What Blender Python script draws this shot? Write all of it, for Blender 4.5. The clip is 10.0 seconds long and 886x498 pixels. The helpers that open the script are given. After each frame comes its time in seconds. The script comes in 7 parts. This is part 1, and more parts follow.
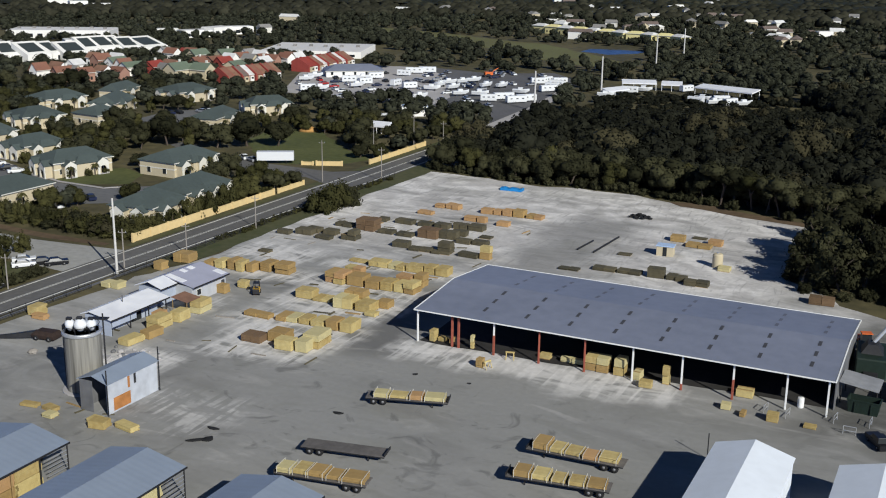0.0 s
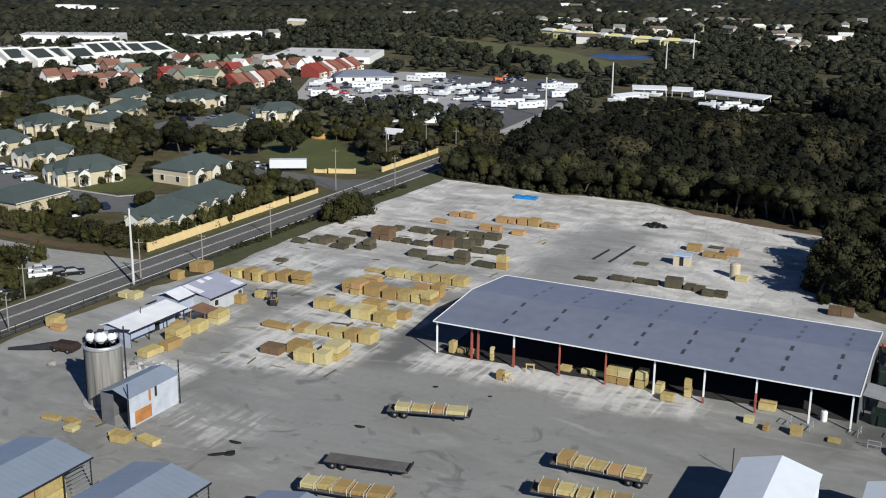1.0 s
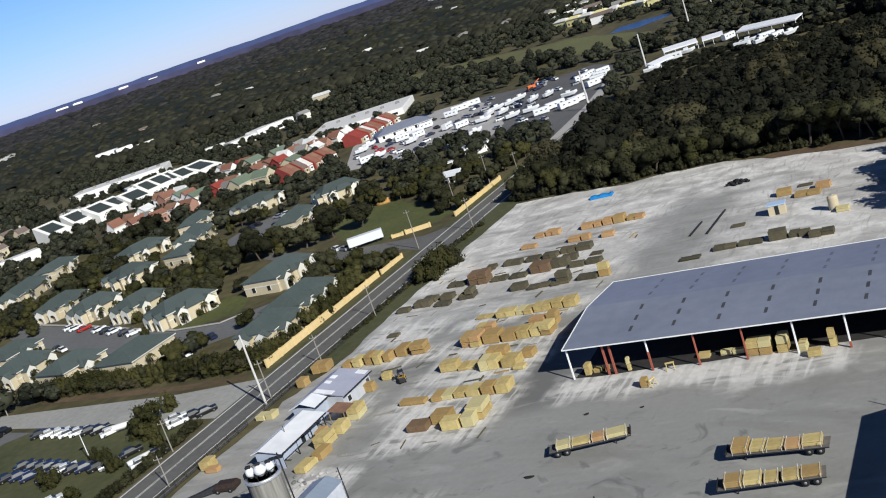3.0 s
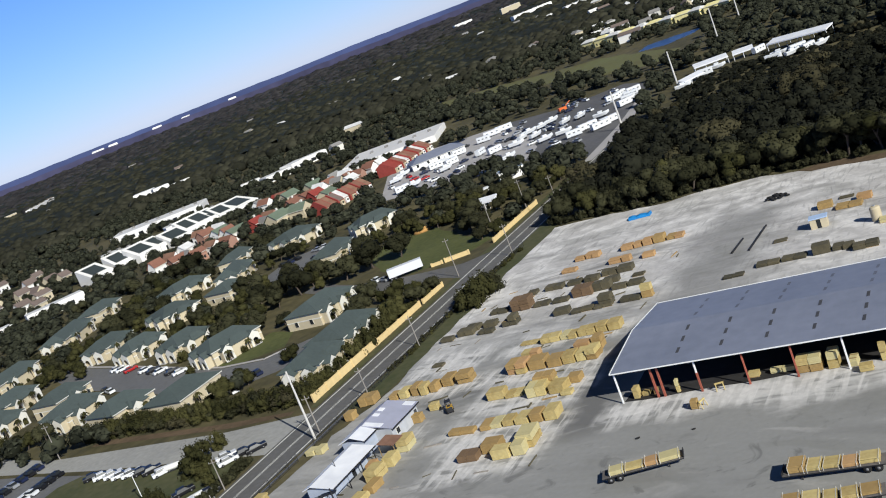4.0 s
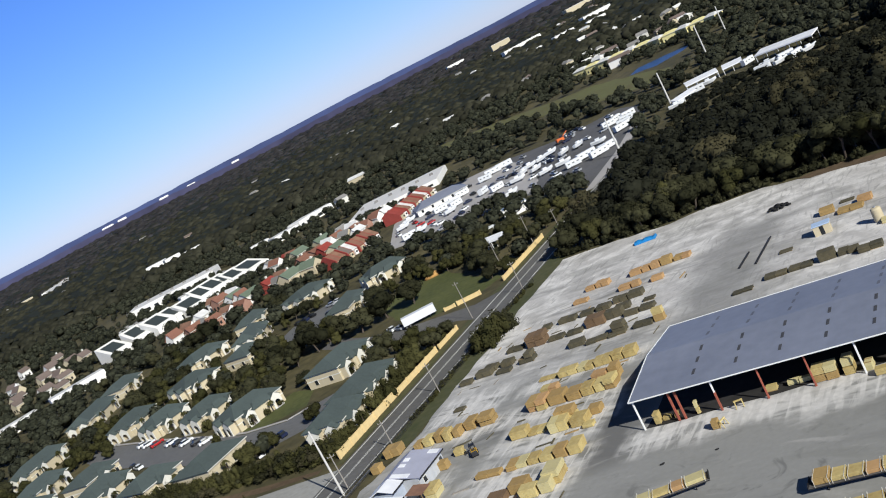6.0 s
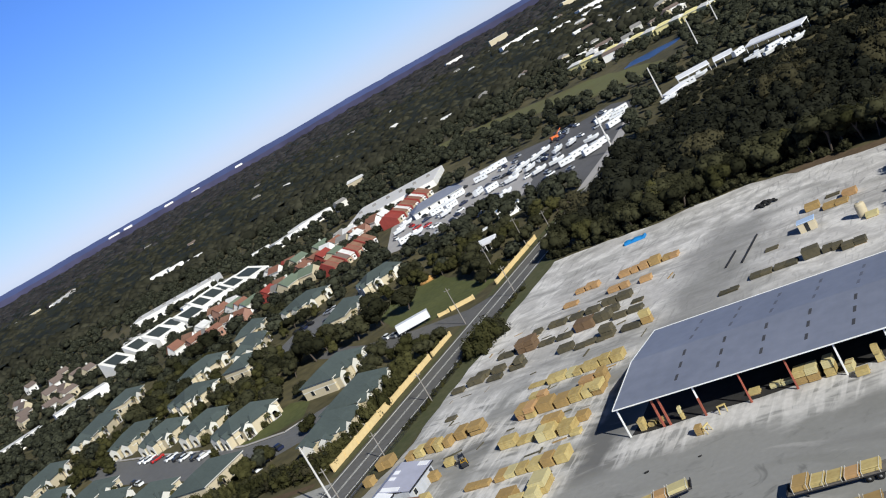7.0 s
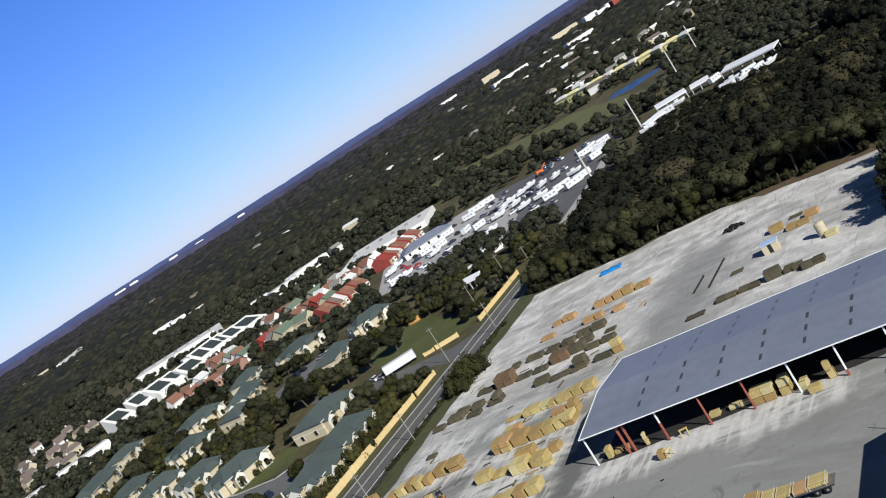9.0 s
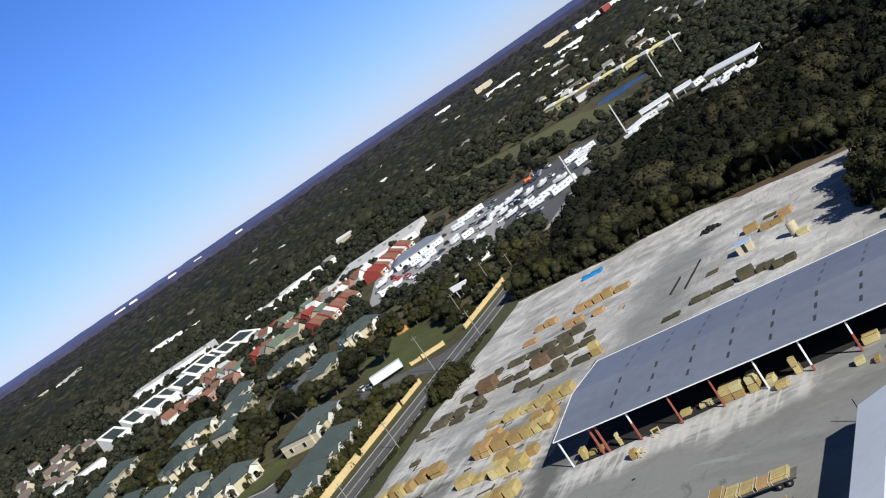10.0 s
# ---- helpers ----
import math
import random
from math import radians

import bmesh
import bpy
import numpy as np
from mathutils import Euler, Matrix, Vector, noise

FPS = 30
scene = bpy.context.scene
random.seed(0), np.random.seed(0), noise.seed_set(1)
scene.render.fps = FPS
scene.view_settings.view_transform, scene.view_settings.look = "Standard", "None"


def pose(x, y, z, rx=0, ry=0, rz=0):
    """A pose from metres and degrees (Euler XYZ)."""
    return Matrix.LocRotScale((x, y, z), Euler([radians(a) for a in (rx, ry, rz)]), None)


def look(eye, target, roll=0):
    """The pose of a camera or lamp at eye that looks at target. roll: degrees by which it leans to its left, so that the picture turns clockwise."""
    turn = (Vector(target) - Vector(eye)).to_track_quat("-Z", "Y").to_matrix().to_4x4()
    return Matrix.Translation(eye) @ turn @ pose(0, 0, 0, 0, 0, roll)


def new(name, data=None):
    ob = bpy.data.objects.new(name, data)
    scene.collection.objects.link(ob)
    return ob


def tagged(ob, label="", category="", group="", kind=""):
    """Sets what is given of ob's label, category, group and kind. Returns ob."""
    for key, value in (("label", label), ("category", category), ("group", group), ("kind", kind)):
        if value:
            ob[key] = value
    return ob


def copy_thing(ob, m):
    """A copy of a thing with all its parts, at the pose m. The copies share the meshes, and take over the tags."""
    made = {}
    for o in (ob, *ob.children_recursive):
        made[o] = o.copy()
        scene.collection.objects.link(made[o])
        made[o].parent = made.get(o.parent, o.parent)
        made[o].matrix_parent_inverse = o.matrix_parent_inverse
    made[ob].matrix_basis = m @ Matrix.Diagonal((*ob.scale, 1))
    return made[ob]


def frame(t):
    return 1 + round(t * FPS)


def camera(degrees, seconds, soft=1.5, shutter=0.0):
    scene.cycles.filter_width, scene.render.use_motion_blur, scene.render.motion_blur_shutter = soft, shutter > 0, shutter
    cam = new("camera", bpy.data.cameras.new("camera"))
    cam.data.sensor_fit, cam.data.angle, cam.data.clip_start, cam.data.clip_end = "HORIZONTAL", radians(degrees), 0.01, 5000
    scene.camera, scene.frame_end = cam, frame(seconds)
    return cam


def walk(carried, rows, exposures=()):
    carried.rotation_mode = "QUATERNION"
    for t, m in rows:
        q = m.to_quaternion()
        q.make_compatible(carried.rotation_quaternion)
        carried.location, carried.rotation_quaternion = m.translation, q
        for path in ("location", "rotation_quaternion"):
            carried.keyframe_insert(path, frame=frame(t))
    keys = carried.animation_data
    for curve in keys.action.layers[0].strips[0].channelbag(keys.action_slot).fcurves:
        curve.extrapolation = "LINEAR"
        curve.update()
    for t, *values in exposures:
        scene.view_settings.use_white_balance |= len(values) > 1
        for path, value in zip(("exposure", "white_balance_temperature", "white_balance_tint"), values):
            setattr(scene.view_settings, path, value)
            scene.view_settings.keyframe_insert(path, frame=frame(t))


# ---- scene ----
cam = camera(43.89, 10.0, soft=1.1)
PATH = [
    (0, (0.880, 1.687, 60.731), (0.765, 3.611, 60.196), 0.73),
    (0.5, (-0.024, 1.836, 60.536), (-0.122, 3.761, 60.004), 1.62),
    (1, (-1.453, 2.351, 61.883), (-1.577, 4.276, 61.353), 0.66),
    (1.5, (-2.485, 2.532, 62.358), (-2.630, 4.459, 61.842), 1.70),
    (2, (-4.181, 2.153, 63.627), (-4.376, 4.085, 63.147), -7.10),
    (2.5, (-3.594, 2.253, 65.242), (-3.816, 4.179, 64.754), -14.90),
    (4, (-4.431, 1.730, 67.518), (-4.739, 3.664, 67.112), -21.56),
    (4.5, (-3.702, 2.276, 68.008), (-3.958, 4.229, 67.661), -20.65),
    (5, (-3.698, 1.655, 67.920), (-3.995, 3.604, 67.583), -23.72),
    (6.5, (-0.208, 0.516, 68.223), (-0.510, 2.465, 67.892), -28.35),
    (7, (2.796, 1.691, 68.351), (2.477, 3.638, 68.021), -29.57),
    (7.5, (3.859, 0.033, 68.160), (3.567, 1.987, 67.845), -30.59),
    (8, (5.902, -0.952, 67.592), (5.622, 1.007, 67.306), -31.03),
    (8.5, (7.811, -1.467, 66.622), (7.499, 0.489, 66.344), -32.14),
    (9, (9.917, -1.637, 65.345), (9.622, 0.323, 65.081), -32.52),
    (9.5, (12.234, -2.128, 64.671), (11.968, -0.163, 64.414), -33.48),
    (10, (13.765, -3.445, 62.614), (13.481, -1.480, 62.366), -33.96),
]
walk(cam, [(t, look(eye, target, roll)) for t, eye, target, roll in PATH], [(0.0, -0.05), (0.5, 0.08), (0.8, 0.10), (1.5, 0.13), (2.5, 0.17), (10, 0.19)])

# ---- world, sun and sky ----
SUN_FROM = Vector((5.2, -8.1, 5.5)).normalized()
world = bpy.data.worlds.new("sky")
scene.world = world
world.use_nodes = True
wn = world.node_tree
sky = wn.nodes.new("ShaderNodeTexSky")
sky.sky_type = "NISHITA"
sky.sun_disc = False
sky.sun_elevation = math.asin(SUN_FROM.z)
sky.sun_rotation = math.atan2(SUN_FROM.x, SUN_FROM.y)
sky.air_density, sky.dust_density, sky.ozone_density = 1.0, 0.0, 5.0
bg = wn.nodes["Background"]
bg.inputs["Strength"].default_value = 0.055
clean = wn.nodes.new("ShaderNodeMix")
clean.data_type, clean.blend_type = "RGBA", "MULTIPLY"
clean.inputs["Factor"].default_value = 1.0
# The air's tint: lilac-white haze low down, deep clear blue above it.
air = wn.nodes.new("ShaderNodeTexCoord")
up = wn.nodes.new("ShaderNodeSeparateXYZ")
tone = wn.nodes.new("ShaderNodeValToRGB")
wn.links.new(air.outputs["Generated"], up.inputs["Vector"])
wn.links.new(up.outputs["Z"], tone.inputs["Fac"])
tone.color_ramp.elements[0].position, tone.color_ramp.elements[0].color = 0.0, (1.00, 1.20, 2.05, 1)
tone.color_ramp.elements[1].position, tone.color_ramp.elements[1].color = 1.0, (0.42, 0.36, 0.29, 1)
clear_air = tone.color_ramp.elements.new(0.55)
clear_air.color = (0.40, 0.42, 0.41, 1)
haze = tone.color_ramp.elements.new(0.27)
haze.color = (0.68, 1.10, 1.98, 1)
wn.links.new(tone.outputs["Color"], clean.inputs["B"])
wn.links.new(sky.outputs["Color"], clean.inputs["A"])
wn.links.new(clean.outputs["Result"], bg.inputs["Color"])
sun = new("sun", bpy.data.lights.new("sun", "SUN"))
sun.data.energy, sun.data.angle, sun.data.color = 5.0, radians(0.53), (0.98, 0.975, 0.90)
sun.matrix_world = look(SUN_FROM * 300, (0, 0, 0))


# ---- materials ----
def mat(name, color, rough=0.8, metal=0.0, vary=0.25, small=2.0, large=0.15, bump=0.15, tint=None, rnd=0.0, island=False, spec=0.3, stretch=None):
    """A surface whose colour drifts at two scales, with fine relief; rnd varies it from object to object."""
    m = bpy.data.materials.new(name)
    m.use_nodes = True
    nt = m.node_tree
    p = nt.nodes["Principled BSDF"]
    p.inputs["Roughness"].default_value, p.inputs["Metallic"].default_value = rough, metal
    p.inputs["Specular IOR Level"].default_value = spec
    geo = nt.nodes.new("ShaderNodeTexCoord")
    n1, n2 = nt.nodes.new("ShaderNodeTexNoise"), nt.nodes.new("ShaderNodeTexNoise")
    n1.inputs["Scale"].default_value, n2.inputs["Scale"].default_value = small, large
    n1.inputs["Detail"].default_value, n2.inputs["Detail"].default_value = 5, 3
    place = geo.outputs["Object"]
    if stretch:
        mp = nt.nodes.new("ShaderNodeMapping")
        mp.inputs["Scale"].default_value = stretch
        nt.links.new(place, mp.inputs["Vector"])
        place = mp.outputs["Vector"]
    for n in (n1, n2):
        nt.links.new(place, n.inputs["Vector"])
    add = nt.nodes.new("ShaderNodeMath")
    add.operation = "ADD"
    nt.links.new(n1.outputs["Fac"], add.inputs[0])
    nt.links.new(n2.outputs["Fac"], add.inputs[1])
    last = add.outputs[0]
    lo, hi = 0.6, 1.4
    if rnd:
        src = nt.nodes.new("ShaderNodeNewGeometry" if island else "ShaderNodeObjectInfo")
        k = nt.nodes.new("ShaderNodeMath")
        k.operation = "MULTIPLY_ADD"
        k.inputs[1].default_value = rnd
        nt.links.new(src.outputs["Random Per Island" if island else "Random"], k.inputs[0])
        nt.links.new(last, k.inputs[2])
        last = k.outputs[0]
        hi += rnd
    ramp = nt.nodes.new("ShaderNodeMapRange")
    ramp.inputs["From Min"].default_value, ramp.inputs["From Max"].default_value = lo, hi
    nt.links.new(last, ramp.inputs["Value"])
    mix = nt.nodes.new("ShaderNodeMix")
    mix.data_type = "RGBA"
    c2 = tint or color
    mix.inputs["A"].default_value = (*[c * (1 - vary) for c in color], 1)
    mix.inputs["B"].default_value = (*[min(1, c * (1 + vary)) for c in c2], 1)
    nt.links.new(ramp.outputs["Result"], mix.inputs["Factor"])
    nt.links.new(mix.outputs["Result"], p.inputs["Base Color"])
    if bump:
        b = nt.nodes.new("ShaderNodeBump")
        b.inputs["Strength"].default_value, b.inputs["Distance"].default_value = bump, 0.1
        nt.links.new(n1.outputs["Fac"], b.inputs["Height"])
        nt.links.new(b.outputs["Normal"], p.inputs["Normal"])
    return m


def ribbed(m, axis, pitch, depth=0.03, strength=0.5):
    """Adds the relief of corrugated or boarded stuff across one local axis."""
    nt = m.node_tree
    p = nt.nodes["Principled BSDF"]
    tc = nt.nodes.new("ShaderNodeTexCoord")
    w = nt.nodes.new("ShaderNodeTexWave")
    w.bands_direction = axis
    w.inputs["Scale"].default_value = 0.314 / pitch
    b = nt.nodes.new("ShaderNodeBump")
    b.inputs["Strength"].default_value, b.inputs["Distance"].default_value = strength, depth
    nt.links.new(tc.outputs["Object"], w.inputs["Vector"])
    nt.links.new(w.outputs["Fac"], b.inputs["Height"])
    if p.inputs["Normal"].links:
        nt.links.new(p.inputs["Normal"].links[0].from_socket, b.inputs["Normal"])
    nt.links.new(b.outputs["Normal"], p.inputs["Normal"])
    return m


# ---- mesh tools ----
class Mesh:
    """Collects faces; points are local metres."""

    def __init__(self):
        self.v, self.f = [], []

    def face(self, *pts):
        n = len(self.v)
        self.v += [tuple(p) for p in pts]
        self.f.append(tuple(range(n, n + len(pts))))
        return self

    def box(self, x0, x1, y0, y1, z0, z1, c=0.0):
        """A box, with its edges cut by c."""
        n = len(self.v)
        if c <= 0:
            self.v += [(x, y, z) for z in (z0, z1) for y in (y0, y1) for x in (x0, x1)]
            self.f += [tuple(n + i for i in q) for q in ((0, 2, 3, 1), (4, 5, 7, 6), (0, 1, 5, 4), (2, 6, 7, 3), (0, 4, 6, 2), (1, 3, 7, 5))]
            return self
        ring = lambda s, z: [(x0 + s, y0 + c, z), (x0 + c, y0 + s, z), (x1 - c, y0 + s, z), (x1 - s, y0 + c, z), (x1 - s, y1 - c, z), (x1 - c, y1 - s, z), (x0 + c, y1 - s, z), (x0 + s, y1 - c, z)]
        return self.loft([ring(0, z0), ring(0, z1 - c), ring(c * 0.7, z1)])

    def loft(self, rings, caps=True):
        n, k = len(self.v), len(rings[0])
        for r in rings:
            self.v += [tuple(p) for p in r]
        for j in range(len(rings) - 1):
            for i in range(k):
                a, b = n + j * k + i, n + j * k + (i + 1) % k
                self.f.append((a, b, b + k, a + k))
        if caps:
            self.f.append(tuple(range(n + k - 1, n - 1, -1)))
            self.f.append(tuple(range(n + (len(rings) - 1) * k, n + len(rings) * k)))
        return self

    def rod(self, p, q, r0, r1=None, k=8):
        p, q = Vector(p), Vector(q)
        r1 = r0 if r1 is None else r1
        w = (q - p).normalized()
        s = w.orthogonal().normalized()
        t = w.cross(s)
        circ = lambda o, r: [o + r * (math.cos(a) * s + math.sin(a) * t) for a in (2 * math.pi * i / k for i in range(k))]
        return self.loft([circ(p, r0), circ(q, r1)])

    def turned(self, profile, k=24, o=(0, 0)):
        """A solid of revolution about z from rows of (radius, z)."""
        return self.loft([[(o[0] + r * math.cos(2 * math.pi * i / k), o[1] + r * math.sin(2 * math.pi * i / k), z) for i in range(k)] for r, z in profile])

    def slab(self, pts, t):
        """A plate with the outline pts (upper face) and thickness t straight down."""
        return self.loft([[(x, y, z - t) for x, y, z in pts], pts])

    def data(self, name, m, smooth=False):
        d = bpy.data.meshes.new(name)
        d.from_pydata(self.v, [], self.f)
        if m:
            d.materials.append(m)
        if smooth:
            d.polygons.foreach_set("use_smooth", [True] * len(d.polygons))
        d.update()
        return d


def part(name, shape, m, parent, label="", at=None, smooth=False):
    """One mesh object under a thing or a part; shape is a Mesh or finished mesh data."""
    ob = new(name, shape.data(name, m, smooth) if isinstance(shape, Mesh) else shape)
    ob.parent = parent
    if at is not None:
        ob.matrix_local = at
    return tagged(ob, label) if label else ob


def thing(name, m, label, category, group="", kind=""):
    ob = new(name)
    ob.matrix_world = m
    return tagged(ob, label, category, group, kind)


def solid(name, shape, material, m, label="", category="", group="", kind="", smooth=False):
    ob = new(name, shape.data(name, material, smooth))
    ob.matrix_world = m
    return tagged(ob, label, category, group, kind)


# The yard's own axes: along the open shed's front, and away from it towards the wood.
YARD = pose(-12.87, 165.1, 0, 0, 0, -22.8)
YARD_INV = YARD.inverted()


def plan(a, b):
    """From paces along the stack rows, which lie slightly askew to the shed, to metres on the yard's axes."""
    return 0.991 * a + 0.005 * b, 0.953 * b + 0.052 * a


def yard(a, b, z=0.0, turn=0.0):
    x, y = plan(a, b)
    return YARD @ pose(x, y, z, 0, 0, turn)


def yard_xy(a, b):
    p = YARD @ Vector((*plan(a, b), 0))
    return p.x, p.y


def to_yard(x, y):
    """The paces at a place."""
    p = YARD_INV @ Vector((x, y, 0))
    det = 0.991 * 0.953 - 0.005 * 0.052
    return (0.953 * p.x - 0.005 * p.y) / det, (0.991 * p.y - 0.052 * p.x) / det


def land(x, y):
    """The same for paces counted east and north over the whole land."""
    p = pose(-15.7, 178.4, 0, 0, 0, -21).inverted() @ Vector((x, y, 0))
    return yard_xy(p.x, p.y)


def at_land(x, y, z=0.0, turn=0.0):
    u, v = land(x, y)
    return pose(u, v, z, 0, 0, turn)

# ---- the palette ----
M_GROUND = mat("scrub_ground", (0.045, 0.047, 0.022), 0.95, vary=0.5, small=0.25, large=0.02, tint=(0.09, 0.075, 0.035), bump=0.4)
M_GRASS = mat("grass", (0.07, 0.088, 0.024), 0.95, vary=0.3, small=0.6, large=0.05, tint=(0.085, 0.09, 0.03), bump=0.4)
M_WORNGRASS = mat("worn_car_park_grass", (0.070, 0.090, 0.029), 0.95, vary=0.4, small=0.5, large=0.06, tint=(0.075, 0.07, 0.035), bump=0.4)
M_DRYGRASS = mat("dry_grass", (0.155, 0.13, 0.052), 0.95, vary=0.35, small=0.3, large=0.02, tint=(0.10, 0.11, 0.04), bump=0.4)
M_DIRT = mat("brown_dirt", (0.11, 0.075, 0.045), 0.95, vary=0.4, small=0.6, large=0.06, bump=0.4)
M_ASPHALT = mat("asphalt", (0.122, 0.118, 0.114), 0.9, vary=0.25, small=0.8, large=0.05)
M_LOT = mat("grey_lot_asphalt", (0.138, 0.138, 0.142), 0.9, vary=0.2, small=0.7, large=0.05)
M_PALE = mat("pale_concrete", (0.38, 0.362, 0.36), 0.9, vary=0.15, small=1.0, large=0.08)
M_PAINT = mat("road_paint", (0.68, 0.67, 0.62), 0.8, vary=0.2, small=3)
M_ROOFBLUE = ribbed(mat("blue_grey_roof_steel", (0.188, 0.208, 0.272), 0.55, 0.1, vary=0.10, small=0.5, large=0.06, tint=(0.208, 0.225, 0.288), bump=0.03), "X", 0.9, 0.03, 0.12)
M_SKYLIGHT = mat("dirty_fibreglass", (0.06, 0.06, 0.066), 0.6, vary=0.3, small=1.5, large=0.3)
M_SKYLIGHTPALE = mat("pale_fibreglass", (0.115, 0.12, 0.15), 0.6, vary=0.3, small=1.5, large=0.3)
M_WHITESTEEL = mat("white_painted_steel", (0.78, 0.78, 0.76), 0.5, vary=0.08, small=1.5, large=0.2, bump=0.03)
M_REDSTEEL = mat("red_primer_steel", (0.30, 0.085, 0.055), 0.7, vary=0.3, small=1.5, large=0.4)
M_DARKSTEEL = mat("dark_steel", (0.03, 0.03, 0.033), 0.6, 0.3, vary=0.3)
M_WALLDARK = mat("weathered_tin", (0.16, 0.16, 0.165), 0.7, 0.2, vary=0.25, small=0.8, large=0.2)
M_DARKFLOOR = mat("near_black_floor", (0.028, 0.026, 0.025), 0.95, vary=0.4, small=0.8, large=0.12, bump=0.3)
M_TENT = mat("white_fabric", (0.72, 0.76, 0.82), 0.7, vary=0.07, small=0.6, large=0.1, bump=0.08)
M_PINE = mat("fresh_pine", (0.41, 0.28, 0.10), 0.8, vary=0.24, small=1.6, large=0.4, rnd=0.9, tint=(0.51, 0.42, 0.19))
M_PINEDARK = mat("aged_pine", (0.35, 0.232, 0.092), 0.85, vary=0.22, small=1.6, large=0.4, rnd=0.7)
M_ORANGEWOOD = mat("orange_lumber", (0.43, 0.26, 0.12), 0.85, vary=0.2, small=1.4, large=0.4, rnd=0.6)
M_TREATED = mat("treated_green_lumber", (0.062, 0.06, 0.042), 0.9, vary=0.3, small=1.4, large=0.4, rnd=0.8, tint=(0.105, 0.088, 0.052))
M_BROWNWOOD = mat("brown_lumber", (0.155, 0.098, 0.055), 0.9, vary=0.3, small=1.4, large=0.4, rnd=0.8)
M_PALEPINE = mat("pale_sapwood", (0.52, 0.45, 0.235), 0.8, vary=0.15, small=1.6, large=0.4, rnd=0.6)
for _m in (M_PALEPINE, M_BROWNWOOD, M_PINE, M_PINEDARK, M_ORANGEWOOD, M_TREATED):
    ribbed(_m, "Z", 0.14, 0.05, 0.5)
M_PALLET = mat("bare_timber", (0.30, 0.20, 0.09), 0.9, vary=0.3)
M_SILO = mat("streaked_concrete", (0.10, 0.094, 0.082), 0.85, vary=0.45, small=2.6, large=0.9, tint=(0.25, 0.238, 0.21), stretch=(1, 1, 0.035))
M_HOPPER = mat("bright_hopper_steel", (0.74, 0.75, 0.77), 0.45, 0.1, vary=0.08, small=1.2, large=0.3, bump=0.03)
M_GALV = mat("galvanised_steel", (0.55, 0.56, 0.58), 0.4, 0.6, vary=0.12, small=1.2, large=0.3, bump=0.05)
M_RUST = mat("rusty_sheet", (0.40, 0.17, 0.055), 0.85, vary=0.35, small=1.2, large=0.4)
M_CREAM = mat("cream_stucco", (0.50, 0.43, 0.30), 0.9, vary=0.10, small=1.0, large=0.1, rnd=0.3)
M_WHITEWALL = mat("white_stucco", (0.78, 0.76, 0.72), 0.85, vary=0.08, small=1.0, large=0.1)
M_TRIM = mat("off_white_trim", (0.62, 0.60, 0.54), 0.85, vary=0.1, small=1.0, large=0.1)
M_GREENROOF = mat("green_grey_shingle", (0.064, 0.082, 0.079), 0.9, vary=0.25, small=1.2, large=0.12, rnd=0.4, bump=0.3)
M_REDROOF = mat("red_roof", (0.25, 0.045, 0.035), 0.75, vary=0.2, small=0.8, large=0.15)
M_TERRA = mat("terracotta_roof", (0.205, 0.096, 0.066), 0.85, vary=0.25, small=0.8, large=0.15, rnd=0.4)
M_SAGE = mat("sage_roof", (0.125, 0.158, 0.115), 0.85, vary=0.2, small=0.8, large=0.15, rnd=0.3)
M_GREYROOF = mat("grey_roof", (0.22, 0.21, 0.20), 0.85, vary=0.25, small=0.8, large=0.1, rnd=0.6)
M_PANEL = mat("dark_roof_panel", (0.045, 0.055, 0.055), 0.5, vary=0.2)
M_GLASS = mat("window_glass", (0.02, 0.023, 0.026), 0.25, vary=0.1, bump=0, spec=0.3)
M_YELLOWWALL = mat("ochre_wall", (0.64, 0.48, 0.235), 0.9, vary=0.12, small=1.0, large=0.1)
M_WOODPOLE = mat("grey_wood_pole", (0.26, 0.235, 0.21), 0.9, vary=0.2, small=2)
M_PALEPOLE = mat("pale_concrete_pole", (0.55, 0.53, 0.50), 0.85, vary=0.15, small=2)
M_WHITECAR = mat("white_car_paint", (0.66, 0.67, 0.68), 0.4, vary=0.03, bump=0, spec=0.3)
M_BLACKCAR = mat("black_car_paint", (0.012, 0.012, 0.014), 0.4, vary=0.1, bump=0, spec=0.3)
M_REDCAR = mat("red_car_paint", (0.35, 0.015, 0.015), 0.4, vary=0.05, bump=0, spec=0.3)
M_BLUECAR = mat("blue_car_paint", (0.012, 0.018, 0.05), 0.4, vary=0.05, bump=0, spec=0.3)
M_GREYCAR = mat("silver_car_paint", (0.38, 0.39, 0.41), 0.3, 0.4, vary=0.05, bump=0, spec=0.3)
M_TYRE = mat("tyre_rubber", (0.015, 0.015, 0.016), 0.9, vary=0.2)
M_BLUETARP = mat("blue_tarpaulin", (0.015, 0.19, 0.48), 0.5, vary=0.15, small=1.5)
M_YELLOWPAINT = mat("yellow_machine_paint", (0.55, 0.32, 0.03), 0.5, vary=0.15)
M_ORANGEPAINT = mat("orange_machine_paint", (0.60, 0.13, 0.03), 0.5, vary=0.15)
M_MACHGREEN = mat("green_machine_paint", (0.013, 0.024, 0.018), 0.6, vary=0.3)
M_WATER = mat("pond_water", (0.022, 0.034, 0.06), 0.3, vary=0.1, bump=0.02, small=0.2, spec=0.4)
M_BARK = mat("bark", (0.09, 0.07, 0.055), 0.95, vary=0.3, small=3)
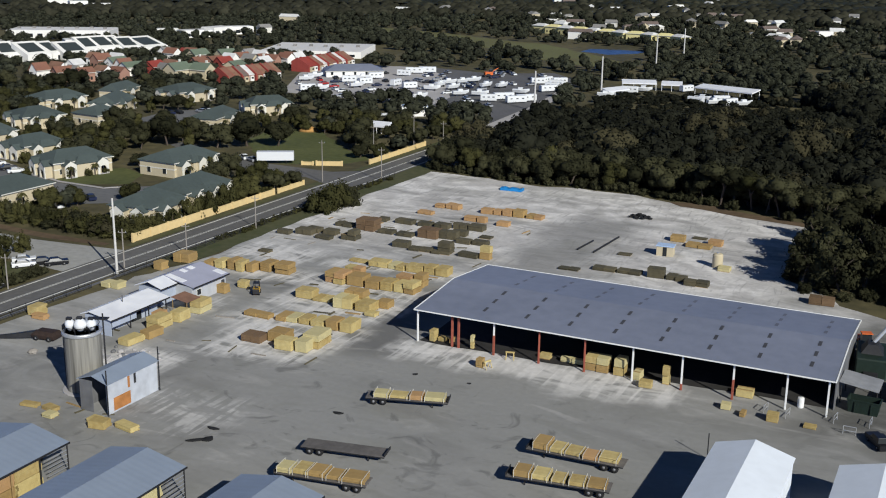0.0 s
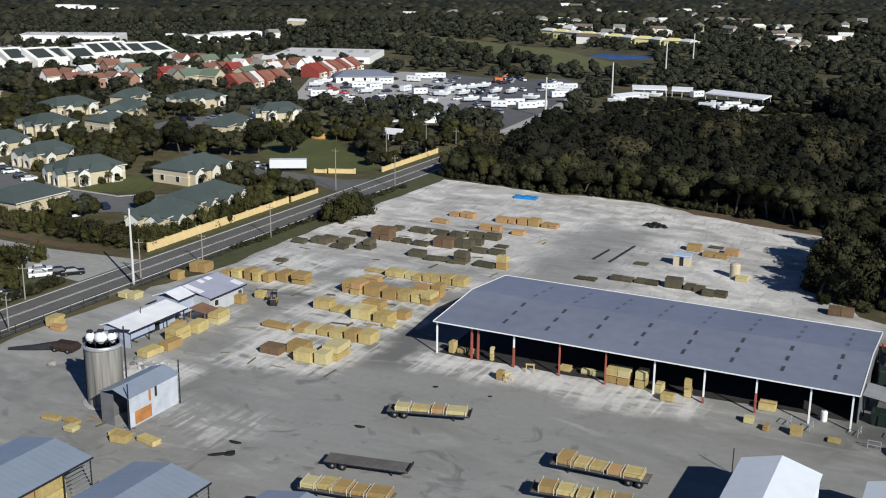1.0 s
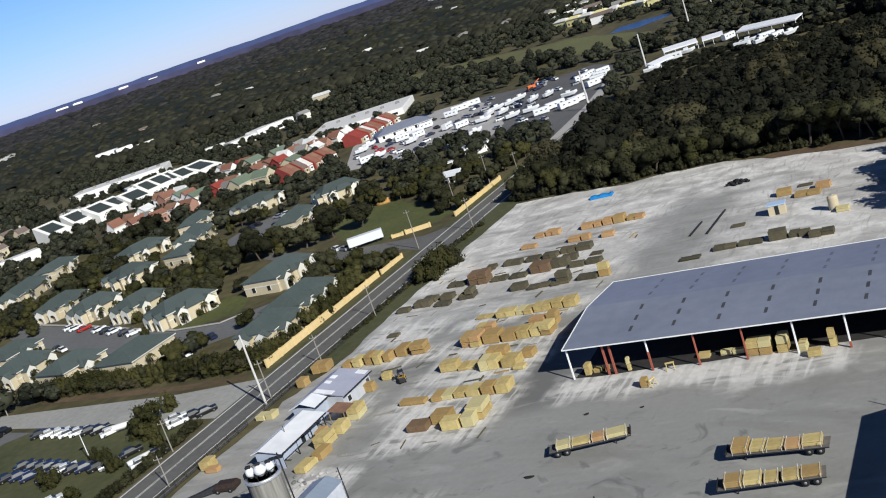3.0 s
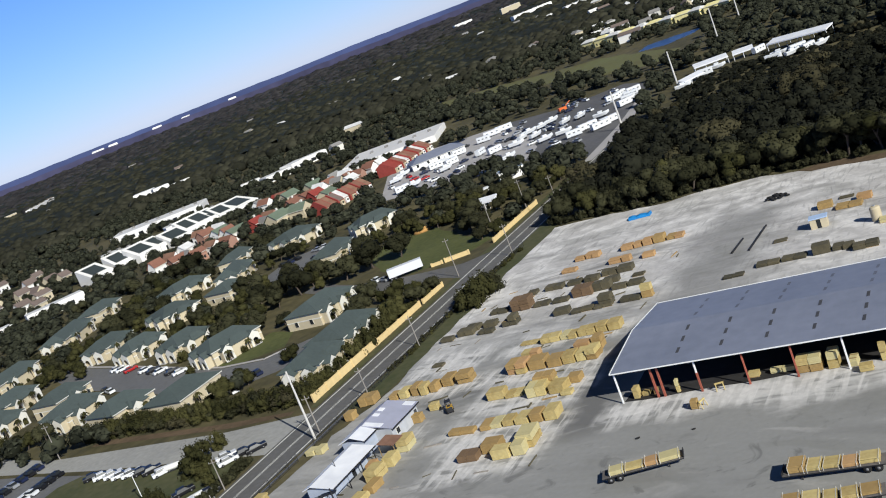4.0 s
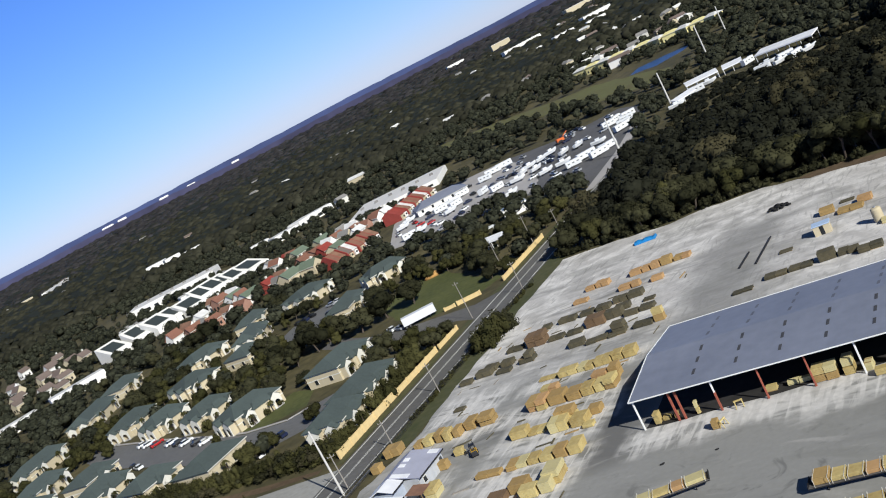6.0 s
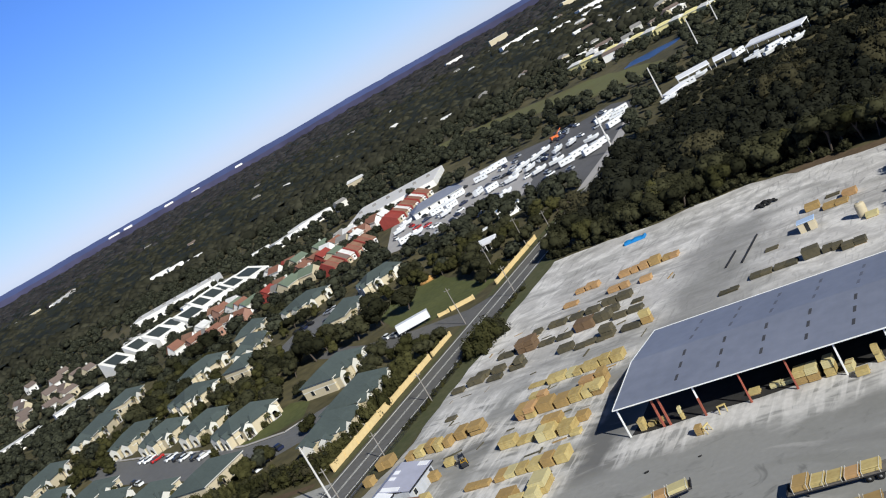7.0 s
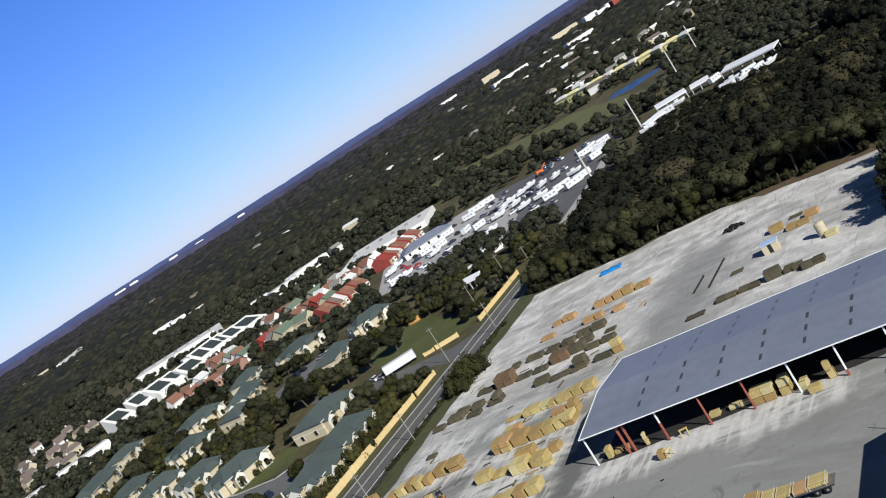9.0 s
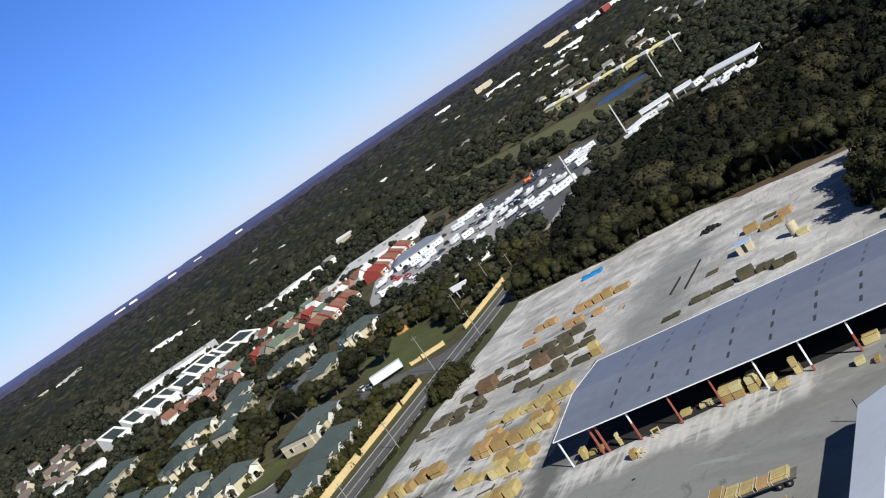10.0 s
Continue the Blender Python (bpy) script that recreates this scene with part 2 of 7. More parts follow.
M_LEAF = mat("dark_oak_leaves", (0.0108, 0.0126, 0.0064), 0.9, vary=0.5, small=5, large=1.5, rnd=1.3, tint=(0.037, 0.0362, 0.0185), bump=0, spec=0.06)
M_LEAFB = mat("olive_hedge_leaves", (0.0195, 0.0225, 0.0090), 0.9, vary=0.45, small=5, large=1.5, rnd=1.0, tint=(0.050, 0.047, 0.0175), bump=0, spec=0.06)
M_LEAFBROWN = mat("dry_brown_leaves", (0.022, 0.021, 0.012), 0.9, vary=0.4, small=5, large=1.5, rnd=0.9, tint=(0.046, 0.041, 0.022), bump=0, spec=0.06)
M_GRAVEL = mat("pale_gravel", (0.31, 0.305, 0.29), 0.95, vary=0.2, small=0.8, large=0.06)
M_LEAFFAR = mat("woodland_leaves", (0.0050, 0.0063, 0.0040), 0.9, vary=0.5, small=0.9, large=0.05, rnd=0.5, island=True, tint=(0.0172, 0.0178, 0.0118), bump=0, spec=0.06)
M_LEAFMID = mat("mixed_woodland_leaves", (0.0105, 0.0132, 0.0086), 0.9, vary=0.6, small=0.35, large=0.03, rnd=1.3, island=True, tint=(0.036, 0.038, 0.025), bump=0.6, spec=0.06)
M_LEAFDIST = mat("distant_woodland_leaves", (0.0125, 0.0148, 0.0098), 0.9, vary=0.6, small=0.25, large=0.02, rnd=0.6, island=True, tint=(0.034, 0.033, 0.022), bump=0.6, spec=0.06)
# Leaves of the farthest woods, with distance haze mixed into the colour.
M_LEAFHAZE = mat("hazy_far_leaves", (0.024, 0.022, 0.024), 0.9, vary=0.5, small=0.2, large=0.01, rnd=0.5, island=True, tint=(0.036, 0.034, 0.034), bump=0.5, spec=0.06)
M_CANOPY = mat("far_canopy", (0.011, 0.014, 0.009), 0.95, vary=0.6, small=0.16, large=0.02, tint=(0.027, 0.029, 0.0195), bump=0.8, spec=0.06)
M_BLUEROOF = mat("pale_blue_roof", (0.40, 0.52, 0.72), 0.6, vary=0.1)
# Blue and slate here are distance haze put into the colour of the land.
M_FARLAND = mat("hazy_blue_land", (0.052, 0.070, 0.165), 1.0, vary=0.25, small=0.01, large=0.002, bump=0)
M_FARLANDB = mat("hazy_slate_woods", (0.049, 0.048, 0.092), 1.0, vary=0.35, small=0.02, large=0.004, bump=0)
M_REDWALL = mat("red_painted_wall", (0.27, 0.05, 0.04), 0.8, vary=0.15, small=0.8, large=0.15)
M_YELLOWPALE = mat("pale_yellow_wall", (0.70, 0.62, 0.30), 0.9, vary=0.12, small=0.8, large=0.1)
M_RUSTROOF = mat("rusty_roof_sheet", (0.22, 0.12, 0.08), 0.85, vary=0.3, small=0.8, large=0.3)
M_BROWNROOF = mat("brown_shingle", (0.15, 0.115, 0.10), 0.9, vary=0.25, small=0.8, large=0.15, rnd=0.5)
M_PINKWALL = mat("pink_stucco", (0.34, 0.19, 0.14), 0.85, vary=0.2, small=0.8, large=0.15, rnd=0.4)
M_LOTDARK = mat("dark_lot_asphalt", (0.11, 0.108, 0.112), 0.9, vary=0.25, small=0.7, large=0.05)
M_GREYGLASS = mat("tinted_window", (0.05, 0.055, 0.065), 0.3, vary=0.1, bump=0)
M_PALEROOF = mat("pale_roof_deck", (0.62, 0.61, 0.60), 0.8, vary=0.2, small=0.4, large=0.05)

M_STAINROOF = mat("stained_white_roof", (0.84, 0.83, 0.82), 0.85, vary=0.3, small=0.16, large=0.05, tint=(0.52, 0.50, 0.49), stretch=(1, 0.5, 1))
M_RUSTDARK = mat("dark_red_brown_paint", (0.032, 0.02, 0.016), 0.8, vary=0.4, small=1.5, large=0.4)

# ---- the ground ----
def flat(name, pts, z, material, label, category, on=None):
    """A flat sheet; its outline in paces over the yard (on=YARD) or in metres over the land."""
    m = Mesh()
    m.face(*[(x, y, 0) if on is None or on == "land" else (*plan(x, y), 0) for x, y in pts])
    return solid(name, m, material, Matrix.Translation((0, 0, z)) @ (Matrix.Identity(4) if on is None or on == "land" else on), label, category, kind="structure")


def rect(a0, a1, b0, b1):
    return [(a0, b0), (a1, b0), (a1, b1), (a0, b1)]


ground = Mesh()
rings = [0, 60, 150, 300, 500, 800, 1300, 2000, 3000, 4200, 4900]
for i in range(len(rings) - 1):
    for j in range(48):
        p = [(r * math.cos(q), r * math.sin(q), 0) for r, q in ((rings[i], j), (rings[i + 1], j), (rings[i + 1], j + 1), (rings[i], j + 1)) for q in (q * math.pi / 24,)]
        ground.face(*(p if i else p[1:]))
solid("ground", ground, M_GROUND, pose(0, 0, -0.02), "scrubby green and brown ground", "ground", kind="structure")


def yard_surface():
    """Pale limestone hardstanding, greyer where vehicles drive, with white dust and dark tyre marks."""
    m = bpy.data.materials.new("limestone_hardstanding")
    m.use_nodes = True
    nt = m.node_tree
    p = nt.nodes["Principled BSDF"]
    p.inputs["Roughness"].default_value = 0.95
    p.inputs["Specular IOR Level"].default_value = 0.2
    tc = nt.nodes.new("ShaderNodeTexCoord")

    def noise_at(scale, detail, stretch=(1, 1, 1), distort=0.0):
        mp = nt.nodes.new("ShaderNodeMapping")
        mp.inputs["Scale"].default_value = stretch
        n = nt.nodes.new("ShaderNodeTexNoise")
        n.inputs["Scale"].default_value, n.inputs["Detail"].default_value = scale, detail
        n.inputs["Distortion"].default_value = distort
        nt.links.new(tc.outputs["Object"], mp.inputs["Vector"])
        nt.links.new(mp.outputs["Vector"], n.inputs["Vector"])
        return n.outputs["Fac"]

    def band(src, lo, hi, f=0.0, t=1.0):
        r = nt.nodes.new("ShaderNodeMapRange")
        r.inputs["From Min"].default_value, r.inputs["From Max"].default_value = lo, hi
        r.inputs["To Min"].default_value, r.inputs["To Max"].default_value = f, t
        nt.links.new(src, r.inputs["Value"])
        return r.outputs["Result"]

    def blend(a, b, fac):
        x = nt.nodes.new("ShaderNodeMix")
        x.data_type = "RGBA"
        for key, v in (("A", a), ("B", b)):
            if isinstance(v, tuple):
                x.inputs[key].default_value = (*v, 1)
            else:
                nt.links.new(v, x.inputs[key])
        nt.links.new(fac, x.inputs["Factor"])
        return x.outputs["Result"]

    # Places are wobbled so that no zone has a ruled edge.
    wob = nt.nodes.new("ShaderNodeTexNoise")
    wob.inputs["Scale"].default_value, wob.inputs["Detail"].default_value = 0.12, 4
    nt.links.new(tc.outputs["Object"], wob.inputs["Vector"])
    off = nt.nodes.new("ShaderNodeVectorMath")
    off.operation = "MULTIPLY_ADD"
    off.inputs[1].default_value = (9, 9, 0)
    nt.links.new(wob.outputs["Color"], off.inputs[0])
    nt.links.new(tc.outputs["Object"], off.inputs[2])
    sep = nt.nodes.new("ShaderNodeSeparateXYZ")
    nt.links.new(off.outputs["Vector"], sep.inputs["Vector"])

    def times(x, y):
        k = nt.nodes.new("ShaderNodeMath")
        k.operation = "MULTIPLY"
        nt.links.new(x, k.inputs[0])
        nt.links.new(y, k.inputs[1])
        return k.outputs[0]

    def zone(a0, a1, b0, b1, soft, most=1.0):
        a0, a1, b0, b1 = a0 + 4.5, a1 + 4.5, b0 + 4.5, b1 + 4.5
        m = times(band(sep.outputs["X"], a0 - soft, a0 + soft), band(sep.outputs["X"], a1 + soft, a1 - soft))
        m = times(m, band(sep.outputs["Y"], b0 - soft, b0 + soft, 0, most))
        return times(m, band(sep.outputs["Y"], b1 + soft, b1 - soft))

    grey, white, dark = (0.290, 0.286, 0.277), (0.745, 0.718, 0.70), (0.085, 0.085, 0.085)
    streaks = band(noise_at(0.30, 5, (0.35, 1.3, 1), 1.2), 0.40, 0.62)
    patches = band(noise_at(0.11, 7, distort=1.2), 0.42, 0.60)
    far = zone(-75, 120, 42, 200, 9)
    base = blend(grey, (0.535, 0.512, 0.50), far)
    base = blend(base, white, times(far, patches))
    # Grey wheel lanes through the field.
    base = blend(base, (0.27, 0.265, 0.26), zone(-7, 10, 30, 92, 4, 0.85))
    base = blend(base, (0.27, 0.265, 0.26), times(zone(-64, 10, 40, 47, 3, 0.7), streaks))
    ruts = band(noise_at(0.22, 6, (1.5, 0.3, 1), 3.0), 0.57, 0.68, 0, 0.45)
    base = blend(base, (0.22, 0.215, 0.21), times(far, ruts))
    base = blend(base, (0.30, 0.29, 0.285), times(zone(-50, 60, 72, 80, 4, 0.9), streaks))
    base = blend(base, (0.42, 0.41, 0.40), zone(-1, 52, -5, 1, 2.5, 0.5))
    base = blend(base, (0.42, 0.41, 0.40), zone(-64, -50, -60, 16, 4, 0.7))
    base = blend(base, (0.215, 0.218, 0.21), zone(0, 75, -34, -9, 5, 0.15))
    base = blend(base, dark, zone(-46, -30, 12.5, 18, 3, 0.75))
    # Dark stain left of the shed, painted deeper to blacken the shed's shadow.
    base = blend(base, (0.12, 0.118, 0.118), zone(-11, -1, -8, 26, 3, 0.8))
    base = blend(base, (0.16, 0.157, 0.155), times(zone(-60, -20, -62, -26, 6, 0.6), patches))
    base = blend(base, (0.19, 0.18, 0.165), times(zone(46, 118, 47, 96, 4, 0.7), patches))
    base = blend(base, (0.07, 0.068, 0.062), zone(61, 115, -4, 46, 3, 0.85))
    base = blend(base, (0.10, 0.098, 0.092), times(zone(58, 115, -12, 4, 3, 0.7), patches))
    worn = band(noise_at(0.05, 5, (1, 2.4, 1), 1.4), 0.50, 0.66, 0, 0.5)
    base = blend(base, (0.222, 0.22, 0.205), worn)
    tracks = band(noise_at(0.10, 6, (0.4, 1.3, 1), 1.2), 0.52, 0.68, 0, 0.32)
    pale = band(noise_at(0.11, 6, (0.5, 1.4, 1), 1.6), 0.58, 0.70, 0, 0.5)
    base = blend(base, (0.44, 0.425, 0.41), pale)
    base = blend(base, (0.16, 0.155, 0.15), tracks)
    scuff = band(noise_at(0.35, 5, (0.7, 1.3, 1), 0.8), 0.62, 0.74, 0, 0.3)
    base = blend(base, (0.11, 0.11, 0.11), scuff)
    # Limestone dust along the stack rows and before the shed, raked into strips.
    strips = band(noise_at(0.75, 4, (1.0, 0.10, 1), 0.6), 0.47, 0.56)
    dusty = band(noise_at(0.22, 6, (0.6, 1.2, 1), 1.2), 0.40, 0.54)
    for a0, a1, b0, b1 in ((-58, -9, 16.0, 24), (-36, -9, 30.5, 38.5), (-33, -9, 4, 15), (-34, -9, -7, 1.5), (-29, -10, -19, -6), (-2, 42, -7.0, 1.5), (-58, -40, 26, 38), (-40, -28, -36, -22), (-40.5, -38.5, -10, 5)):
        base = blend(base, white, times(zone(a0, a1, b0, b1, 2.0, 0.62), dusty))
        base = blend(base, white, times(zone(a0, a1, b0, b1, 1.6, 0.6), strips))
    base = blend(base, white, times(zone(-24, -8, -46, -33, 3, 0.45), times(dusty, strips)))
    stain = band(noise_at(0.17, 6, distort=1.8), 0.60, 0.70, 0, 0.55)
    base = blend(base, (0.10, 0.10, 0.098), times(zone(-45, 45, -60, -12, 8), stain))
    grain = band(noise_at(1.1, 6), 0.3, 0.75, 0, 0.25)
    base = blend(base, (0.18, 0.175, 0.17), grain)
    nt.links.new(base, p.inputs["Base Color"])
    bp = nt.nodes.new("ShaderNodeBump")
    bp.inputs["Strength"].default_value, bp.inputs["Distance"].default_value = 0.3, 0.1
    nt.links.new(noise_at(1.6, 6), bp.inputs["Height"])
    nt.links.new(bp.outputs["Normal"], p.inputs["Normal"])
    return m


M_YARD = yard_surface()


def ragged(pts, step=4.0, size=1.2):
    """An outline with an uneven worn edge."""
    out = []
    for (x0, y0), (x1, y1) in zip(pts, pts[1:] + pts[:1]):
        k = max(1, int(math.hypot(x1 - x0, y1 - y0) / step))
        for i in range(k):
            f = i / k
            x, y = x0 + (x1 - x0) * f, y0 + (y1 - y0) * f
            n = noise.noise_vector(Vector((x * 0.13, y * 0.13, 3.1)))
            out.append((x + n.x * size * 2, y + n.y * size * 2))
    return out


YARD_EDGE = [(-64, -150), (110, -150), (110, 44), (68, 46), (58, 51), (48, 62), (44.5, 78), (45, 96), (44, 109.5), (28, 113.5), (13, 119), (-1, 125.5), (-17, 127), (-30, 125.5), (-43, 128), (-54, 130.5), (-64, 131.5), (-63.6, 118), (-61, 84), (-62, 60), (-60, 22), (-63, 8)]
flat("pavement", ragged(YARD_EDGE), 0.02, M_YARD, "pale grey limestone yard with dust and tyre marks", "yard", YARD)

# The two-lane road with its paint, shoulders and the side street.
flat("road", rect(-77.6, -67.4, -260, 240), 0.03, M_ASPHALT, "grey asphalt two-lane road along the yard", "road", YARD)
for a, w in ((-68.2, 0.35), (-72.3, 0.16), (-72.7, 0.16), (-76.8, 0.35)):
    flat("lane_line", rect(a - w / 2, a + w / 2, -260, 240), 0.036, M_PAINT, "pale painted line on the asphalt road", "road line", YARD)
flat("road_shoulder", rect(-66.9, -65.9, -260, 60), 0.012, M_LOT, "grey gravel shoulder beside the road", "road edge", YARD)
flat("verge", rect(-80.2, -78.0, 27, 240), 0.024, M_WORNGRASS, "worn grass verge beside the ochre wall", "verge", YARD)
flat("verge", ragged(rect(-66.9, -60.5, 22, 138), 3, 0.5), 0.026, M_WORNGRASS, "worn grass verge between the road and the yard", "verge", YARD)
flat("side_road", [(-77.6, 102), (-77.6, 122), (-84, 117), (-104, 119), (-126, 125), (-150, 140), (-150, 132), (-126, 116), (-104, 108.5), (-86, 107)], 0.026, M_ASPHALT, "asphalt side street joining the road", "road", YARD)
flat("driveway", [(-77.6, 6), (-77.6, 24), (-100, 22.5), (-160, 27), (-220, 45), (-220, 33), (-134, 15), (-105, 10.4)], 0.024, M_GRAVEL, "pale grey driveway leading off the road", "driveway", YARD)
flat("lawn", [(-84, 27), (-105, 28), (-150, 34), (-150, 31), (-100, 24.5), (-84, 25)], 0.012, M_DIRT, "brown dirt verge by the driveway", "verge", YARD)
flat("lawn", [(-79, 5), (-130, 12), (-190, 22), (-190, -60), (-79, -60)], 0.01, M_WORNGRASS, "worn green grass car park", "lawn", YARD)
flat("car_park", [(-131, 12.2), (-136, 13), (-140, 9), (-138, -30), (-190, -30), (-200, 26), (-162, 19.5)], 0.02, M_LOT, "grey asphalt car park beside the grass", "car park", YARD)
flat("lawn", ragged([(-143, 74.8), (-141, 86), (-137, 95), (-126, 90), (-121, 78), (-133, 71)], 3, 0.4), 0.014, M_GRASS, "mown green lawn between the houses", "lawn", YARD)
flat("lawn", ragged([(-121, 134), (-103, 121), (-88, 128), (-84, 140), (-99, 152), (-124, 178), (-141, 176), (-134, 150)], 3, 0.8), 0.014, M_GRASS, "open green lawn beside the side street", "lawn", YARD)
flat("lane", [(-224, 107), (-190, 93), (-153.5, 76.5), (-139, 71), (-123, 69.7), (-117, 76), (-108, 84), (-106, 60), (-118, 52), (-146, 58), (-171, 69), (-213, 87), (-232, 100), (-246, 122), (-238, 130)], 0.016, M_LOT, "grey asphalt lane between the houses", "lane", YARD)
kerb = [(-224, 107.4), (-190, 93.6), (-153.5, 77), (-139, 71.5), (-123, 70.2), (-117, 76.4)]
for p0, p1 in zip(kerb, kerb[1:]):
    (x0, y0), (x1, y1) = yard_xy(*p0), yard_xy(*p1)
    w = Mesh().box(0, math.hypot(x1 - x0, y1 - y0), 0, 0.9, 0, 0.14, 0.03)
    solid("kerb", w, M_PALE, pose(x0, y0, 0, 0, 0, math.degrees(math.atan2(y1 - y0, x1 - x0))), "pale concrete kerb along the lane", "kerb", kind="structure")

flat("dirt_bank", ragged([(8, 122), (13, 118.6), (28, 113.2), (44, 109.2), (62, 104.6), (64, 109), (44, 113.6), (29, 117.8), (14, 124)], 2.5, 0.5), 0.03, M_DIRT, "brown earth bank along the wood", "bank", YARD)
flat("lane", [(-131.2, 374.1), (-126.1, 395.9), (-119.2, 402.2), (-103.2, 406.4), (-93.8, 399.8), (-87.8, 381.9), (-98.8, 381.5), (-108.8, 368.7), (-120.7, 354.5)], 0.018, M_LOT, "grey asphalt lane between the rear houses", "lane", "land")

# ---- the great open shed ----
SHED_W, SHED_D, EAVE, RIDGE = 62.3, 27.1, 5.5, 6.75


def open_shed():
    s = thing("open_shed", yard(0, 0), "long open-fronted timber shed with a blue-grey steel roof", "shed")
    half = SHED_D / 2
    for y0, y1, z0, z1 in ((-0.5, half, EAVE, RIDGE), (SHED_D + 0.5, half, EAVE, RIDGE)):
        roof = part("roof_slope", Mesh().slab([(-0.15, y0, z0), (SHED_W + 0.6, y0, z0), (SHED_W + 0.6, y1, z1), (-0.15, y1, z1)][:: 1 if y0 < y1 else -1], 0.16), M_ROOFBLUE, s)
        for k in range(8):
            for j in range(3):
                f0 = 0.24 + j * 0.255
                x = 10.2 + k * 7.0
                q = [(x - 0.24, f0), (x + 0.24, f0), (x + 0.24, f0 + 0.115), (x - 0.24, f0 + 0.115)]
                pts = [(u, y0 + (y1 - y0) * f, z0 + (z1 - z0) * f + 0.03) for u, f in q]
                # Skylights on the back slope take the paler colour.
                part("skylight", Mesh().slab(pts[:: 1 if y0 < y1 else -1], 0.05), M_SKYLIGHT if y0 < y1 else M_SKYLIGHTPALE, roof, "dark dirty fibreglass skylight" if y0 < y1 else "paler fibreglass skylight")
    part("gutter", Mesh().box(-0.25, SHED_W + 0.7, -0.66, -0.5, EAVE - 0.13, EAVE + 0.03, 0.02), M_WHITESTEEL, s, "white steel gutter")
    part("gutter", Mesh().box(-0.25, SHED_W + 0.7, SHED_D + 0.5, SHED_D + 0.72, EAVE - 0.2, EAVE + 0.06, 0.03), M_WHITESTEEL, s, "white steel gutter")
    for x in (-0.3, SHED_W + 0.6):
        for ya, yb in ((-0.6, half), (SHED_D + 0.6, half)):
            m = Mesh().loft([[(x, ya, EAVE - 0.13), (x + 0.15, ya, EAVE - 0.13), (x + 0.15, ya, EAVE + 0.06), (x, ya, EAVE + 0.06)], [(x, yb, RIDGE - 0.13), (x + 0.15, yb, RIDGE - 0.13), (x + 0.15, yb, RIDGE + 0.06), (x, yb, RIDGE + 0.06)]])
            part("barge_board", m, M_WHITESTEEL, s, "white trim along the roof edge")
    xs = [0.1, 13.2, 20.6, 27.8, 35.1, 42.3, 49.5, 56.7, 62.1]
    for i, x in enumerate(xs):
        red = i in (2, 3)
        m = Mesh().box(x - 0.12, x + 0.12, 0.05, 0.29, 0, EAVE - 0.14, 0.02)
        part("post", m, M_REDSTEEL if red else M_WHITESTEEL, s, "red primed post" if red else "white painted post")
        foot = (0, 3.2, 0.4, 0.4, 0, 1.0, 3.0, 0, 0)[i]
        if foot:
            part("post_foot", Mesh().box(x - 0.15, x + 0.15, 0.02, 0.32, 0, foot, 0.02), M_REDSTEEL, s, "red primed foot")
        part("post", Mesh().box(x - 0.17, x + 0.17, half - 0.17, half + 0.17, 0, RIDGE - 0.3, 0.02), M_REDSTEEL, s)
        for ya, yb in ((0.1, half), (SHED_D - 0.1, half)):
            m = Mesh().loft([[(x - 0.1, ya, EAVE - 0.6), (x + 0.1, ya, EAVE - 0.6), (x + 0.1, ya, EAVE - 0.2), (x - 0.1, ya, EAVE - 0.2)], [(x - 0.1, yb, RIDGE - 0.8), (x + 0.1, yb, RIDGE - 0.8), (x + 0.1, yb, RIDGE - 0.2), (x - 0.1, yb, RIDGE - 0.2)]])
            part("rafter", m, M_REDSTEEL, s)
    for x in (6.0, 7.1):
        part("post", Mesh().box(x - 0.16, x + 0.16, 0.3, 0.62, 0, EAVE - 0.14, 0.02), M_REDSTEEL, s, "red primed post")
    part("gable_end", Mesh().loft([[(x, 0.36, EAVE - 0.5), (x, SHED_D, EAVE - 0.5), (x, SHED_D, EAVE - 0.2), (x, half, RIDGE - 0.24), (x, 0.36, EAVE - 0.2)] for x in (-0.1, 0.02)]), M_WALLDARK, s, "weathered tin gable over the open end")
    part("end_wall", Mesh().loft([[(x, 3.0, 0), (x, SHED_D, 0), (x, SHED_D, EAVE - 0.2), (x, half, RIDGE - 0.24), (x, 3.0, EAVE + 0.1)] for x in (SHED_W + 0.3, SHED_W + 0.42)]), M_WALLDARK, s, "weathered tin end wall")
    part("back_wall", Mesh().box(-0.08, SHED_W, SHED_D - 0.15, SHED_D, 0, EAVE - 0.22), M_WALLDARK, s, "weathered tin back wall")
    return s


open_shed()
# Near-black floor sheet over the shed's whole footprint.
flat("shed_floor", ragged(rect(0.2, 62.2, 0.2, 28), 3, 0.35), 0.026, M_DARKFLOOR, "near-black floor under the shed", "floor", YARD)


# ---- timber ----
KIN = {"fresh_pine": (M_PINE, M_PINE, M_PINE, M_PINEDARK, M_PALEPINE), "aged_pine": (M_PINEDARK, M_PINEDARK, M_PINE, M_ORANGEWOOD), "orange_lumber": (M_ORANGEWOOD, M_ORANGEWOOD, M_PINEDARK)}


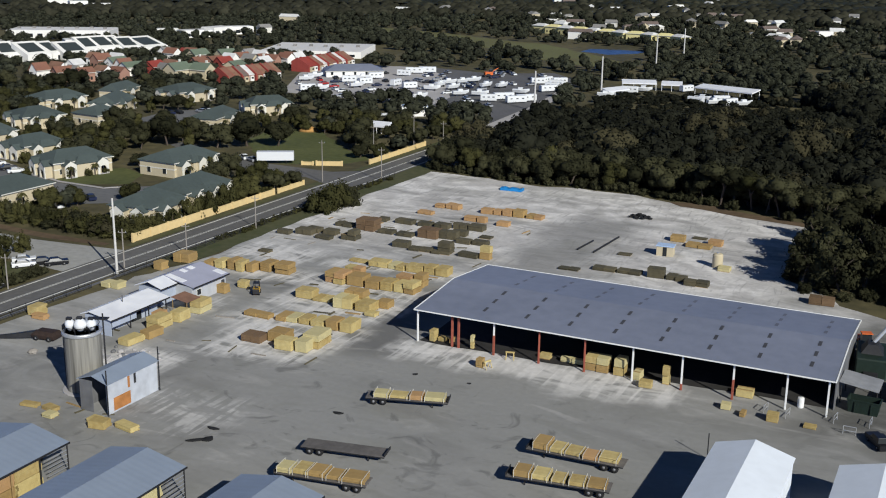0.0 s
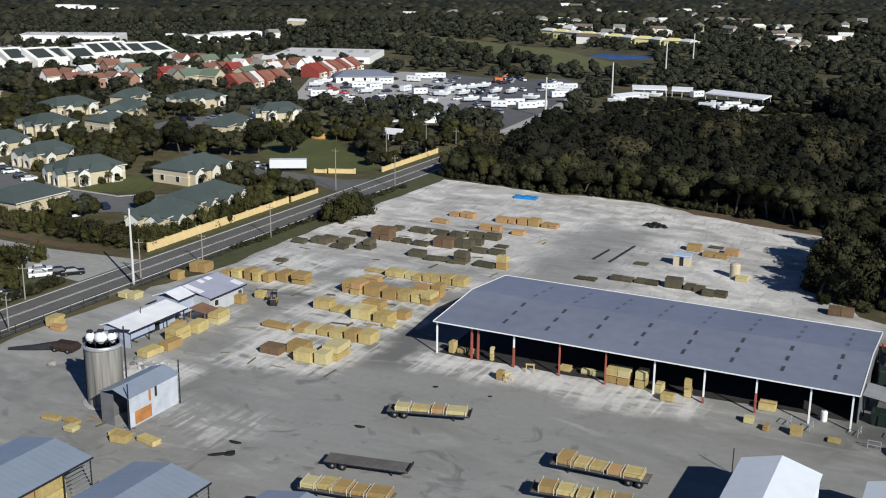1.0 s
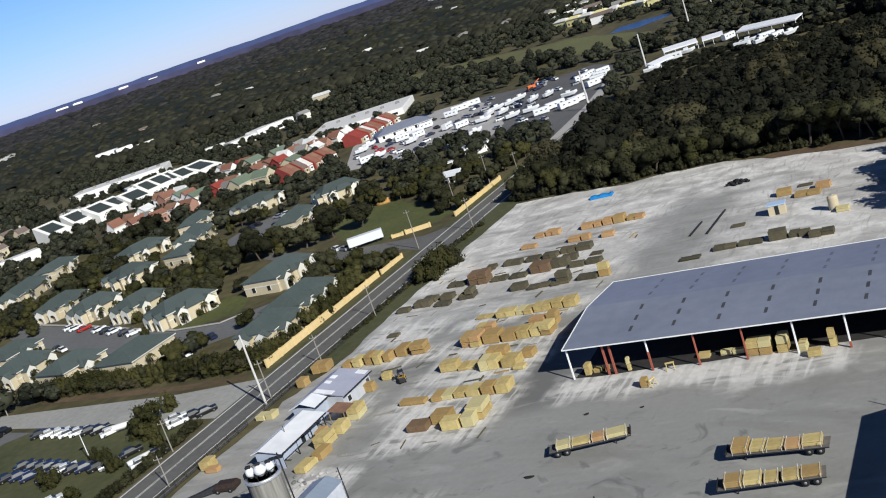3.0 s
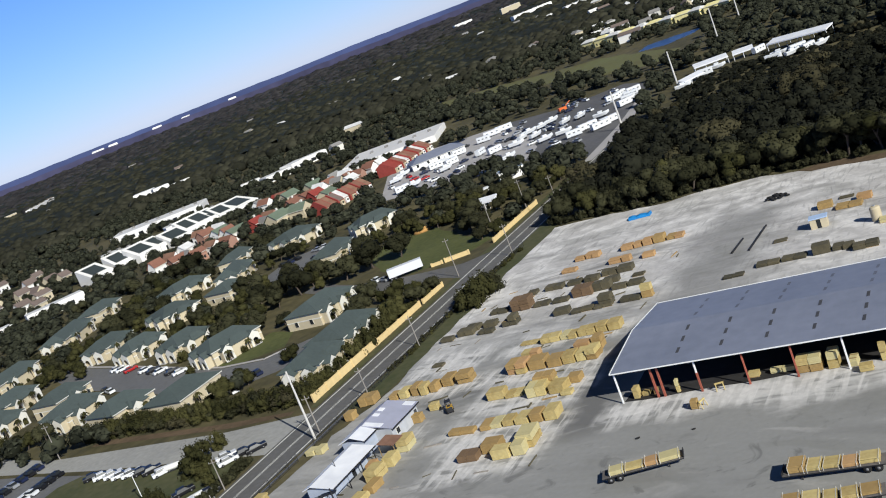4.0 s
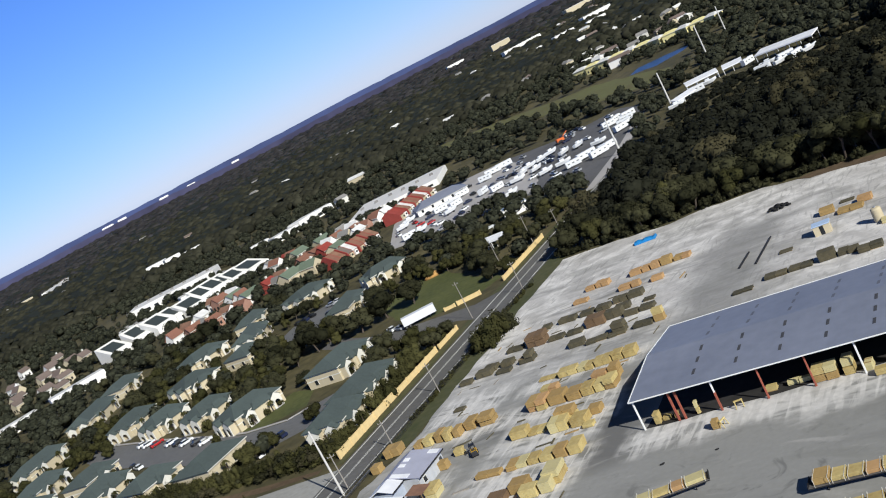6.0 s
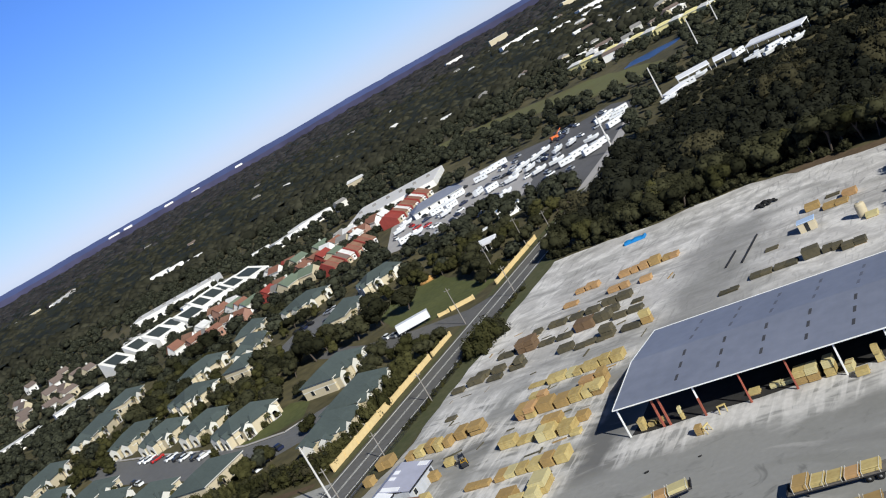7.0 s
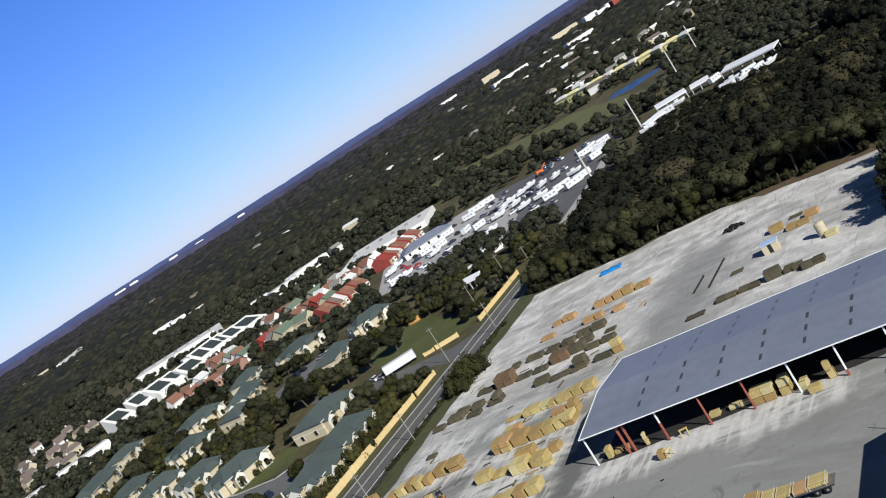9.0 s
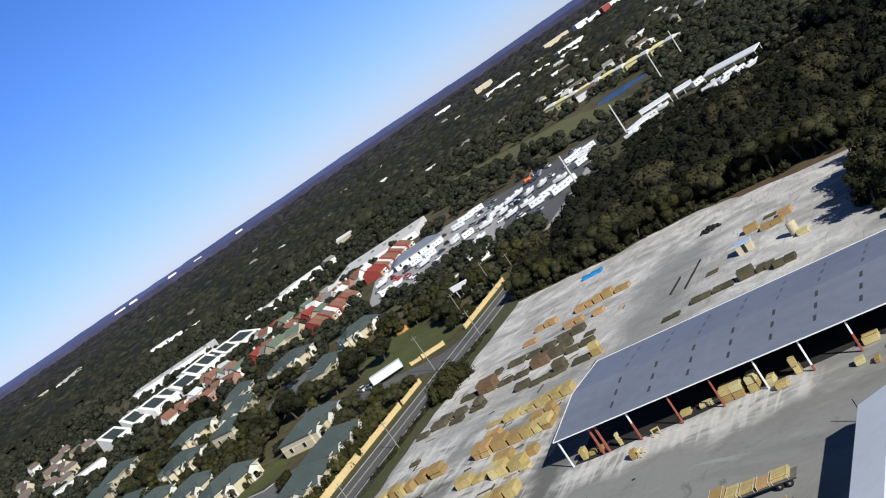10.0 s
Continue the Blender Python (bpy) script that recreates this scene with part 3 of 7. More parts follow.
def lumber_stack(m, w, d, h, material, label, group="timber stacks in the yard", tiers=None, seed=0):
    """Packs of sawn boards, stacked with bearers between them; w along the front, d deep."""
    rnd = random.Random(seed)
    s = thing("lumber_stack", m, label, "lumber stack", group)
    tiers = tiers or max(1, round(h / 1.4))
    th = h / tiers
    cols = max(1, round(w / 2.3))
    cw = w / cols
    for i in range(tiers):
        for c in range(cols):
            if i == tiers - 1 and i and rnd.random() < 0.12:
                continue
            x0, x1 = -w / 2 + c * cw + 0.03, -w / 2 + (c + 1) * cw - 0.05
            o = rnd.uniform(-0.22, 0.22)
            z0 = i * th + 0.09
            k = Mesh()
            n = 4
            zz = (th - 0.1) / n
            for q in range(n):
                e = rnd.uniform(-0.05, 0.05)
                k.box(x0, x1, -d / 2 + o + e, d / 2 + o + e + rnd.uniform(-0.15, 0.15), z0 + q * zz, z0 + (q + 1) * zz - 0.012)
            part("timber_pack", k, rnd.choice(KIN.get(material.name, (material,))), s)
        for y in (-d * 0.33, d * 0.33):
            part("bearer", Mesh().box(-w / 2, w / 2, y - 0.06, y + 0.06, i * th, i * th + 0.09), M_PALLET, s)
    return s


def stack_row(b, d, items, material, label, group="timber stacks in the yard", seed=1):
    """items: (start, end, height) along the yard's a axis, front edge at b."""
    for i, (a0, a1, h) in enumerate(items):
        rnd = random.Random(seed * 97 + i)
        dd = d * rnd.uniform(0.85, 1.12)
        lumber_stack(yard((a0 + a1) / 2, b + dd / 2 + rnd.uniform(-0.2, 0.3), 0.02, rnd.uniform(-4, 4)), a1 - a0 - 0.15, dd, h, material, label, group, None, seed * 31 + i)


P, PD, OW, TR = M_PINE, M_PINEDARK, M_ORANGEWOOD, M_TREATED
L_P = "stack of fresh yellow sawn pine on bearers"
L_D = "stack of darker aged pine boards on bearers"
L_O = "stack of orange-brown lumber on the pale ground"
L_T = "low stack of dark green treated lumber"
stack_row(37.2, 1.6, [(-33.5, -29.3, 0.45)], P, L_P, seed=2)
stack_row(35.6, 2.6, [(-28.4, -24.2, 1.2), (-24.0, -20.3, 1.0), (-20.1, -16.4, 1.4), (-16.2, -13.9, 1.7), (-13.8, -11.2, 1.6)], P, L_P, seed=3)
stack_row(22.3, 3.2, [(-30.1, -25.9, 2.1), (-25.6, -22.1, 1.9), (-21.6, -18.7, 1.6), (-18.6, -16.1, 1.7), (-15.9, -13.9, 1.6), (-13.7, -11.5, 2.1)], PD, L_D, seed=4)
stack_row(26.5, 2.4, [(-28.5, -24.8, 2.2), (-17.5, -14.2, 2.0), (-14.0, -12.0, 2.4)], PD, L_D, seed=5)
stack_row(11.4, 2.8, [(-29.7, -26.2, 1.6), (-26.0, -22.4, 0.6)], P, L_P, seed=6)
stack_row(9.2, 3.0, [(-20.9, -17.2, 1.9), (-16.4, -13.3, 1.6)], P, L_P, seed=7)
stack_row(12.6, 2.6, [(-20.5, -16.6, 2.4), (-14.1, -11.6, 1.3)], P, L_P, seed=8)
stack_row(7.6, 1.8, [(-13.7, -11.5, 0.7)], P, L_P, seed=9)
stack_row(-1.3, 3.0, [(-25.6, -21.6, 0.9), (-21.3, -19.2, 1.1), (-18.8, -16.2, 1.1), (-15.8, -13.5, 1.7), (-13.2, -10.8, 1.7)], P, L_P, seed=10)
stack_row(-1.6, 2.0, [(-31.8, -26.6, 0.8)], PD, L_D, seed=11)
stack_row(-12.4, 2.8, [(-24.7, -21.0, 1.2)], M_BROWNWOOD, "low stack of red-brown weathered boards", seed=12)
stack_row(-10.2, 3.0, [(-21.0, -17.6, 1.7)], P, L_P, seed=13)
stack_row(-13.0, 2.6, [(-18.0, -14.8, 1.7), (-14.5, -12.3, 1.9)], P, L_P, seed=14)
stack_row(-10.2, 4.2, [(-14.6, -11.6, 2.3)], P, "tall stack of pale greenish pine on bearers", seed=15)
stack_row(21.3, 2.8, [(-56.2, -54.3, 1.2), (-53.8, -51.7, 1.6), (-51.0, -49.2, 2.0), (-48.8, -47.2, 2.0), (-46.8, -45.2, 1.7)], PD, L_D, seed=16)
stack_row(23.0, 2.8, [(-44.8, -42.4, 1.8), (-41.4, -38.2, 2.1)], PD, L_D, seed=17)
stack_row(14.8, 2.2, [(-63.4, -61.2, 1.6)], PD, L_D, seed=18)
stack_row(21.5, 3.2, [(-63.6, -60.0, 1.8)], PD, L_D, seed=19)
stack_row(1.4, 2.2, [(-64.2, -62.0, 1.0), (-61.8, -60.0, 1.2)], M_PALEPINE, "low stack of pale sawn boards by the fence", seed=20)
stack_row(-17.2, 2.6, [(-63.6, -61.4, 1.7)], PD, L_D, seed=21)
stack_row(-18.6, 1.4, [(-61.8, -59.0, 0.9)], PD, L_D, seed=22)
for a, b, w, d, h, k in ((-39.5, -2.2, 2.2, 3.4, 2.2, 1), (-39.6, -8.0, 2.0, 3.0, 1.8, 2), (-40.2, -12.3, 2.4, 3.6, 2.1, 3), (-38.4, -16.6, 2.0, 3.2, 1.3, 4), (-39.2, -20.6, 2.2, 3.6, 1.1, 5), (-42.6, 8.6, 1.8, 1.6, 1.6, 6), (-41.3, 12.8, 1.8, 1.4, 1.3, 7), (-42.4, -9.6, 1.6, 2.2, 1.7, 8)):
    lumber_stack(yard(a, b, 0.02, 4 * math.sin(k)), w, d, h, P if k % 2 else PD, L_P if k % 2 else L_D, seed=200 + k)
# Loose short packs beside the silo shed and by the near sheds.
for a, b, w, d, h, k in ((-34.3, -47.2, 2.6, 1.2, 0.5, 1), (-31.0, -47.2, 2.4, 1.2, 0.5, 2), (-29.2, -48.8, 1.6, 1.4, 0.7, 3), (-21.2, -48.6, 2.4, 1.8, 1.1, 4), (-17.6, -47.6, 3.2, 1.4, 0.8, 5), (-23.0, -47.6, 1.6, 1.4, 0.6, 6), (-12.6, -61.8, 2.0, 2.0, 1.4, 7)):
    lumber_stack(yard(a, b, 0.02, 11 * math.sin(k * 2.1)), w, d, h, P, "small loose stack of yellow pine boards", "loose timber by the silo", seed=300 + k)
G_T = "treated timber stacks on the storage field"
stack_row(52.0, 2.4, [(-55.0, -50.8, 1.2), (-43.8, -40.1, 2.2)], TR, L_T, G_T, seed=23)
stack_row(50.2, 2.0, [(-49.0, -45.2, 0.8), (-27.0, -22.0, 0.7), (-21.8, -17.7, 0.6), (-16.0, -11.5, 0.9), (-58.6, -55.4, 0.9)], TR, L_T, G_T, seed=24)
stack_row(54.0, 2.2, [(-54.0, -50.4, 1.0), (-49.4, -46.2, 1.1)], TR, L_T, G_T, seed=25)
stack_row(62.0, 2.2, [(-51.2, -46.8, 0.8), (-26.0, -21.6, 1.8)], TR, L_T, G_T, seed=26)
stack_row(61.0, 3.2, [(-45.2, -40.6, 2.5), (-30.3, -25.6, 1.9)], M_BROWNWOOD, "tall stack of weathered brown boards", G_T, seed=27)
stack_row(60.2, 2.0, [(-39.6, -35.8, 0.8), (-34.9, -31.0, 0.8), (-20.9, -17.5, 1.0), (-17.3, -13.8, 1.0)], TR, L_T, G_T, seed=28)
stack_row(70.2, 2.2, [(-45.0, -42.6, 0.8), (-40.6, -36.0, 1.0), (-35.0, -31.6, 0.9), (-30.8, -27.2, 1.1)], TR, L_T, G_T, seed=29)
stack_row(71.4, 2.2, [(-27.0, -23.4, 1.2), (-23.2, -19.6, 1.3)], TR, L_T, G_T, seed=30)
stack_row(51.4, 2.4, [(-31.4, -27.8, 1.2), (-20.8, -17.8, 2.3)], TR, L_T, G_T, seed=31)
stack_row(66.0, 2.0, [(-18.2, -15.4, 0.5), (-24.6, -21.0, 1.2)], TR, L_T, G_T, seed=32)
stack_row(50.6, 1.4, [(-11.3, -8.9, 2.7)], P, "upright block of pale yellow pine", G_T, seed=33)
stack_row(35.4, 1.6, [(-53.4, -50.6, 0.5)], TR, L_T, G_T, seed=34)
stack_row(89.0, 2.2, [(-39.7, -37.1, 0.9), (-36.8, -33.1, 1.2)], OW, L_O, G_T, seed=35)
stack_row(81.2, 1.8, [(-40.4, -36.5, 0.8)], OW, L_O, G_T, seed=36)
stack_row(79.6, 2.0, [(-27.9, -24.8, 1.1), (-24.5, -22.3, 1.3)], OW, L_O, G_T, seed=37)
stack_row(88.4, 2.4, [(-27.5, -24.5, 1.2), (-24.3, -22.4, 1.2), (-22.0, -19.6, 1.5), (-19.4, -16.6, 1.7), (-16.2, -12.1, 0.9)], OW, L_O, G_T, seed=38)
stack_row(78.2, 1.8, [(-19.4, -16.4, 1.0)], OW, L_O, G_T, seed=39)
stack_row(53.0, 2.2, [(11.3, 15.9, 0.7), (16.2, 21.0, 0.7), (22.1, 25.5, 1.9), (25.8, 29.8, 0.9)], TR, L_T, G_T, seed=40)
stack_row(50.6, 2.0, [(29.8, 34.4, 1.1), (5.2, 9.4, 0.4)], TR, L_T, G_T, seed=41)
stack_row(66.2, 2.0, [(12.2, 15.1, 0.3)], TR, L_T, G_T, seed=42)
stack_row(82.6, 2.0, [(18.8, 22.0, 1.3), (26.9, 30.0, 1.2)], OW, L_O, G_T, seed=43)
stack_row(79.4, 2.4, [(23.0, 28.4, 0.8)], OW, L_O, G_T, seed=44)
stack_row(87.2, 1.6, [(22.6, 25.8, 0.3)], TR, L_T, G_T, seed=45)
stack_row(63.2, 1.6, [(33.2, 35.7, 0.9)], P, L_P, G_T, seed=46)
stack_row(49.2, 2.2, [(52.4, 56.9, 1.4)], M_BROWNWOOD, "stack of weathered brown boards under the oaks", G_T, seed=47)
# Timber kept at the front of the shed.
G_S = "timber at the shed front"
stack_row(0.6, 1.2, [(1.7, 2.8, 1.9)], P, L_P, G_S, seed=50)
stack_row(1.4, 1.2, [(2.9, 4.3, 0.7), (4.9, 5.6, 0.8)], P, L_P, G_S, seed=51)
stack_row(0.4, 0.7, [(8.9, 9.6, 2.2)], P, "upright pale pine board pack", G_S, seed=52)
stack_row(1.0, 1.0, [(20.0, 21.9, 0.8), (23.4, 27.2, 0.8)], P, L_P, G_S, seed=53)
stack_row(-0.6, 2.2, [(27.8, 31.5, 2.3), (32.2, 33.9, 2.4)], P, L_P, G_S, seed=54)
stack_row(-1.4, 1.8, [(35.3, 36.6, 2.5), (50.1, 52.6, 2.2)], P, L_P, G_S, seed=55)
stack_row(-3.8, 1.4, [(36.9, 38.9, 1.0)], P, L_P, G_S, seed=56)
stack_row(-1.0, 1.0, [(39.6, 40.8, 2.8)], P, L_P, G_S, seed=57)
stack_row(-7.0, 1.2, [(13.0, 14.2, 1.4), (49.2, 50.7, 0.9)], P, L_P, G_S, seed=58)
stack_row(-8.4, 1.2, [(52.1, 53.0, 0.7), (55.6, 57.3, 1.2), (60.4, 62.2, 0.4)], P, L_P, G_S, seed=59)


# ---- vehicles ----
M_RIM = mat("dull_steel_rim", (0.24, 0.24, 0.25), 0.5, 0.3, vary=0.2)
def wheel(parent, x, y, z, r, w):
    t = part("tyre", wheel_mesh("tyre", r, w, M_TYRE), M_TYRE, parent, at=pose(x, y, z, 90, 0, 0))
    part("rim", wheel_mesh("rim", r * 0.42, w * 1.04, M_RIM), M_RIM, t)
    return t


WHEELS = {}


def wheel_mesh(name, r, w, m):
    key = (name, round(r, 3), round(w, 3))
    if key not in WHEELS:
        WHEELS[key] = Mesh().turned([(r * 0.86, -w / 2), (r, -w * 0.3), (r, w * 0.3), (r * 0.86, w / 2)], 14).data(name, m, True)
    return WHEELS[key]


def flat_trailer(x, y, turn, length, loads, label, wheels_right=False):
    """A flatbed trailer; its loads lie on it as timber stacks."""
    m = at_land(x + 0.3, y - 1.1, 0.02, turn + 1)
    t = thing("flat_trailer", m, label, "trailer", "flatbed trailers in the yard")
    hl, z = length / 2, 1.05
    part("deck", Mesh().box(-hl, hl, -1.25, 1.25, z - 0.12, z, 0.02), M_DECK, t, "worn grey plank deck")
    for s in (-0.5, 0.5):
        part("chassis_beam", Mesh().box(-hl + 0.3, hl - 0.2, s - 0.08, s + 0.08, z - 0.5, z - 0.12), M_DARKSTEEL, t)
    part("rub_rail", Mesh().box(-hl, hl, -1.31, -1.255, z - 0.16, z - 0.03), M_DARKSTEEL, t)
    part("rub_rail", Mesh().box(-hl, hl, 1.255, 1.31, z - 0.16, z - 0.03), M_DARKSTEEL, t)
    e = 1 if wheels_right else -1
    for wx in (hl - 1.1, hl - 2.4) if length > 8 else (hl - 1.1,):
        for wy in (-0.98, 0.98):
            wheel(t, e * wx, wy, 0.5, 0.5, 0.45)
        part("axle", Mesh().rod((e * wx, -0.9, 0.5), (e * wx, 0.9, 0.5), 0.07), M_DARKSTEEL, t)
    for s in (-0.7, 0.7):
        part("landing_leg", Mesh().box(-e * (hl - 2.2) - 0.07, -e * (hl - 2.2) + 0.07, s - 0.07, s + 0.07, 0, z - 0.14), M_DARKSTEEL, t)
    part("headboard", Mesh().box(-e * hl - 0.06, -e * hl + 0.06, -1.2, 1.2, z, z + 0.35, 0.02), M_DARKSTEEL, t)
    for i, (x0, x1, h, w) in enumerate(loads):
        d, top = w * (0.9 + 0.1 * math.sin(i * 2.7 + x) ** 2), h * (0.68 + 0.2 * math.sin(i * 3.9 + y) ** 2)
        load = lumber_stack(m @ pose((x0 + x1) / 2, 0, z + 0.004, 0, 0, 1.5 * math.sin(i * 5)), x1 - x0 + 0.12, d, top, PD if (i + int(y)) % 4 == 3 else P, "bundle of yellow pine loaded on a trailer", "timber on the trailers", tiers=1, seed=int(x * 7) + i)
        for u in (-1, 1):
            c, k = u * ((x1 - x0) / 2 - 0.1), d / 2 + 0.24
            part("strap", Mesh().box(c - 0.03, c + 0.03, -k, k, top, top + 0.02).box(c - 0.03, c + 0.03, -k - 0.02, -k, 0, top + 0.02).box(c - 0.03, c + 0.03, k, k + 0.02, 0, top + 0.02), M_TRIM, load, "pale load strap")
    return t


M_DECK = mat("worn_plank_deck", (0.12, 0.11, 0.105), 0.9, vary=0.3, small=1.5, large=0.3)
flat_trailer(-14.7, 153.2, -6.5, 11.4, [(-4.6, -2.6, 0.9, 2.0), (-2.4, 0.2, 0.7, 2.0), (0.4, 2.2, 0.9, 2.1), (2.4, 5.2, 0.7, 2.2)], "flatbed trailer loaded with yellow pine bundles")
flat_trailer(-20.6, 135.9, -12.5, 10.8, [], "empty dark flatbed trailer with a plank deck")
flat_trailer(-22.0, 128.0, -14.5, 11.4, [(-5.4, -3.6, 1.0, 2.2), (-3.4, -1.5, 1.1, 2.1), (-1.4, 0.6, 1.1, 2.2), (0.8, 2.6, 0.7, 2.0), (2.8, 5.4, 0.9, 2.2)], "flatbed trailer loaded with yellow pine bundles", True)
flat_trailer(7.5, 136.7, -21.0, 12.2, [(-5.3, -3.3, 1.2, 2.2), (-3.1, -1.4, 0.9, 2.2), (-1.2, 0.8, 0.9, 2.2), (1.0, 2.8, 0.8, 2.2), (3.0, 5.3, 0.8, 2.2)], "flatbed trailer loaded with yellow pine bundles", True)
flat_trailer(5.2, 129.4, -15.5, 12.2, [(-5.2, -3.2, 1.2, 2.2), (-3.0, -1.0, 0.8, 2.2), (-0.7, 0.9, 0.6, 2.2), (1.3, 3.2, 0.9, 2.2), (3.4, 5.6, 0.7, 2.2)], "flatbed trailer loaded with yellow pine bundles", True)


def forklift(m):
    f = thing("forklift", m, "small yellow forklift truck with a dark cab", "forklift")
    part("body", Mesh().box(-0.6, 0.6, -1.1, 0.8, 0.35, 1.15, 0.1), M_YELLOWPAINT, f)
    part("counterweight", Mesh().box(-0.6, 0.6, -1.5, -1.1, 0.4, 1.2, 0.12), M_DARKSTEEL, f)
    part("seat", Mesh().box(-0.28, 0.28, -0.6, 0.0, 1.15, 1.35, 0.05), M_DARKSTEEL, f)
    part("roof_guard", Mesh().box(-0.55, 0.55, -0.9, 0.6, 2.1, 2.18, 0.02), M_DARKSTEEL, f)
    for x in (-0.5, 0.5):
        for y in (-0.85, 0.55):
            part("roof_post", Mesh().rod((x, y, 1.1), (x, y, 2.12), 0.045, k=6), M_DARKSTEEL, f)
        part("mast_rail", Mesh().box(x * 0.7 - 0.06, x * 0.7 + 0.06, 0.82, 0.98, 0.1, 2.3), M_DARKSTEEL, f)
        part("fork", Mesh().box(x * 0.6 - 0.06, x * 0.6 + 0.06, 1.0, 2.1, 0.12, 0.17), M_DARKSTEEL, f)
        wheel(f, x * 1.1, 0.5, 0.38, 0.38, 0.26).matrix_local = pose(x * 1.1, 0.5, 0.38, 0, 90, 0)
        wheel(f, x * 1.05, -0.9, 0.32, 0.32, 0.22).matrix_local = pose(x * 1.05, -0.9, 0.32, 0, 90, 0)
    return f


forklift(yard(-36.9, 10.4, 0.02, 30))


# ---- the near gable sheds and the white tents ----
def gable_shed(a0, a1, b0, b1, eave, ridge, label, filled):
    w, d = a1 - a0, 0.953 * (b1 - b0)
    s = thing("storage_shed", yard(a0, b0), label, "shed", "low timber sheds")
    part("roof_slope", Mesh().slab([(-0.3, 0, eave), (w / 2, 0, ridge), (w / 2, d, ridge), (-0.3, d, eave)], 0.12), M_ROOFBLUE2, s)
    part("roof_slope", Mesh().slab([(w / 2, 0, ridge), (w + 0.3, 0, eave), (w + 0.3, d, eave), (w / 2, d, ridge)], 0.12), M_ROOFBLUE2, s)
    part("fascia", Mesh().box(w + 0.3, w + 0.38, 0, d, eave - 0.2, eave + 0.02), M_DARKSTEEL, s, "dark fascia board")
    part("side_wall", Mesh().box(0, 0.12, 0.1, d - 0.1, 0, eave - 0.13), M_WALLDARK, s)
    part("gable_wall", Mesh().loft([[(0.14, y, 0), (w * 0.62, y, 0), (w * 0.62, y, eave - 0.1), (w / 2, y, ridge - 0.15), (0.14, y, eave - 0.13)] for y in (d - 0.12, d - 0.02)]), M_WALLDARK, s)
    n = max(2, int(d / 4.2))
    for i in range(n + 1):
        y = 0.2 + (d - 0.4) * i / n
        part("post", Mesh().box(w - 0.07, w + 0.07, y - 0.07, y + 0.07, 0, eave - 0.13, 0.02), M_DARKSTEEL if i >= n - 1 else M_PALLET, s)
    for i in range(7):
        z = 0.35 + i * (eave - 0.8) / 6
        part("rack_rail", Mesh().box(w - 0.04, w + 0.04, d - 3.3, d - 0.3, z - 0.04, z + 0.04), M_GALV, s, "pale steel rail of the open end bay")
    if filled:
        for i in range(filled):
            y = d - 7.6 - i * 4.1
            lumber_stack(s.matrix_world @ pose(w - 1.7, y + 2.0, 0.02), 2.6, 4.0, eave - 0.5 - 0.25 * (i % 2), PD if i % 3 else P, "tall yellow pine stack under the shed roof", "timber in the low sheds", seed=500 + i + int(a0))
    return s


M_ROOFBLUE2 = ribbed(mat("pale_blue_roof_steel", (0.255, 0.30, 0.375), 0.5, 0.1, vary=0.08, small=0.5, large=0.06, bump=0.03), "Y", 0.9, 0.04, 0.25)
gable_shed(-26.2, -15.1, -100, -60.2, 4.0, 5.1, "low timber shed with a pale blue-grey roof", 5)
gable_shed(-9.3, 1.2, -100, -59.7, 4.0, 5.1, "low timber shed with a pale blue-grey roof", 4)
gable_shed(8.4, 18.6, -100, -59.2, 4.0, 5.1, "low timber shed with a pale blue-grey roof", 3)


def white_tent(a0, a1, b0, b1, eave, ridge):
    w, d = a1 - a0, 0.953 * (b1 - b0)
    s = thing("storage_tent", yard(a0, b0), "white fabric storage tent with a gable roof", "tent", "white storage tents")
    for q in ([(-0.2, 0, eave), (w / 2, 0, ridge), (w / 2, d, ridge), (-0.2, d, eave)], [(w / 2, 0, ridge), (w + 0.2, 0, eave), (w + 0.2, d, eave), (w / 2, d, ridge)]):
        part("roof_cover", Mesh().slab(q, 0.08), M_TENT, s)
    for x in (0, w - 0.06):
        part("side_cover", Mesh().box(x, x + 0.06, 0.05, d - 0.05, 0, eave - 0.1), M_TENT, s)
    part("gable_cover", Mesh().loft([[(0.07, y, 2.6), (w - 0.07, y, 2.6), (w - 0.07, y, eave - 0.1), (w / 2, y, ridge - 0.12), (0.07, y, eave - 0.1)] for y in (d - 0.1, d - 0.04)]), M_TENT, s)
    for x in (0.1, w / 2, w - 0.1):
        part("frame_post", Mesh().rod((x, d - 0.2, 0), (x, d - 0.2, eave - 0.1), 0.06), M_GALV, s)
    part("ridge_pole", Mesh().rod((w / 2, 0.1, ridge - 0.2), (w / 2, d - 0.1, ridge - 0.2), 0.06), M_GALV, s)
    return s


white_tent(53.7, 62.4, -64, -29.4, 5.0, 6.3)
white_tent(67.6, 76.7, -64, -29.6, 5.0, 6.3)


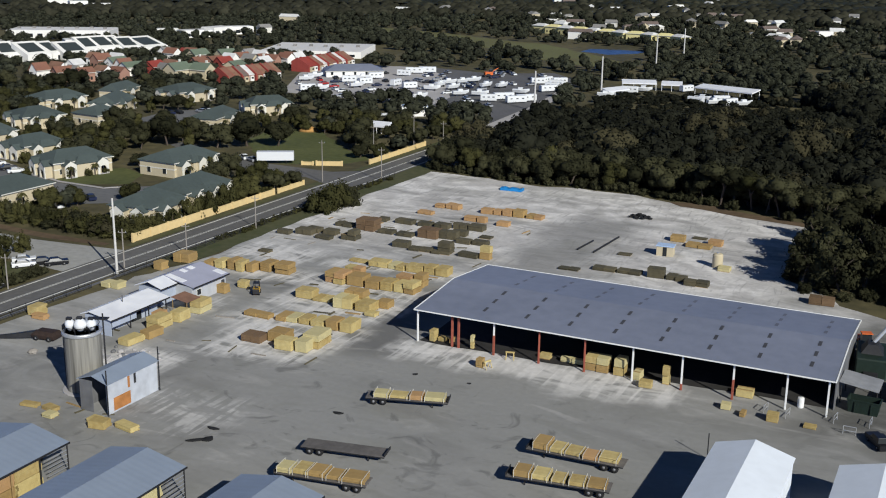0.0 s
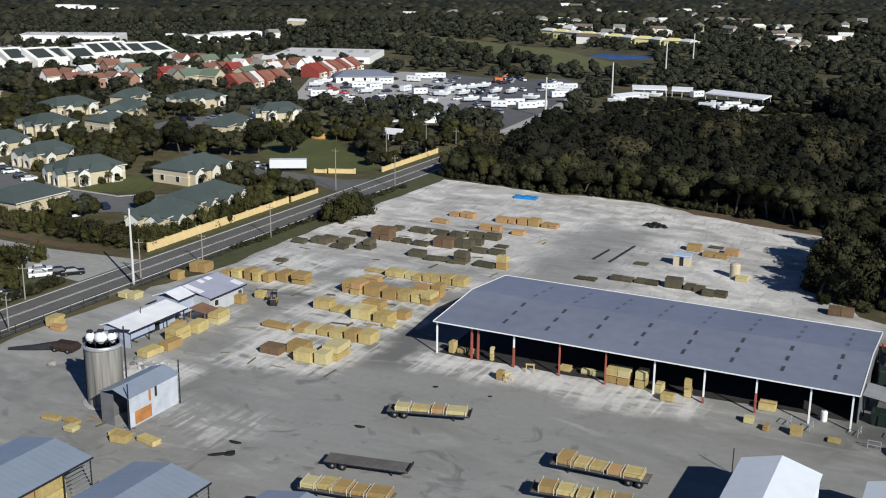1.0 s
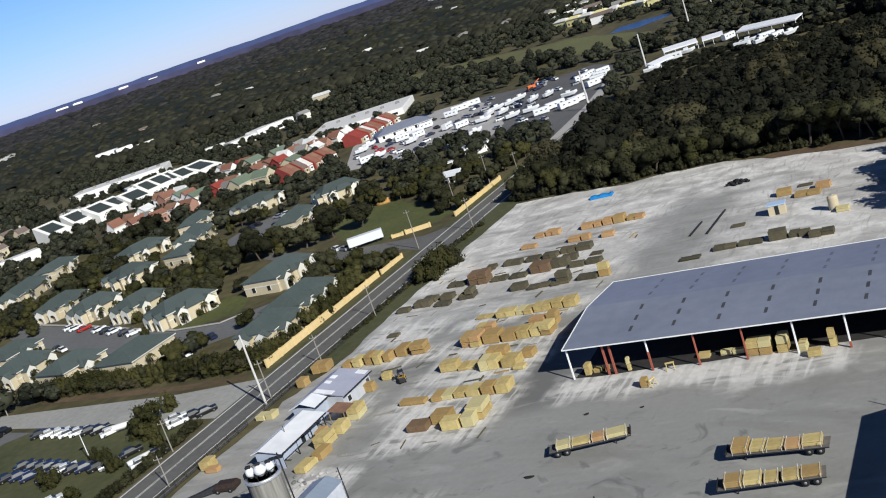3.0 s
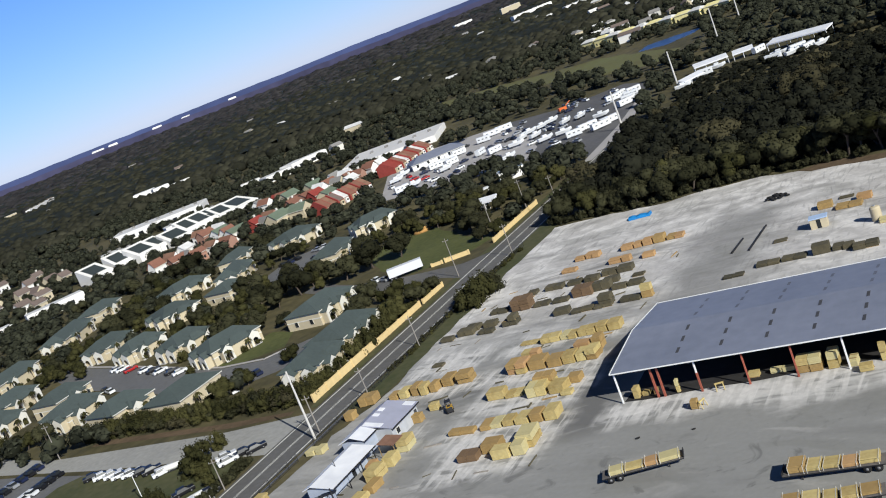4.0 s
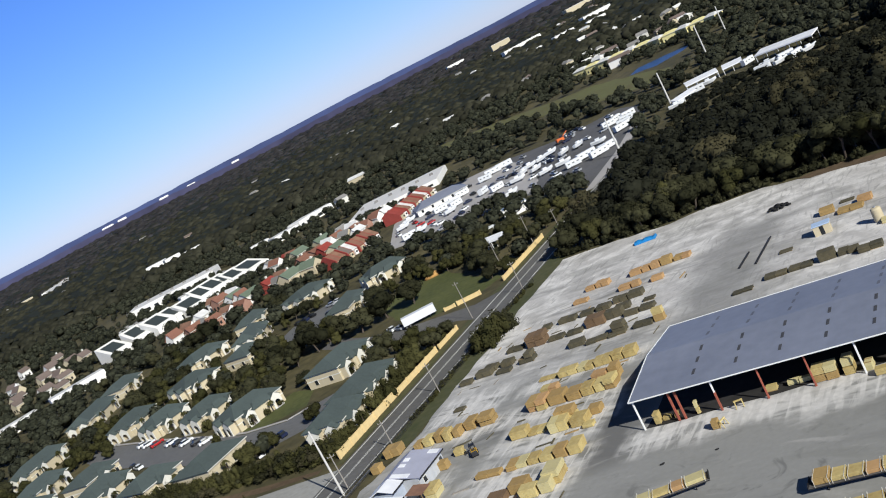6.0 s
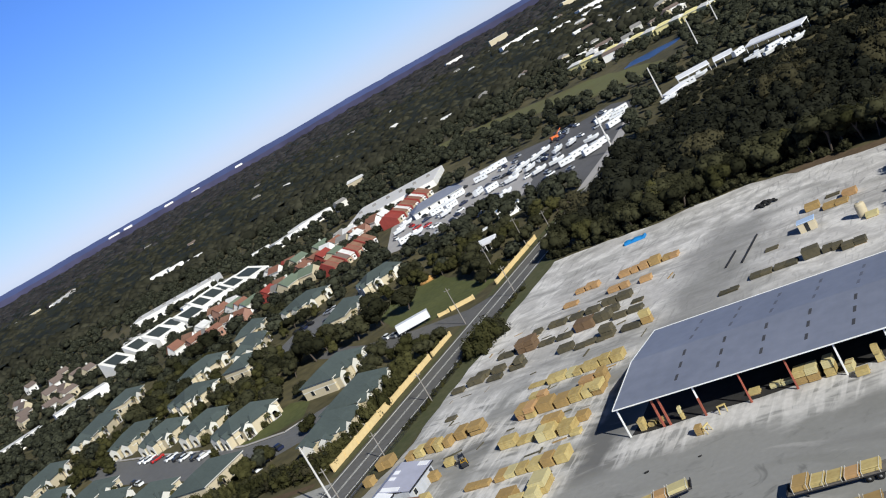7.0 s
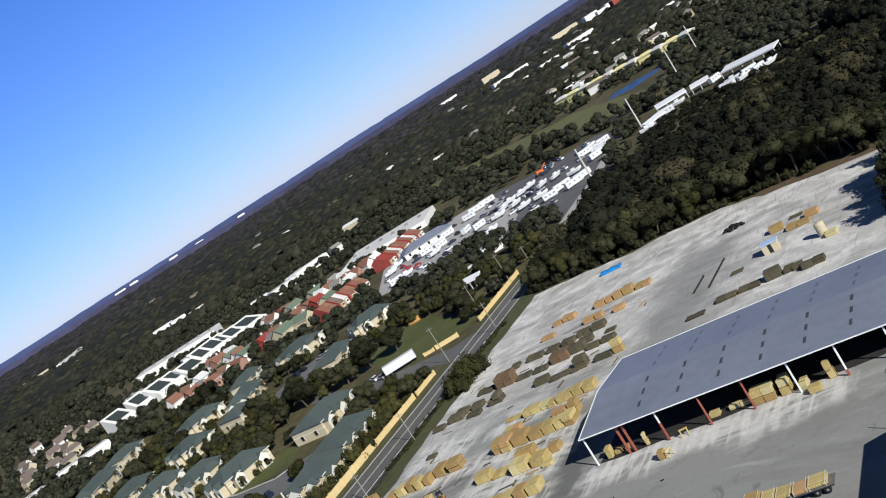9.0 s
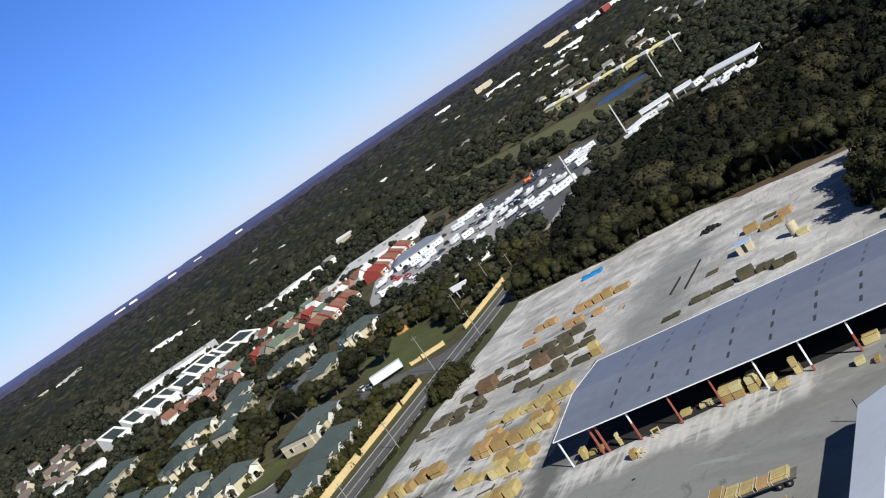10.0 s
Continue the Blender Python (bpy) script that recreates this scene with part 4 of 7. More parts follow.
# ---- silo, its drive-through and the offices ----
def silo():
    s = thing("silo", at_land(-59.6, 153.6), "streaked concrete silo with metal hoppers on top", "silo")
    part("drum", Mesh().turned([(2.5, 0), (2.5, 8.3), (2.62, 8.3), (2.62, 8.7), (2.3, 8.72)], 40), M_SILO, s, smooth=False)
    for i in range(8):
        q = i * math.pi / 4
        part("rail_post", Mesh().rod((2.4 * math.cos(q), 2.4 * math.sin(q), 8.7), (2.4 * math.cos(q), 2.4 * math.sin(q), 9.6), 0.04, k=6), M_DARKSTEEL, s)
    part("handrail", Mesh().loft([[((2.4 + dx) * math.cos(q), (2.4 + dx) * math.sin(q), 9.6 + dz) for q in (k * math.pi / 12 for k in range(24))] for dx, dz in ((-0.04, 0), (0, 0.05), (0.04, 0), (0, -0.05))], caps=False), M_DARKSTEEL, s)
    for x, y, r in ((-1.45, -0.5, 0.66), (0.1, -0.7, 0.86), (1.5, -0.2, 0.66)):
        h = part("hopper", Mesh().turned([(r * 0.35, 8.75), (r, 9.45)] + [(r * math.cos(k * math.pi / 12), 9.75 + r * math.sin(k * math.pi / 12)) for k in range(6)] + [(0.12, 9.75 + r)], 20, (x, y)), M_HOPPER, s, "rounded bright metal hopper", smooth=True)
        part("inlet_cap", Mesh().box(x - 0.42, x + 0.32, y - 0.3, y + 0.3, 9.62 + r, 10.0 + r, 0.08), M_DARKSTEEL, h, "dark inlet cap")
        for sx in (-1, 1):
            part("hopper_leg", Mesh().rod((x + sx * r * 0.9, y - 0.3, 8.7), (x + sx * r * 0.8, y - 0.3, 9.5), 0.06, k=6), M_DARKSTEEL, h)
    part("top_platform", Mesh().box(1.0, 3.3, 0.9, 1.9, 9.9, 10.05, 0.02), M_DARKSTEEL, s, "dark steel top platform")
    part("top_rim", Mesh().turned([(2.66, 8.3), (2.72, 8.36), (2.72, 8.62), (2.66, 8.72)], 40), M_GALV, s, "pale steel rim")
    part("feed_pipe", Mesh().rod((2.75, 0.8, 0), (2.75, 0.8, 10.9), 0.12), M_DARKSTEEL, s)
    part("access_ladder", Mesh().box(-2.7, -2.55, -0.3, 0.3, 0.2, 9.4), M_DARKSTEEL, s)
    part("base_pad", Mesh().turned([(3.2, 0), (3.2, 0.14), (3.0, 0.18)], 24), M_PALE, s)
    return s


silo()


def silo_shed():
    a0, b0, w, d, h = -27.4, -45.2, 4.7, 9.9, 4.6
    s = thing("drive_through_shed", yard(a0, b0), "narrow tin drive-through shed with a rusty side panel", "shed")
    part("side_wall", Mesh().box(w - 0.1, w, 0, d, 0.05, h - 0.1), M_TINPALE, s, "pale patched tin wall")
    part("side_wall", Mesh().box(0, 0.1, 0, d, 0.05, h - 0.1), M_WALLDARK, s)
    part("rust_panel", Mesh().box(w + 0.004, w + 0.05, 1.2, 4.4, 0.3, 2.1), M_RUST, s, "rust-orange tin panel")
    part("slot_window", Mesh().box(w + 0.004, w + 0.04, 4.0, 4.4, 2.6, 4.2), M_RUST, s)
    part("slot_window", Mesh().box(w + 0.004, w + 0.04, 5.2, 5.6, 2.8, 4.2), M_DARKSTEEL, s)
    part("front_panel", Mesh().box(0.1, 2.2, 0, 0.08, 0.05, h - 0.15), M_WALLDARK, s)
    part("roof_slope", Mesh().slab([(-0.3, -0.2, h - 0.1), (w / 2, -0.2, h + 0.75), (w / 2, d + 0.2, h + 0.75), (-0.3, d + 0.2, h - 0.1)], 0.08), M_ROOFBLUE2, s)
    part("roof_slope", Mesh().slab([(w / 2, -0.2, h + 0.75), (w + 0.3, -0.2, h - 0.1), (w + 0.3, d + 0.2, h - 0.1), (w / 2, d + 0.2, h + 0.75)], 0.08), M_ROOFBLUE2, s)
    for x, y in ((w + 0.2, -0.1), (w + 0.2, d + 0.1)):
        part("corner_mast", Mesh().rod((x, y, 0), (x, y, h + 1.9), 0.09), M_DARKSTEEL, s)
    return s


M_LOTTIN = mat("weathered_grey_tin", (0.27, 0.275, 0.29), 0.7, 0.1, vary=0.18, small=0.7, large=0.35)
M_TINPALE = mat("pale_patched_tin", (0.48, 0.50, 0.54), 0.6, 0.1, vary=0.18, small=0.7, large=0.35)
silo_shed()


M_LILACROOF = mat("lilac_grey_roof_sheet", (0.36, 0.365, 0.45), 0.5, vary=0.12, small=0.5, large=0.2, bump=0.03)
M_BLUEWALL = mat("pale_blue_siding", (0.36, 0.40, 0.48), 0.8, vary=0.12, small=1.0, large=0.2)
M_GREYWALL = mat("pale_grey_siding", (0.42, 0.43, 0.45), 0.8, vary=0.15, small=1.0, large=0.2)
M_WHITEROOF = mat("white_roof_sheet", (0.72, 0.73, 0.78), 0.5, vary=0.10, small=0.5, large=0.12, tint=(0.76, 0.76, 0.78), bump=0.03)


def low_roof(parent, name, x0, xr, x1, y0, y1, z0, zr, z1, material, label=""):
    """Two slopes either side of a ridge that runs along y, with dark eaves boards."""
    for q in ([(x0, y0, z0), (xr, y0, zr), (xr, y1, zr), (x0, y1, z0)], [(xr, y0, zr), (x1, y0, z1), (x1, y1, z1), (xr, y1, zr)]):
        part(name, Mesh().slab(q, 0.12), material, parent, label)
    part("eaves_board", Mesh().box(x1 + 0.004, x1 + 0.08, y0, y1, z1 - 0.26, z1 - 0.01), M_DARKSTEEL, parent, "dark eaves board")


def yard_office():
    """The low office: a grey-roofed main range with a narrower white-roofed wing in line with it."""
    s = thing("office_building", yard(-52.0, -3.6), "low office with a white and lilac-grey metal roof", "building", "yard offices")
    part("wall", Mesh().box(0.3, 8.5, 4.3, 13.8, 0, 2.95), M_GREYWALL, s, "pale grey siding wall")
    part("wing_wall", Mesh().box(0.3, 5.0, 0.3, 4.28, 0, 3.1), M_BLUEWALL, s, "pale blue siding wall")
    low_roof(s, "roof_slope", -0.2, 2.6, 9.1, 4.1, 14.2, 3.3, 4.3, 3.0, M_LILACROOF, "lilac-grey roof sheets")
    low_roof(s, "wing_roof", -0.3, 2.6, 5.6, -0.1, 4.1, 3.3, 4.34, 3.36, M_WHITEROOF, "white roof sheets")
    up = lambda x, y: (x, y, 4.3 - 0.2 * (x - 2.6) + 0.05)
    for x0, x1, y0, y1 in ((2.8, 4.0, 8.0, 9.0), (2.8, 3.9, 10.0, 11.2), (6.6, 8.6, 12.6, 14.0), (2.8, 6.5, 4.3, 5.6)):
        part("roof_patch", Mesh().slab([up(x0, y0), up(x1, y0), up(x1, y1), up(x0, y1)], 0.05), M_WHITEROOF, s, "white replaced roof sheet")
    for y in (5.6,):
        wd = part("window", Mesh().box(8.5, 8.56, y, y + 1.2, 1.0, 2.2), M_TRIM, s, "white framed window")
        part("pane", Mesh().box(8.52, 8.58, y + 0.1, y + 1.1, 1.1, 2.1), M_GLASS, wd)
    part("door", Mesh().box(8.5, 8.56, 12.5, 13.4, 0, 2.05), M_GREYGLASS, s, "grey door")
    part("step", Mesh().box(8.56, 9.6, 12.2, 13.7, 0, 0.18, 0.02), M_PALE, s)
    return s


def yard_store():
    """The long low store: a pale blue end, a white roof, and an open dark side facing the yard."""
    s = thing("office_building", yard(-49.5, -19.8), "long low store with a white metal roof and open side", "building", "yard offices")
    part("wall", Mesh().loft([[(0.3, 0.3, 0), (3.7, 0.3, 0), (3.7, 13.4, 0), (0.3, 13.4, 0)], [(0.3, 0.3, 3.0), (3.7, 0.3, 3.0), (3.7, 13.4, 3.0), (0.3, 13.4, 3.0)]]), M_BLUEWALL, s, "pale blue siding wall")
    part("end_wall", Mesh().box(3.7, 5.6, 0.3, 0.42, 0, 2.75), M_BLUEWALL, s, "pale blue siding wall")
    part("side_wall", Mesh().box(5.5, 5.6, 0.42, 6.2, 1.4, 2.75), M_BLUEWALL, s, "pale blue half wall")
    low_roof(s, "roof_slope", -0.2, 1.6, 6.2, -0.2, 13.8, 3.15, 3.75, 2.95, M_WHITEROOF)
    for y in (0.5, 4.8, 9.2, 13.5):
        part("porch_post", Mesh().box(5.45, 5.6, y - 0.07, y + 0.07, 0, 2.75), M_DARKSTEEL, s)
    part("dark_door", Mesh().box(3.7, 3.76, 7.0, 9.4, 0, 2.3), M_GLASS, s, "dark open doorway")
    part("vent_pipe", Mesh().rod((2.6, 6.4, 3.4), (2.6, 6.4, 4.7), 0.06, k=6), M_DARKSTEEL, s)
    return s


yard_office()
yard_store()
lean = thing("lean_to_roof", yard(-43.2, -5.6), "small rusty-brown lean-to beside the office", "lean-to")
part("roof_sheet", Mesh().slab([(0, 0, 2.9), (3.4, 0, 2.4), (3.4, 3.6, 2.4), (0, 3.6, 2.9)], 0.08), M_RUSTROOF, lean)
for x, y in ((0.2, 0.2), (3.2, 0.2), (0.2, 3.4), (3.2, 3.4)):
    part("post", Mesh().rod((x, y, 0), (x, y, 2.35), 0.07, k=6), M_PALLET, lean)

# ---- poles, the ochre wall ----
def utility_pole(x, y, h, label="tall grey wooden utility pole", arms=1, r=0.14, material=None):
    p = thing("utility_pole", pose(x, y, 0), label, "utility pole", "utility poles")
    part("shaft", Mesh().rod((0, 0, 0), (0, 0, h), r, r * 0.65, 10), material or M_WOODPOLE, p)
    for i in range(arms):
        z = h - 0.7 - i * 1.4
        arm = part("cross_arm", Mesh().box(-0.8, 0.8, -0.05, 0.05, z - 0.05, z + 0.05), M_WOODPOLE, p)
        for q in (-0.7, 0, 0.7):
            part("insulator", Mesh().rod((q, 0, z + 0.06), (q, 0, z + 0.28), 0.05, k=6), M_GALV, arm)
    return p


utility_pole(*land(-75.2, 211.4), 14.6, "tall pale utility pole beside the road", 0, 0.26, M_PALEPOLE)
utility_pole(*land(-74.6, 213.8), 8.2, "shorter utility pole beside a tall one", 1, 0.16)
for a, b, h in ((-65.0, 52.0, 7.5), (-64.6, 27.0, 6.5), (-77.9, -7.2, 6.5), (-67.3, -21.7, 6.0), (-156.8, 26.6, 9.5), (-79.2, 104.0, 11.0), (-66.0, 112.0, 9.0), (-83.5, 140.0, 10.0), (-82.5, 164.0, 10.0), (-66.0, 150.0, 11.0)):
    utility_pole(*yard_xy(a, b), h)
for x, y, h in ((10, 420, 15), (39, 471, 16), (74, 570, 18), (97, 632, 17)):
    utility_pole(x, y, h, "tall pale transmission pole above the trees", 0, 0.42, M_PALEPOLE)
light_pole = thing("lamp_post", yard(-98.8, -7, 0, 20), "white lamp post in the grass car park", "lamp post")
part("shaft", Mesh().rod((0, 0, 0), (0, 0, 6.5), 0.1, 0.07), M_WHITESTEEL, light_pole)
part("lamp_head", Mesh().box(-0.35, 0.35, -0.5, 0.5, 6.2, 6.5, 0.08), M_WHITESTEEL, light_pole)


def boundary_wall(a0, b0, a1, b1, tall=1.95):
    p, q = yard_xy(a0, b0), yard_xy(a1, b1)
    d = Vector((q[0] - p[0], q[1] - p[1], 0))
    n = max(1, round(d.length / 6))
    s = thing("boundary_wall", pose(*p, 0, 0, 0, math.degrees(math.atan2(d.y, d.x))), "ochre rendered boundary wall along the road", "wall", "ochre boundary walls")
    for i in range(n):
        x0, x1 = d.length * i / n, d.length * (i + 1) / n
        part("wall_panel", Mesh().box(x0 + 0.25, x1 - 0.25, -0.1, 0.1, 0, tall), M_YELLOWWALL, s)
        part("coping", Mesh().box(x0 + 0.25, x1 - 0.25, -0.16, 0.16, tall, tall + 0.1, 0.02), M_YELLOWWALL, s)
    for i in range(n + 1):
        x = d.length * i / n
        part("pier", Mesh().box(x - 0.25, x + 0.25, -0.25, 0.25, 0, tall + 0.25, 0.04), M_YELLOWWALL, s)
    return s


boundary_wall(-80.5, 30, -81.0, 60, 1.7)
boundary_wall(-81.0, 60.5, -81.2, 84, 1.35)
boundary_wall(-81.2, 86, -81.3, 98, 1.1)
boundary_wall(-96.6, 122, -93.6, 123, 0.9)
boundary_wall(-92.6, 123.2, -86, 126, 1.2)
boundary_wall(-80.4, 132, -80.6, 168, 1.3)


# ---- houses ----
def hipped(l, w, e, z1, hp, o, x0=0.0, y0=0.0):
    """A closed roof over a plan of half sizes l, w; hp: how far the ridge stops short of the ends (0: gables)."""
    rm = Mesh()
    r = [(x0 - l + hp - (0 if hp else o), y0, z1), (x0 + l - hp + (0 if hp else o), y0, z1)]
    A, B, C, D = [(x0 + sx * (l + o), y0 + sy * (w + o), e) for sx, sy in ((-1, -1), (1, -1), (1, 1), (-1, 1))]
    low = lambda p: (p[0], p[1], p[2] - 0.18)
    for q in [[A, B, r[1], r[0]], [C, D, r[0], r[1]]] + ([[B, C, r[1]], [D, A, r[0]]] if hp else []):
        rm.face(*q)
    for q in ((A, B), (B, C), (C, D), (D, A)):
        if hp or q in ((A, B), (C, D)):
            rm.face(low(q[0]), low(q[1]), q[1], q[0])
    if hp:
        rm.face(low(D), low(C), low(B), low(A))
    return rm


def house(name, m, L, W, eave, rise, walls, roofs, label, group, hip=0.0, porches=0, windows=4, category="house", chimney=False, porch_side=-1, framed=True):
    """L along local x, W along y; hip: how far the ridge stops short of the ends."""
    s = thing(name, m, label, category, group)
    l, w, o = L / 2, W / 2, 0.45
    z1 = eave + rise
    if hip:
        part("wall", Mesh().box(-l, l, -w, w, 0, eave - 0.05), walls, s)
    else:
        sec = lambda x: [(x, -w, 0), (x, w, 0), (x, w, eave - 0.05), (x, 0, z1 - 0.12), (x, -w, eave - 0.05)]
        part("wall", Mesh().loft([sec(-l), sec(l)]), walls, s)
    e = eave + 0.02
    part("roof", hipped(l, w, e, z1, hip * W / 2, o), roofs, s)
    part("fascia", Mesh().box(-l - o, l + o, -w - o - 0.05, -w - o, e - 0.24, e - 0.02), M_TRIM, s, "white eaves board")
    hi = min(2.4, eave - 0.4)

    def opening(x0, x1, y0, y1):
        if framed:
            wd = part("window", Mesh().box(x0 - 0.06, x1 + 0.06, y0 - 0.06, y1 + 0.06, 0.94, hi - 0.04), M_TRIM, s, "white framed window")
            thin = x1 - x0 < 0.2
            g_x, g_y = (0.02, -0.04) if thin else (-0.02, 0.08)
            part("pane", Mesh().box(x0 - g_x - (0.1 if thin else 0), x1 + g_x + (0.1 if thin else 0), y0 - g_y, y1 + g_y, 1.0, hi - 0.1), M_GLASS, wd)
        else:
            part("window", Mesh().box(x0, x1, y0 - 0.05, y1 + 0.05, 1.0, hi), M_GLASS, s)

    for i in range(windows):
        x = -l + L * (i + 0.5) / windows
        opening(x - 0.55, x + 0.55, -w, -w)
    for y in (-w * 0.45, w * 0.45):
        opening(-l - 0.06, -l + 0.06, y - 0.55, y + 0.55)
    if not porches:
        if chimney:
            part("chimney", Mesh().box(l * 0.3, l * 0.3 + 0.9, 0.3, 1.2, eave, z1 + 1.0, 0.05), M_TRIM, s)
        return s
    ring = lambda k, z: [(-l - k, -w - k, z), (l + k, -w - k, z), (l + k, w + k, z), (-l - k, w + k, z)]
    part("wall_band", Mesh().loft([ring(0.05, eave * 0.52), ring(0.05, eave * 0.52 + 0.28)]), M_TRIM, s, "white stucco band")
    part("wall_band", Mesh().loft([ring(0.07, eave - 0.5), ring(0.07, eave - 0.24)]), M_TRIM, s, "white stucco band")
    g = porch_side
    # A lower hipped wing breaks the long side.
    wl, wd = L * 0.21, 1.5
    xw, yw = L * 0.05, g * (w + wd * 0.5 - 0.8)
    part("wing_wall", Mesh().box(xw - wl, xw + wl, min(yw - wd, yw + wd), max(yw - wd, yw + wd), 0, eave - 0.5), walls, s)
    part("wing_roof", hipped(wl, wd + 0.6, eave - 0.44, eave + rise * 0.42, wl * 0.5, 0.4, xw, yw - g * 0.6), roofs, s)
    sides = [("y", -l + L * (i + 0.5) / porches + (0.5 if i % 2 else -0.4)) for i in range(porches)] + [("x", W * k) for k in ((-0.27, 0.2) if porches == 2 else ())]
    for side, u in sides:
        pw, top = 1.6, eave - 0.7
        hand = g if side == "y" else 1
        at = (lambda u, d: (u, g * (w + d))) if side == "y" else (lambda u, d: (-l - d, u))

        def block(u0, u1, d0, d1, z0, z1):
            (xa, ya), (xb, yb) = at(u0, d0), at(u1, d1)
            return Mesh().box(min(xa, xb), max(xa, xb), min(ya, yb), max(ya, yb), z0, z1)

        pr = part("porch", block(u - pw, u + pw, 0, 2.2, 0, 0.16), M_PALE, s, "arched porch with a gable")
        prof = []
        for d in (2.1, 1.85):
            arch = [(u + 0.95 * math.cos(math.pi * k / 8), 1.4 + 0.95 * math.sin(math.pi * k / 8)) for k in range(9)]
            line = [(u + pw, 0.16), (u + pw, top), (u, top + 1.15), (u - pw, top), (u - pw, 0.16), (u - 0.95, 0.16)] + arch[::-1] + [(u + 0.95, 0.16)]
            prof.append([(*at(q, d), z) for q, z in line])
        part("arch_front", Mesh().loft(prof), M_TRIM, pr, "white arched porch gable")
        part("doorway", block(u - 0.9, u + 0.9, 0.02, 0.12, 0.16, 2.5), M_GLASS, pr, "dark recessed doorway")
        for sx in (-1, 1):
            e1 = u + sx * (pw + 0.25)
            part("porch_roof", Mesh().slab([(*at(u, 2.25), top + 1.3), (*at(e1, 2.25), top - 0.02), (*at(e1, -0.6), top - 0.02), (*at(u, -0.6), top + 1.3)][:: 1 if sx * hand > 0 else -1], 0.12), roofs, pr)
            part("porch_side", block(u + sx * pw - 0.1, u + sx * pw + 0.1, 0, 1.85, 0.16, top - 0.15), walls, pr)
    return s


G_H = "cream houses with green roofs"
L_H = "cream stucco house with a green-grey hipped roof"
HOUSES = [(-89, 292.5, 18, 15.5, 65, 3), (-76, 257, 18, 15, 69, 3), (-80.5, 239.5, 13.5, 14, 75, 2), (-118, 251, 16, 17, 66, 0), (-138, 258, 14, 15, 60, 1), (-159, 273, 14, 14, 68, 2), (-171, 292, 14, 14, 67, 1),
          (-198, 311, 16, 13, 75, 2), (-178, 345, 16, 14, 75, 2), (-158, 325, 14, 13, 58, 2), (-137, 309, 14, 14, 60, 2), (-117, 288, 17, 16, 48, 2), (-218, 349, 22, 12, 78, 2), (-190, 286, 14, 14, 70, 2)]
HOUSES_B = [(-216, 394, 28, 14, 90, 2), (-215, 425, 18, 14, 80, 1), (-169, 404, 18, 17, 56, 2), (-159, 362, 15, 20, 45, 2), (-154, 430, 18, 10, 80, 1), (-146, 398, 22, 13, 92, 2), (-139, 367, 12, 16, 61, 1),
            (-128, 431, 18, 20, 55, 2), (-99, 367, 20, 12, 80, 1), (-88, 400, 16, 14, 28, 2)]
for x, y, L, W, t, n in HOUSES + HOUSES_B:
    house("cream_house", pose(x, y, 0, 0, 0, t), L * 0.97, W * 0.78, 4.1, 2.5, M_CREAM, M_GREENROOF, L_H, G_H, 0.65, n, 4)


# ---- the villas, the pale commercial buildings ----
rv = random.Random(11)
RED = [(-165, 508), (-138, 530)]
TERRA = [(-200, 534), (-173, 483), (-176, 572), (-150, 529), (-145, 540), (-136, 557), (-119, 550), (-111, 562), (-210, 485), (-197, 480), (-187, 479)]
TERRA_B = [(-306, 586), (-320, 597), (-301, 523), (-285, 509), (-327, 574), (-340, 610), (-310, 560), (-298, 540), (-387, 662), (-350, 640), (-330, 545), (-362, 600), (-345, 575), (-316, 520), (-335, 510)]
SAGE = [(-151, 498), (-130, 520), (-175, 506), (-148, 573), (-161, 567), (-188, 522), (-140, 500)]
PALE = [(-107, 557), (-127, 562), (-204, 511), (-121, 540)]
VILLAS = []
for spots, roofs, walls, word in ((RED, M_REDROOF, M_REDWALL, "bright red"), (TERRA, M_TERRA, M_PINKWALL, "terracotta"), (TERRA_B, M_BROWNROOF, M_CREAM, "dull brown"), (SAGE, M_SAGE, M_CREAM, "sage green"), (PALE, M_PALEROOF, M_WHITEWALL, "pale cream")):
    for i, (x, y) in enumerate(spots):
        big = spots is SAGE
        house("villa", pose(x, y, 0, 0, 0, rv.choice((-30, 62, 55)) + rv.uniform(-6, 6)), rv.uniform(9, 11) if big else rv.uniform(6.5, 8.8), rv.uniform(6, 8) if big else rv.uniform(4.6, 6.6), 4.2, rv.uniform(2.2, 3.4), M_WHITEWALL if i % 3 == 2 else walls, roofs, "two-storey villa with a %s gable roof" % word, "coloured villas", 0.0, 0, 2, chimney=i % 3 == 0, framed=False)
        if spots in (RED, TERRA) and i % 2 == 0:
            tone, word2 = rv.choice(((M_TERRA, "dull terracotta"), (M_PALEROOF, "pale cream"), (M_REDROOF, "dark red"), (M_SAGE, "sage green"), (M_RUSTROOF, "rusty brown")))
            house("villa", pose(x + 6.6, y + 4.6, 0, 0, 0, -32 + rv.uniform(-5, 5)), rv.uniform(7, 9), rv.uniform(5, 6), rv.uniform(3.8, 5.2), rv.uniform(2.2, 3.4), rv.choice((M_CREAM, M_PINKWALL, M_WHITEWALL)), tone, "narrow two-storey villa with a %s gable roof" % word2, "coloured villas", 0.0, 0, 2, framed=False)
        VILLAS.append((x, y))
